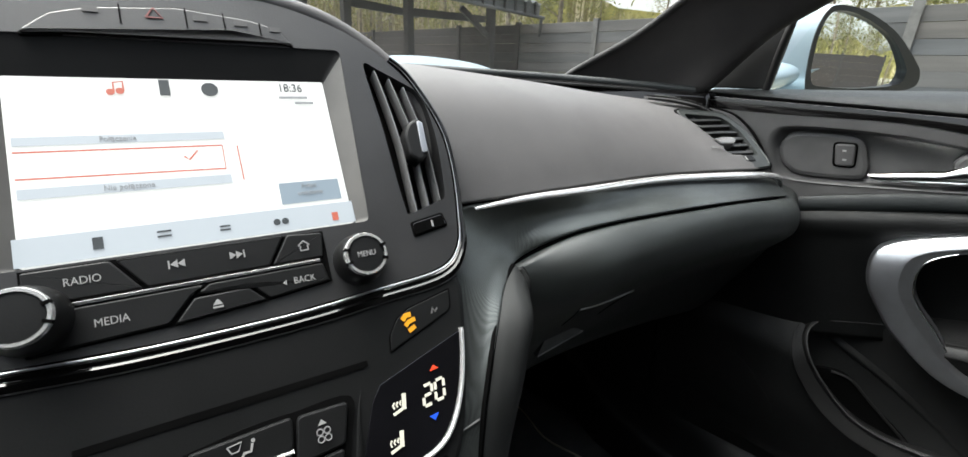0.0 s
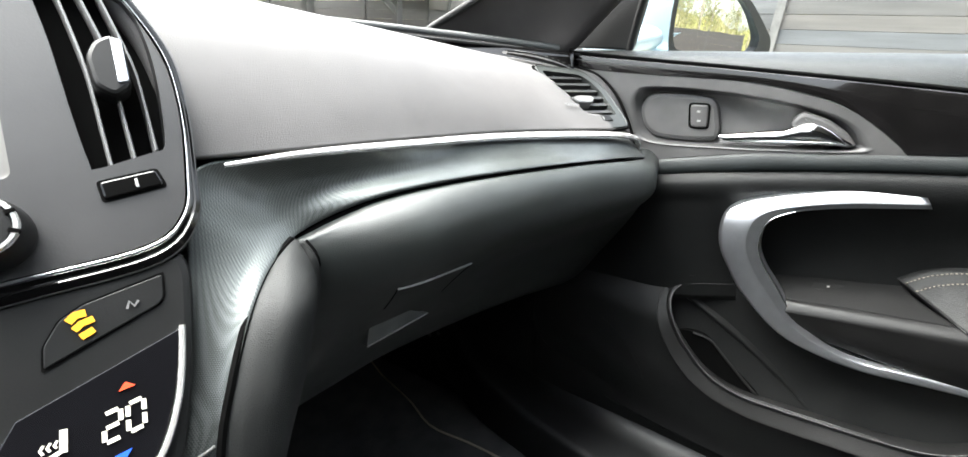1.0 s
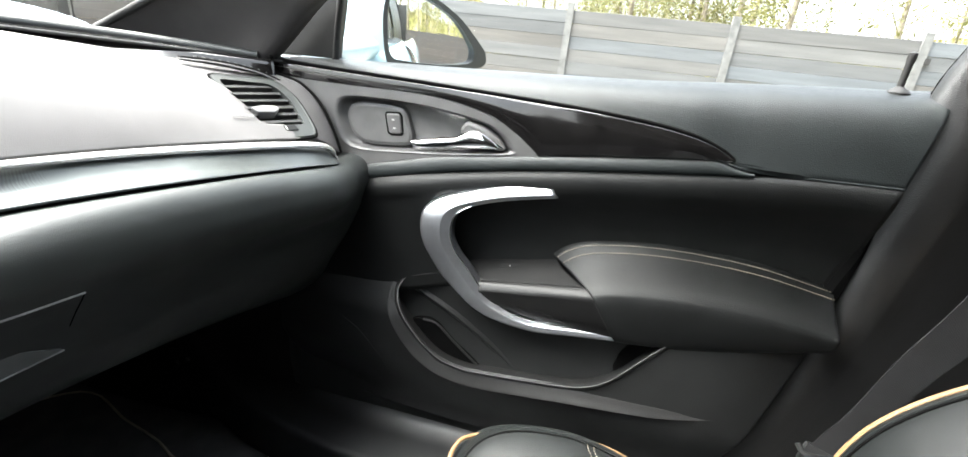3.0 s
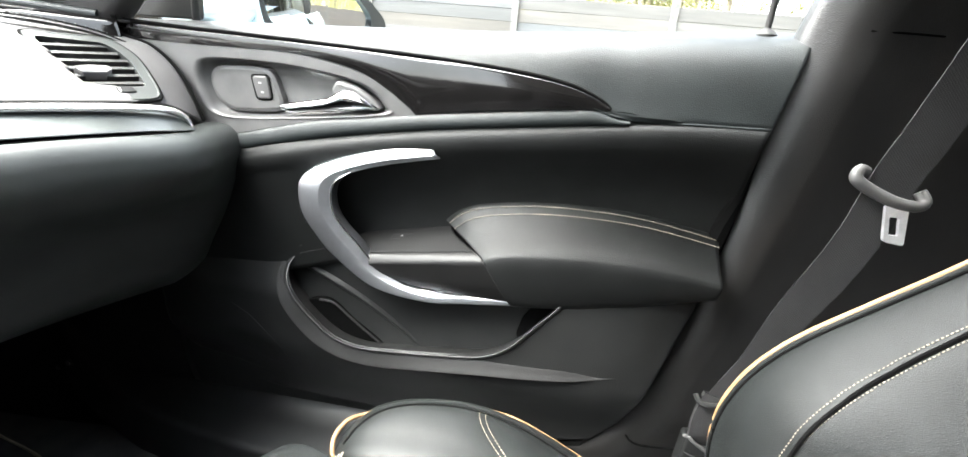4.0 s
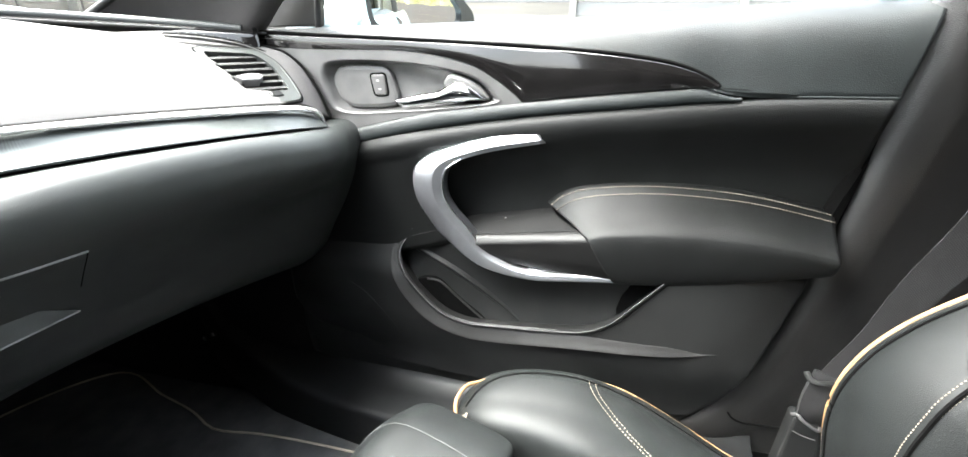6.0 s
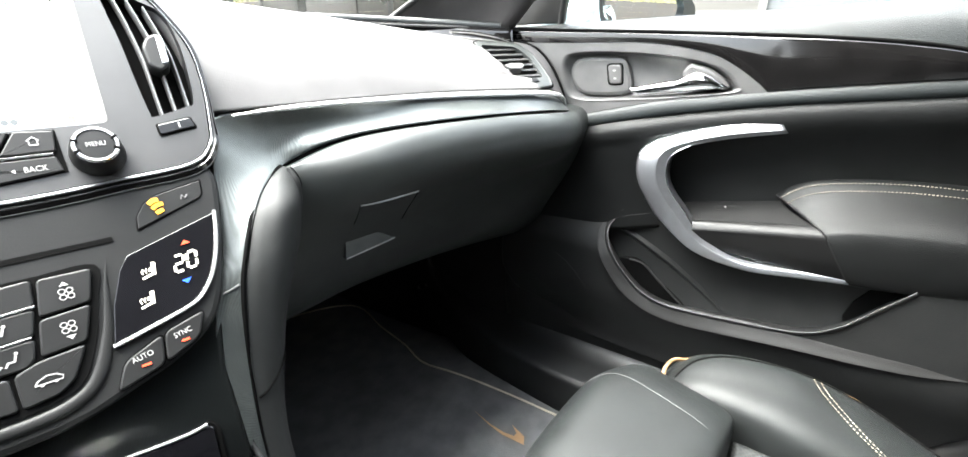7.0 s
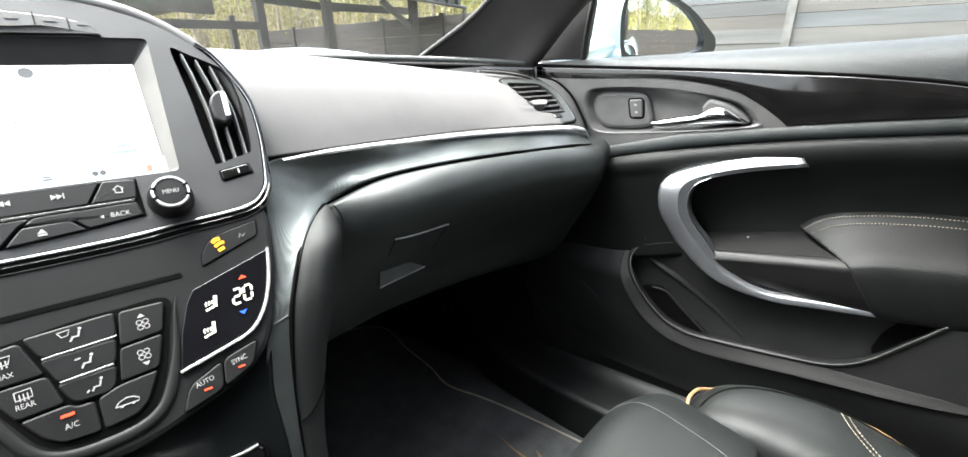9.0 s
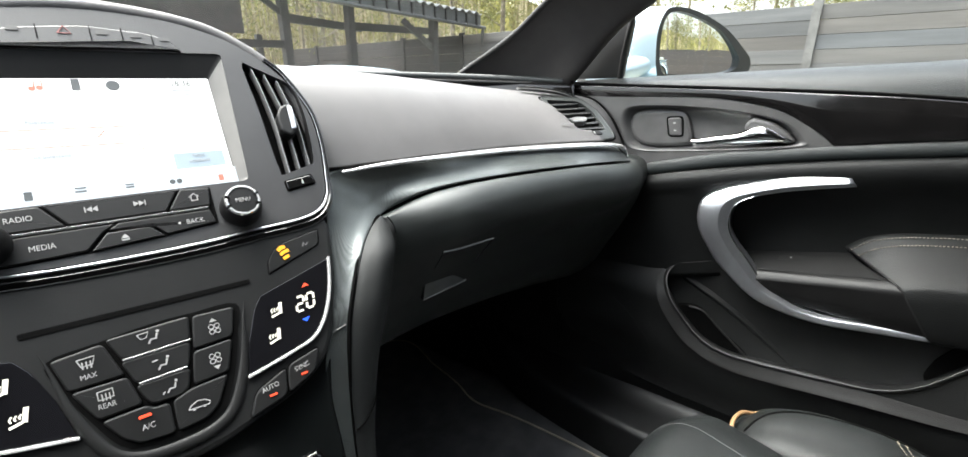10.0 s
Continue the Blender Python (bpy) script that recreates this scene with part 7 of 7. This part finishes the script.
for y, z in ((0.475, 0.437), (0.452, 0.451)):
    peg = put("peg", sweep_bm([(0.646, y, z), (0.680, y + 0.002, z - 0.002)], ring(0.006, 10), 2, resample=False), HARD, pull_h)
    put("peg_cap", lathe_bm([(0.0046, 0.0), (0.0040, 0.0016), (0.0, 0.0024)], plane((0.6455, y, z), (0, -1, 0), (0, 0, 1)), 12), VANE, peg, "bright cap")
tube("loop", [(0.650, 0.421, 0.415), (0.650, 0.402, 0.414), (0.651, 0.385, 0.422), (0.653, 0.374, 0.436), (0.680, 0.372, 0.446)], 0.0028, SATIN, pull_h, 20, 8)

# ---- outside ----
GROUND = surface("gravel_and_grass", (0.16, 0.15, 0.11), 0.95, grain=0.8, gscale=30, vary=0.4, vscale=1.5)
bm = bmesh.new()
n = 40
gv = [[bm.verts.new(((i / n - 0.5) * 240, (j / n - 0.5) * 240, 0.0)) for j in range(n + 1)] for i in range(n + 1)]
for i in range(n):
    for j in range(n):
        bm.faces.new((gv[i][j], gv[i + 1][j], gv[i + 1][j + 1], gv[i][j + 1]))
tagged(put("ground", bm, GROUND), "grey gravel ground with sparse grass", "ground", kind="structure")


def plank_material(name, a, b, grey):
    m, t, p = nodes(name)
    co = t.nodes.new("ShaderNodeTexCoord").outputs["Object"]
    mp = t.nodes.new("ShaderNodeMapping")
    mp.inputs["Scale"].default_value = (12, 0.9, 12)
    t.links.new(co, mp.inputs["Vector"])
    g = mix_noise(t, a, b, 1.0, 8, 0.3, 0.7, mp.outputs["Vector"])
    ri = t.nodes.new("ShaderNodeObjectInfo")
    hv = t.nodes.new("ShaderNodeHueSaturation")
    mr = t.nodes.new("ShaderNodeMapRange")
    mr.inputs["To Min"].default_value, mr.inputs["To Max"].default_value = 0.85, 1.12
    t.links.new(ri.outputs["Random"], mr.inputs["Value"])
    t.links.new(mr.outputs["Result"], hv.inputs["Value"])
    warm = t.nodes.new("ShaderNodeValToRGB")
    warm.color_ramp.elements[0].color, warm.color_ramp.elements[1].color = (0.93, 0.99, 1.07, 1), (1.08, 0.99, 0.91, 1)
    tw = t.nodes.new("ShaderNodeMath")
    tw.operation = "FRACT"
    tm = t.nodes.new("ShaderNodeMath")
    tm.operation = "MULTIPLY"
    tm.inputs[1].default_value = 7.3
    t.links.new(ri.outputs["Random"], tm.inputs[0])
    t.links.new(tm.outputs["Value"], tw.inputs[0])
    t.links.new(tw.outputs["Value"], warm.inputs["Fac"])
    mw = t.nodes.new("ShaderNodeVectorMath")
    mw.operation = "MULTIPLY"
    t.links.new(g, mw.inputs[0])
    t.links.new(warm.outputs["Color"], mw.inputs[1])
    t.links.new(mw.outputs["Vector"], hv.inputs["Color"])
    t.links.new(hv.outputs["Color"], p.inputs["Base Color"])
    p.inputs["Roughness"].default_value = 0.85
    bu = t.nodes.new("ShaderNodeBump")
    bu.inputs["Strength"].default_value, bu.inputs["Distance"].default_value = 0.4, 0.01
    t.links.new(g, bu.inputs["Height"])
    t.links.new(bu.outputs["Normal"], p.inputs["Normal"])
    return m


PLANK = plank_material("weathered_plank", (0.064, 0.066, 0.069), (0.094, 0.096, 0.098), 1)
# darker plank: paints the fence's shaded stretch, also serves the dark boards
DARKPLANK = plank_material("dark_and_shaded_plank", (0.012, 0.010, 0.010), (0.022, 0.019, 0.018), 1)
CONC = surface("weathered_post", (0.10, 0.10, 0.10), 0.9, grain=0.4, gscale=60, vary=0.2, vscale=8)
BEAM = surface("dark_and_shaded_beam", (0.014, 0.013, 0.013), 0.75, grain=0.4, gscale=40)
EAVE = surface("grey_eave_sheet", (0.05, 0.052, 0.055), 0.6, vary=0.2, vscale=4)

FX, TOP = 8.2, 2.0
posts = [-11.95, -9.45, -6.95, -4.45, -1.95, 0.55, 3.05, 5.2, 7.2, 9.2, 11.2, 13.2, 15.2]
fence = thing("fence", "weathered grey plank fence between square posts", "fence")


def sheared_board(y0, y1, z0, z1, x, mat, seed):
    r = random.Random(seed)
    d0, d1, dx = r.uniform(-0.003, 0.003), r.uniform(-0.003, 0.003), r.uniform(-0.005, 0.005)
    bm = bmesh.new()
    prof = ((0.0, 0.006), (0.009, 0.0), (0.028, 0.0), (0.028, 1.0), (0.009, 1.0), (0.0, 0.994))
    ends = [[bm.verts.new((x + dx + a, y, z0 + d + (z1 - z0) * min(max(f, 0.022 if a == 0.0 else 0.002), 0.978 if a == 0.0 else 0.998))) for a, f in prof] for y, d in ((y0, d0), (y1, d1))]
    for i in range(6):
        bm.faces.new((ends[0][i], ends[0][(i + 1) % 6], ends[1][(i + 1) % 6], ends[1][i]))
    bm.faces.new(ends[0][::-1])
    bm.faces.new(ends[1])
    return put("plank", bm, mat, fence, smooth=False)


for k, (y0, y1) in enumerate(zip(posts, posts[1:])):
    drop = 0.0 if y0 < 5 else 0.06
    for i in range(10):
        z0 = 0.05 + i * 0.1945
        # from y 7 on, boards and posts carry the shade in their colour
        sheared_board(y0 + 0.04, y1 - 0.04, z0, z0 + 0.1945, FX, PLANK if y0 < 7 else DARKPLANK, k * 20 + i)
    shape = box_bm(FX - 0.035, y0 - 0.055, 0.0, FX + 0.055, y0 + 0.055, TOP + 0.10 - drop)
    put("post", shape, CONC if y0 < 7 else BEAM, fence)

put("bracket", box_bm(FX - 0.055, -4.56, 1.68, FX - 0.012, -4.50, 1.77), BEAM, fence)
# fence behind the car, seen in the door mirror
rear_fence = thing("fence", "dark grey plank fence behind the car", "fence")
for k in range(6):
    x0 = -6.6 + 2.45 * k
    put("post", box_bm(x0 - 0.05, -10.05, 0.0, x0 + 0.05, -9.95, 1.56), BEAM, rear_fence)
    for i in range(6):
        if k < 5:
            put("plank", box_bm(x0 + 0.05, -10.0, 0.06 + 0.24 * i, x0 + 2.40, -9.97, 0.298 + 0.24 * i), DARKPLANK, rear_fence, smooth=False)

# open carport in front of the fence
carport = thing("carport", "dark timber carport with a corrugated roof", "carport")


def beam(name, a, b, w, h, mat=BEAM):
    return put(name, sweep_bm([a, b], [(-w / 2, -h / 2), (w / 2, -h / 2), (w / 2, h / 2), (-w / 2, h / 2)], 2, resample=False), mat, carport, smooth=False)


for x, y, w, h in ((4.35, 7.9, 0.07, 2.4), (5.45, 7.55, 0.07, 2.4), (7.05, 6.95, 0.07, 2.4), (3.88, 7.95, 0.045, 1.75)):
    put("post", box_bm(x - w, y - w, 0.0, x + w, y + w, h), BEAM, carport, smooth=False)
beam("rail", (4.35, 7.9, 2.05), (6.9, 9.2, 2.16), 0.09, 0.14)
beam("rail", (5.45, 7.55, 1.98), (8.0, 8.1, 2.12), 0.09, 0.14)
beam("rail", (2.55, 7.6, 1.55), (4.35, 7.9, 1.62), 0.08, 0.12)
beam("brace", (6.45, 7.2, 2.15), (7.05, 6.95, 1.62), 0.08, 0.10)
beam("brace", (4.0, 7.95, 2.35), (4.35, 7.9, 2.1), 0.07, 0.09)
# eave sheet with ribs, and the corrugated edge above it
ea, eb = Vector((3.6, 7.3, 2.34)), Vector((7.95, 6.45, 2.08))
bm = bmesh.new()
sweep_bm([ea, eb], [(-0.02, 0.0), (0.02, 0.0), (0.02, 0.24), (-0.02, 0.24)], 2, bm=bm, resample=False)
put("eave_board", bm, EAVE, carport, "grey sheet eave", smooth=False)
for i in range(17):
    p = ea.lerp(eb, (i + 0.5) / 17)
    put("eave_rib", box_bm(p.x - 0.012, p.y - 0.06, p.z + 0.01, p.x + 0.012, p.y - 0.02, p.z + 0.23), BEAM, carport, smooth=False)
put("gutter", sweep_bm([ea + Vector((0, -0.05, 0.0)), eb + Vector((0.12, -0.05, 0.0))], ring(0.035, 8), 2, resample=False), EAVE, carport)
put("down_pipe", sweep_bm([eb + Vector((0.05, -0.05, 0.0)), eb + Vector((0.12, 0.05, -0.35))], ring(0.035, 8), 2, resample=False), EAVE, carport)
bm = bmesh.new()
m, cols = 120, []
for i in range(m + 1):
    p = ea.lerp(eb, i / m) + Vector((0, -0.06, 0.25 + 0.03 * math.sin(i * 2 * math.pi / 5)))
    cols.append((bm.verts.new(p), bm.verts.new(p + Vector((0.5, 3.4, 0.55)))))
for a, b in zip(cols, cols[1:]):
    bm.faces.new((a[0], b[0], b[1], a[1]))
rf = put("roof", bm, surface("grey_corrugated_sheet", (0.16, 0.165, 0.17), 0.6), carport, "corrugated roof sheet")
rf.modifiers.new("skin", "SOLIDIFY").thickness = 0.012

# dark boarded roof that hangs over the bonnet side
shed = thing("lean_to_roof", "dark boarded underside of a lean-to roof", "roof")
for i in range(14):
    x0 = -6.0 + i * 0.6
    put("board", slab_bm([(x0, 5.3), (x0 + 0.585, 5.3 + 0.01), (x0 + 0.585, 9.5), (x0, 9.5)], Matrix.Translation((0.0, 0, 0)) @ Matrix.Rotation(radians(0), 4, "X"), 1.62 + 0.02 * (i % 3), 1.58), DARKPLANK, shed, smooth=False)
put("fascia", box_bm(-6.0, 5.25, 1.50, 2.42, 5.30, 2.6), DARKPLANK, shed, smooth=False)

# ---- trees ----
BARK = surface("pale_bark", (0.14, 0.12, 0.09), 0.9, grain=0.6, gscale=40, vary=0.35, vscale=6)


def leaf_material(name, a, b):
    m, t, p = nodes(name)
    g = t.nodes.new("ShaderNodeNewGeometry")
    r = t.nodes.new("ShaderNodeValToRGB")
    r.color_ramp.elements[0].color, r.color_ramp.elements[1].color = (*a, 1), (*b, 1)
    t.links.new(g.outputs["Random Per Island"], r.inputs["Fac"])
    t.links.new(r.outputs["Color"], p.inputs["Base Color"])
    p.inputs["Roughness"].default_value = 0.6
    p.inputs["Transmission Weight"].default_value = 0.0
    p.inputs["Subsurface Weight"].default_value = 0.0
    tr = t.nodes.new("ShaderNodeBsdfTranslucent")
    t.links.new(r.outputs["Color"], tr.inputs["Color"])
    mx = t.nodes.new("ShaderNodeMixShader")
    mx.inputs["Fac"].default_value = 0.4
    t.links.new(p.outputs["BSDF"], mx.inputs[1])
    t.links.new(tr.outputs["BSDF"], mx.inputs[2])
    t.links.new(mx.outputs["Shader"], t.nodes["Material Output"].inputs["Surface"])
    return m


LEAF = leaf_material("spring_leaves", (0.065, 0.070, 0.022), (0.17, 0.160, 0.055))


def leaves(centres, count, size, spread, seed):
    r = random.Random(seed)
    vs, fs = [], []
    for _ in range(count):
        c = r.choice(centres)
        p = Vector(c) + Vector((r.gauss(0, spread), r.gauss(0, spread), r.gauss(0, spread * 0.8)))
        a = Vector((r.uniform(-1, 1), r.uniform(-1, 1), r.uniform(-1, 1))).normalized() * size * r.uniform(0.6, 1.3)
        b = a.cross(Vector((r.uniform(-1, 1), r.uniform(-1, 1), r.uniform(-1, 1)))).normalized() * size * 0.45
        k = len(vs)
        vs += [p - a, p + b, p + a, p - b]
        fs.append((k, k + 1, k + 2, k + 3))
    return vs, fs


def tree(seed, height, lean, leafy):
    r = random.Random(seed)
    t = thing("tree", "slender pale-barked tree with fresh yellow-green leaves", "tree", "trees behind the fence")
    bm = bmesh.new()
    top = Vector((lean, r.uniform(-0.3, 0.3), height))
    trunk = [Vector((0, 0, 0)), Vector((lean * 0.2 + r.uniform(-0.1, 0.1), 0.05, height * 0.35)), Vector((lean * 0.6, r.uniform(-0.15, 0.15), height * 0.7)), top]
    sweep_bm(trunk, ring(0.13, 8), 14, up=(0, 1, 0), size=lambda f: 1.0 - 0.85 * f, bm=bm)
    ends = []
    for i in range(16):
        f = 0.16 + 0.80 * i / 16
        p = cr(trunk, 40)[int(f * 39)]
        a = r.uniform(0, 6.28)
        ln = (1.15 - f) * r.uniform(1.2, 2.2)
        tip = p + Vector((math.cos(a) * ln, math.sin(a) * ln, ln * r.uniform(0.4, 1.0)))
        m = p.lerp(tip, 0.5) + Vector((0, 0, -0.08))
        sweep_bm([p, m, tip], ring(0.035, 5), 6, up=(0.3, 1, 0.2), size=lambda q, f=f: (1.1 - f) * (1 - 0.8 * q), bm=bm)
        ends += [m, tip, p.lerp(tip, 0.75)]
    put("trunk", bm, BARK, t)
    vs, fs = leaves(ends, leafy, 0.055, 0.32, seed + 5)
    me = bpy.data.meshes.new("crown")
    me.from_pydata([v[:] for v in vs], [], fs)
    me.materials.append(LEAF)
    c = new("crown", me)
    c.parent = t
    return t


kinds = [tree(3, 9.0, 0.4, 3200), tree(8, 11.0, -0.3, 2600), tree(14, 7.0, 0.2, 4200)]
rt = random.Random(77)
spots = []
for i in range(96):
    ang = radians(rt.uniform(-5, 190))
    d = rt.uniform(15, 34)
    x, y = d * math.sin(ang), d * math.cos(ang)
    if x < 9.6 and y > -16 and not (y > 12):
        continue
    spots.append((x, y))
for i, (x, y) in enumerate(spots):
    s = rt.uniform(0.75, 1.25)
    m = Matrix.Translation((x, y, -0.05)) @ Matrix.Rotation(rt.uniform(0, 6.28), 4, "Z")
    if i < 3:
        kinds[i].matrix_basis = m
    else:
        copy_thing(kinds[i % 3], m)
# close-set saplings of the wood, past counting
bm = bmesh.new()
for i in range(420):
    x, y = rt.uniform(-6, 30), rt.uniform(15, 36)
    if x > 10 and y < 15 + (x - 10) * 0.4:
        continue
    h, r0 = rt.uniform(7, 12), rt.uniform(0.03, 0.09)
    lx, ly = rt.uniform(-0.5, 0.5), rt.uniform(-0.5, 0.5)
    a = [bm.verts.new((x + r0 * math.cos(q * 1.5708), y + r0 * math.sin(q * 1.5708), -0.05)) for q in range(4)]
    c = [bm.verts.new((x + lx + 0.3 * r0 * math.cos(q * 1.5708), y + ly + 0.3 * r0 * math.sin(q * 1.5708), h)) for q in range(4)]
    for q in range(4):
        bm.faces.new((a[q], a[(q + 1) % 4], c[(q + 1) % 4], c[q]))
SAPLING = surface("sapling_bark", (0.24, 0.20, 0.13), 0.9, vary=0.4, vscale=3)
tagged(put("saplings", bm, SAPLING, smooth=False), "close-set slender pale saplings in the wood", "saplings", kind="stuff")
# undergrowth behind the fence, too fine to count
vs, fs = [], []
cs = []
for i in range(260):
    y = rt.uniform(-16, 40)
    cs.append((rt.uniform(13, 30), y, rt.uniform(0.3, 2.6)))
    cs.append((rt.uniform(-10, 26), rt.uniform(17, 34), rt.uniform(0.3, 6.5)))
    cs.append((rt.uniform(-6, 14), rt.uniform(-30, -14), rt.uniform(0.3, 4.5)))
vs, fs = leaves(cs, 34000, 0.10, 0.8, 4)
me = bpy.data.meshes.new("undergrowth")
me.from_pydata([v[:] for v in vs], [], fs)
me.materials.append(LEAF)
tagged(new("undergrowth", me), "yellow-green spring undergrowth behind the fence", "bushes", kind="stuff")
# far wood
bm = bmesh.new()
k = 72
def wood_top(a):
    ahead = math.exp(-(((a - 1.1) / 0.62) ** 4))
    return 5.2 + 5.5 * ahead + 1.3 * math.sin(a * 7) + 0.8 * math.sin(a * 23)


ringv = [(bm.verts.new((46 * math.cos(a), 46 * math.sin(a), -0.2)), bm.verts.new((46 * math.cos(a), 46 * math.sin(a), wood_top(a)))) for a in [2 * math.pi * i / k for i in range(k)]]
for i in range(k):
    a, b = ringv[i], ringv[(i + 1) % k]
    bm.faces.new((a[0], b[0], b[1], a[1]))
FAR, t, b = nodes("far_wood")
co = t.nodes.new("ShaderNodeTexCoord").outputs["Object"]
mp = t.nodes.new("ShaderNodeMapping")
mp.inputs["Scale"].default_value = (2.6, 2.6, 0.05)
t.links.new(co, mp.inputs["Vector"])
stems = mix_noise(t, (0.36, 0.31, 0.20), (0.10, 0.085, 0.035), 1.0, 3, 0.40, 0.52, mp.outputs["Vector"])
haze = mix_noise(t, (0.10, 0.10, 0.028), (0.30, 0.275, 0.085), 0.9, 8, 0.35, 0.65, co)
mk = t.nodes.new("ShaderNodeTexNoise")
mk.inputs["Scale"].default_value, mk.inputs["Detail"].default_value = 0.35, 7
t.links.new(co, mk.inputs["Vector"])
rm = t.nodes.new("ShaderNodeMapRange")
rm.inputs["From Min"].default_value, rm.inputs["From Max"].default_value = 0.42, 0.58
t.links.new(mk.outputs["Fac"], rm.inputs["Value"])
mx = t.nodes.new("ShaderNodeMix")
mx.data_type = "RGBA"
t.links.new(rm.outputs["Result"], mx.inputs["Factor"])
t.links.new(stems, mx.inputs["A"])
t.links.new(haze, mx.inputs["B"])
t.links.new(mx.outputs["Result"], b.inputs["Base Color"])
b.inputs["Roughness"].default_value = 0.95
tagged(put("backdrop", bm, FAR), "distant yellow-green wood", "backdrop", kind="structure")

# ---- door mirror and the outside of the door ----
RIMGREY = surface("grey_rim_plastic", (0.010, 0.011, 0.012), 0.4)
mirror = thing("side_mirror", "pale blue door mirror with a black-edged glass", "mirror")
MG = plane((0.955, 0.092, 1.062), (0.845, -0.535, 0.0), (0.0, 0.0, 1.0))
shape = [p[:2] for p in cr([(-0.150, -0.058, 0), (-0.158, 0.0, 0), (-0.151, 0.040, 0), (-0.131, 0.057, 0), (-0.075, 0.0525, 0), (-0.004, 0.0265, 0), (0.050, -0.010, 0), (0.072, -0.032, 0), (0.062, -0.055, 0), (-0.03, -0.066, 0), (-0.13, -0.066, 0)], 66, True)]
inner_m = [p[:2] for p in cr([(-0.142, -0.050, 0), (-0.150, 0.0, 0), (-0.144, 0.037, 0), (-0.125, 0.0500, 0), (-0.080, 0.0450, 0), (-0.014, 0.0210, 0), (0.032, -0.016, 0), (0.042, -0.034, 0), (0.030, -0.050, 0), (-0.04, -0.058, 0), (-0.11, -0.058, 0)], 66, True)]
bm = bmesh.new()
cxm, cym = -0.05, -0.005
loops = []
for s_, dx_, w_ in ((1.0, 0.0, 0.010), (1.030, -0.004, 0.0), (1.06, -0.016, -0.02), (1.05, -0.034, -0.05), (0.92, -0.045, -0.08), (0.6, -0.05, -0.098), (0.05, -0.05, -0.105)):
    loops.append([bm.verts.new(MG @ Vector((cxm + dx_ + (x - cxm) * s_, cym + (y - cym) * s_, w_))) for x, y in shape])
for a, b in zip(loops, loops[1:]):
    for i in range(len(a)):
        bm.faces.new((a[i], a[(i + 1) % len(a)], b[(i + 1) % len(a)], b[i]))
bm.faces.new(loops[-1])
put("housing", bm, PAINT, mirror, "pale blue painted housing", angle=60)
holed("surround", shape, [inner_m], MG, 0.0115, 0.002, RIMGREY, mirror, "grey-black rim round the glass")
bm = bmesh.new()
loops = [[bm.verts.new(MG @ Vector((cxm + (x - cxm) * s_, cym + (y - cym) * s_, 0.0075 - (((x - cxm) * s_) ** 2 + ((y - cym) * s_) ** 2) / 2.2))) for x, y in inner_m] for s_ in (1.02, 0.85, 0.65, 0.45, 0.25, 0.05)]
for a, b in zip(loops, loops[1:]):
    for i in range(len(a)):
        bm.faces.new((a[i], a[(i + 1) % len(a)], b[(i + 1) % len(a)], b[i]))
bm.faces.new(loops[-1])
put("glass", bm, MIRROR, mirror, "slightly domed mirror glass", angle=60)
put("foot", sweep_bm([(0.745, 0.245, 1.005), (0.80, 0.225, 1.012), (0.865, 0.185, 1.03), (0.90, 0.16, 1.05)], ring(0.035, 16, 0.022), 16), PAINT, mirror, "painted foot of the mirror")
body = [[(0.80, 0.55, 0.985), (0.765, 0.25, 0.993), (0.765, -0.2, 1.01), (0.765, -0.62, 1.035)], [(0.845, 0.55, 0.955), (0.80, 0.25, 0.965), (0.80, -0.2, 0.982), (0.80, -0.62, 1.005)], [(0.90, 0.55, 0.85), (0.875, 0.25, 0.85), (0.875, -0.2, 0.86), (0.875, -0.62, 0.87)], [(0.92, 0.55, 0.6), (0.905, 0.25, 0.6), (0.905, -0.2, 0.6), (0.905, -0.62, 0.6)], [(0.88, 0.55, 0.3), (0.87, 0.25, 0.3), (0.87, -0.2, 0.3), (0.87, -0.62, 0.3)]]
ext_d = thing("car_body_side", "pale blue painted outer skin of the car", "car body")
loft("door_skin", body, PAINT, ext_d, 30, 30, 0.003)
loft("rear_door_skin", [[(x, y - 1.20 if i == 3 else y - 1.1, z + 0.03) for i, (x, y, z) in enumerate(r)] for r in body], PAINT, ext_d, 30, 30, 0.003)
crown = [(-0.95, 0.90), (-0.86, 1.00), (-0.72, 1.035), (-0.5, 1.028), (-0.3, 0.995), (0.0, 0.990), (0.3, 0.992), (0.47, 1.008), (0.60, 1.028), (0.72, 1.031), (0.86, 1.018), (0.94, 0.985), (0.97, 0.90)]
loft("bonnet", [[(x * k, y + 0.10 * (1 - (x / 0.97) ** 2), z - d) for x, z in crown] for y, d, k in ((0.86, 0.03, 0.98), (0.885, 0.006, 0.985), (0.92, 0.0, 0.99), (1.15, 0.016, 1.0), (1.45, 0.05, 0.98), (1.68, 0.12, 0.93), (1.78, 0.25, 0.88))], PAINT, ext_d, 60, 24, 0.004, "pale blue painted bonnet")
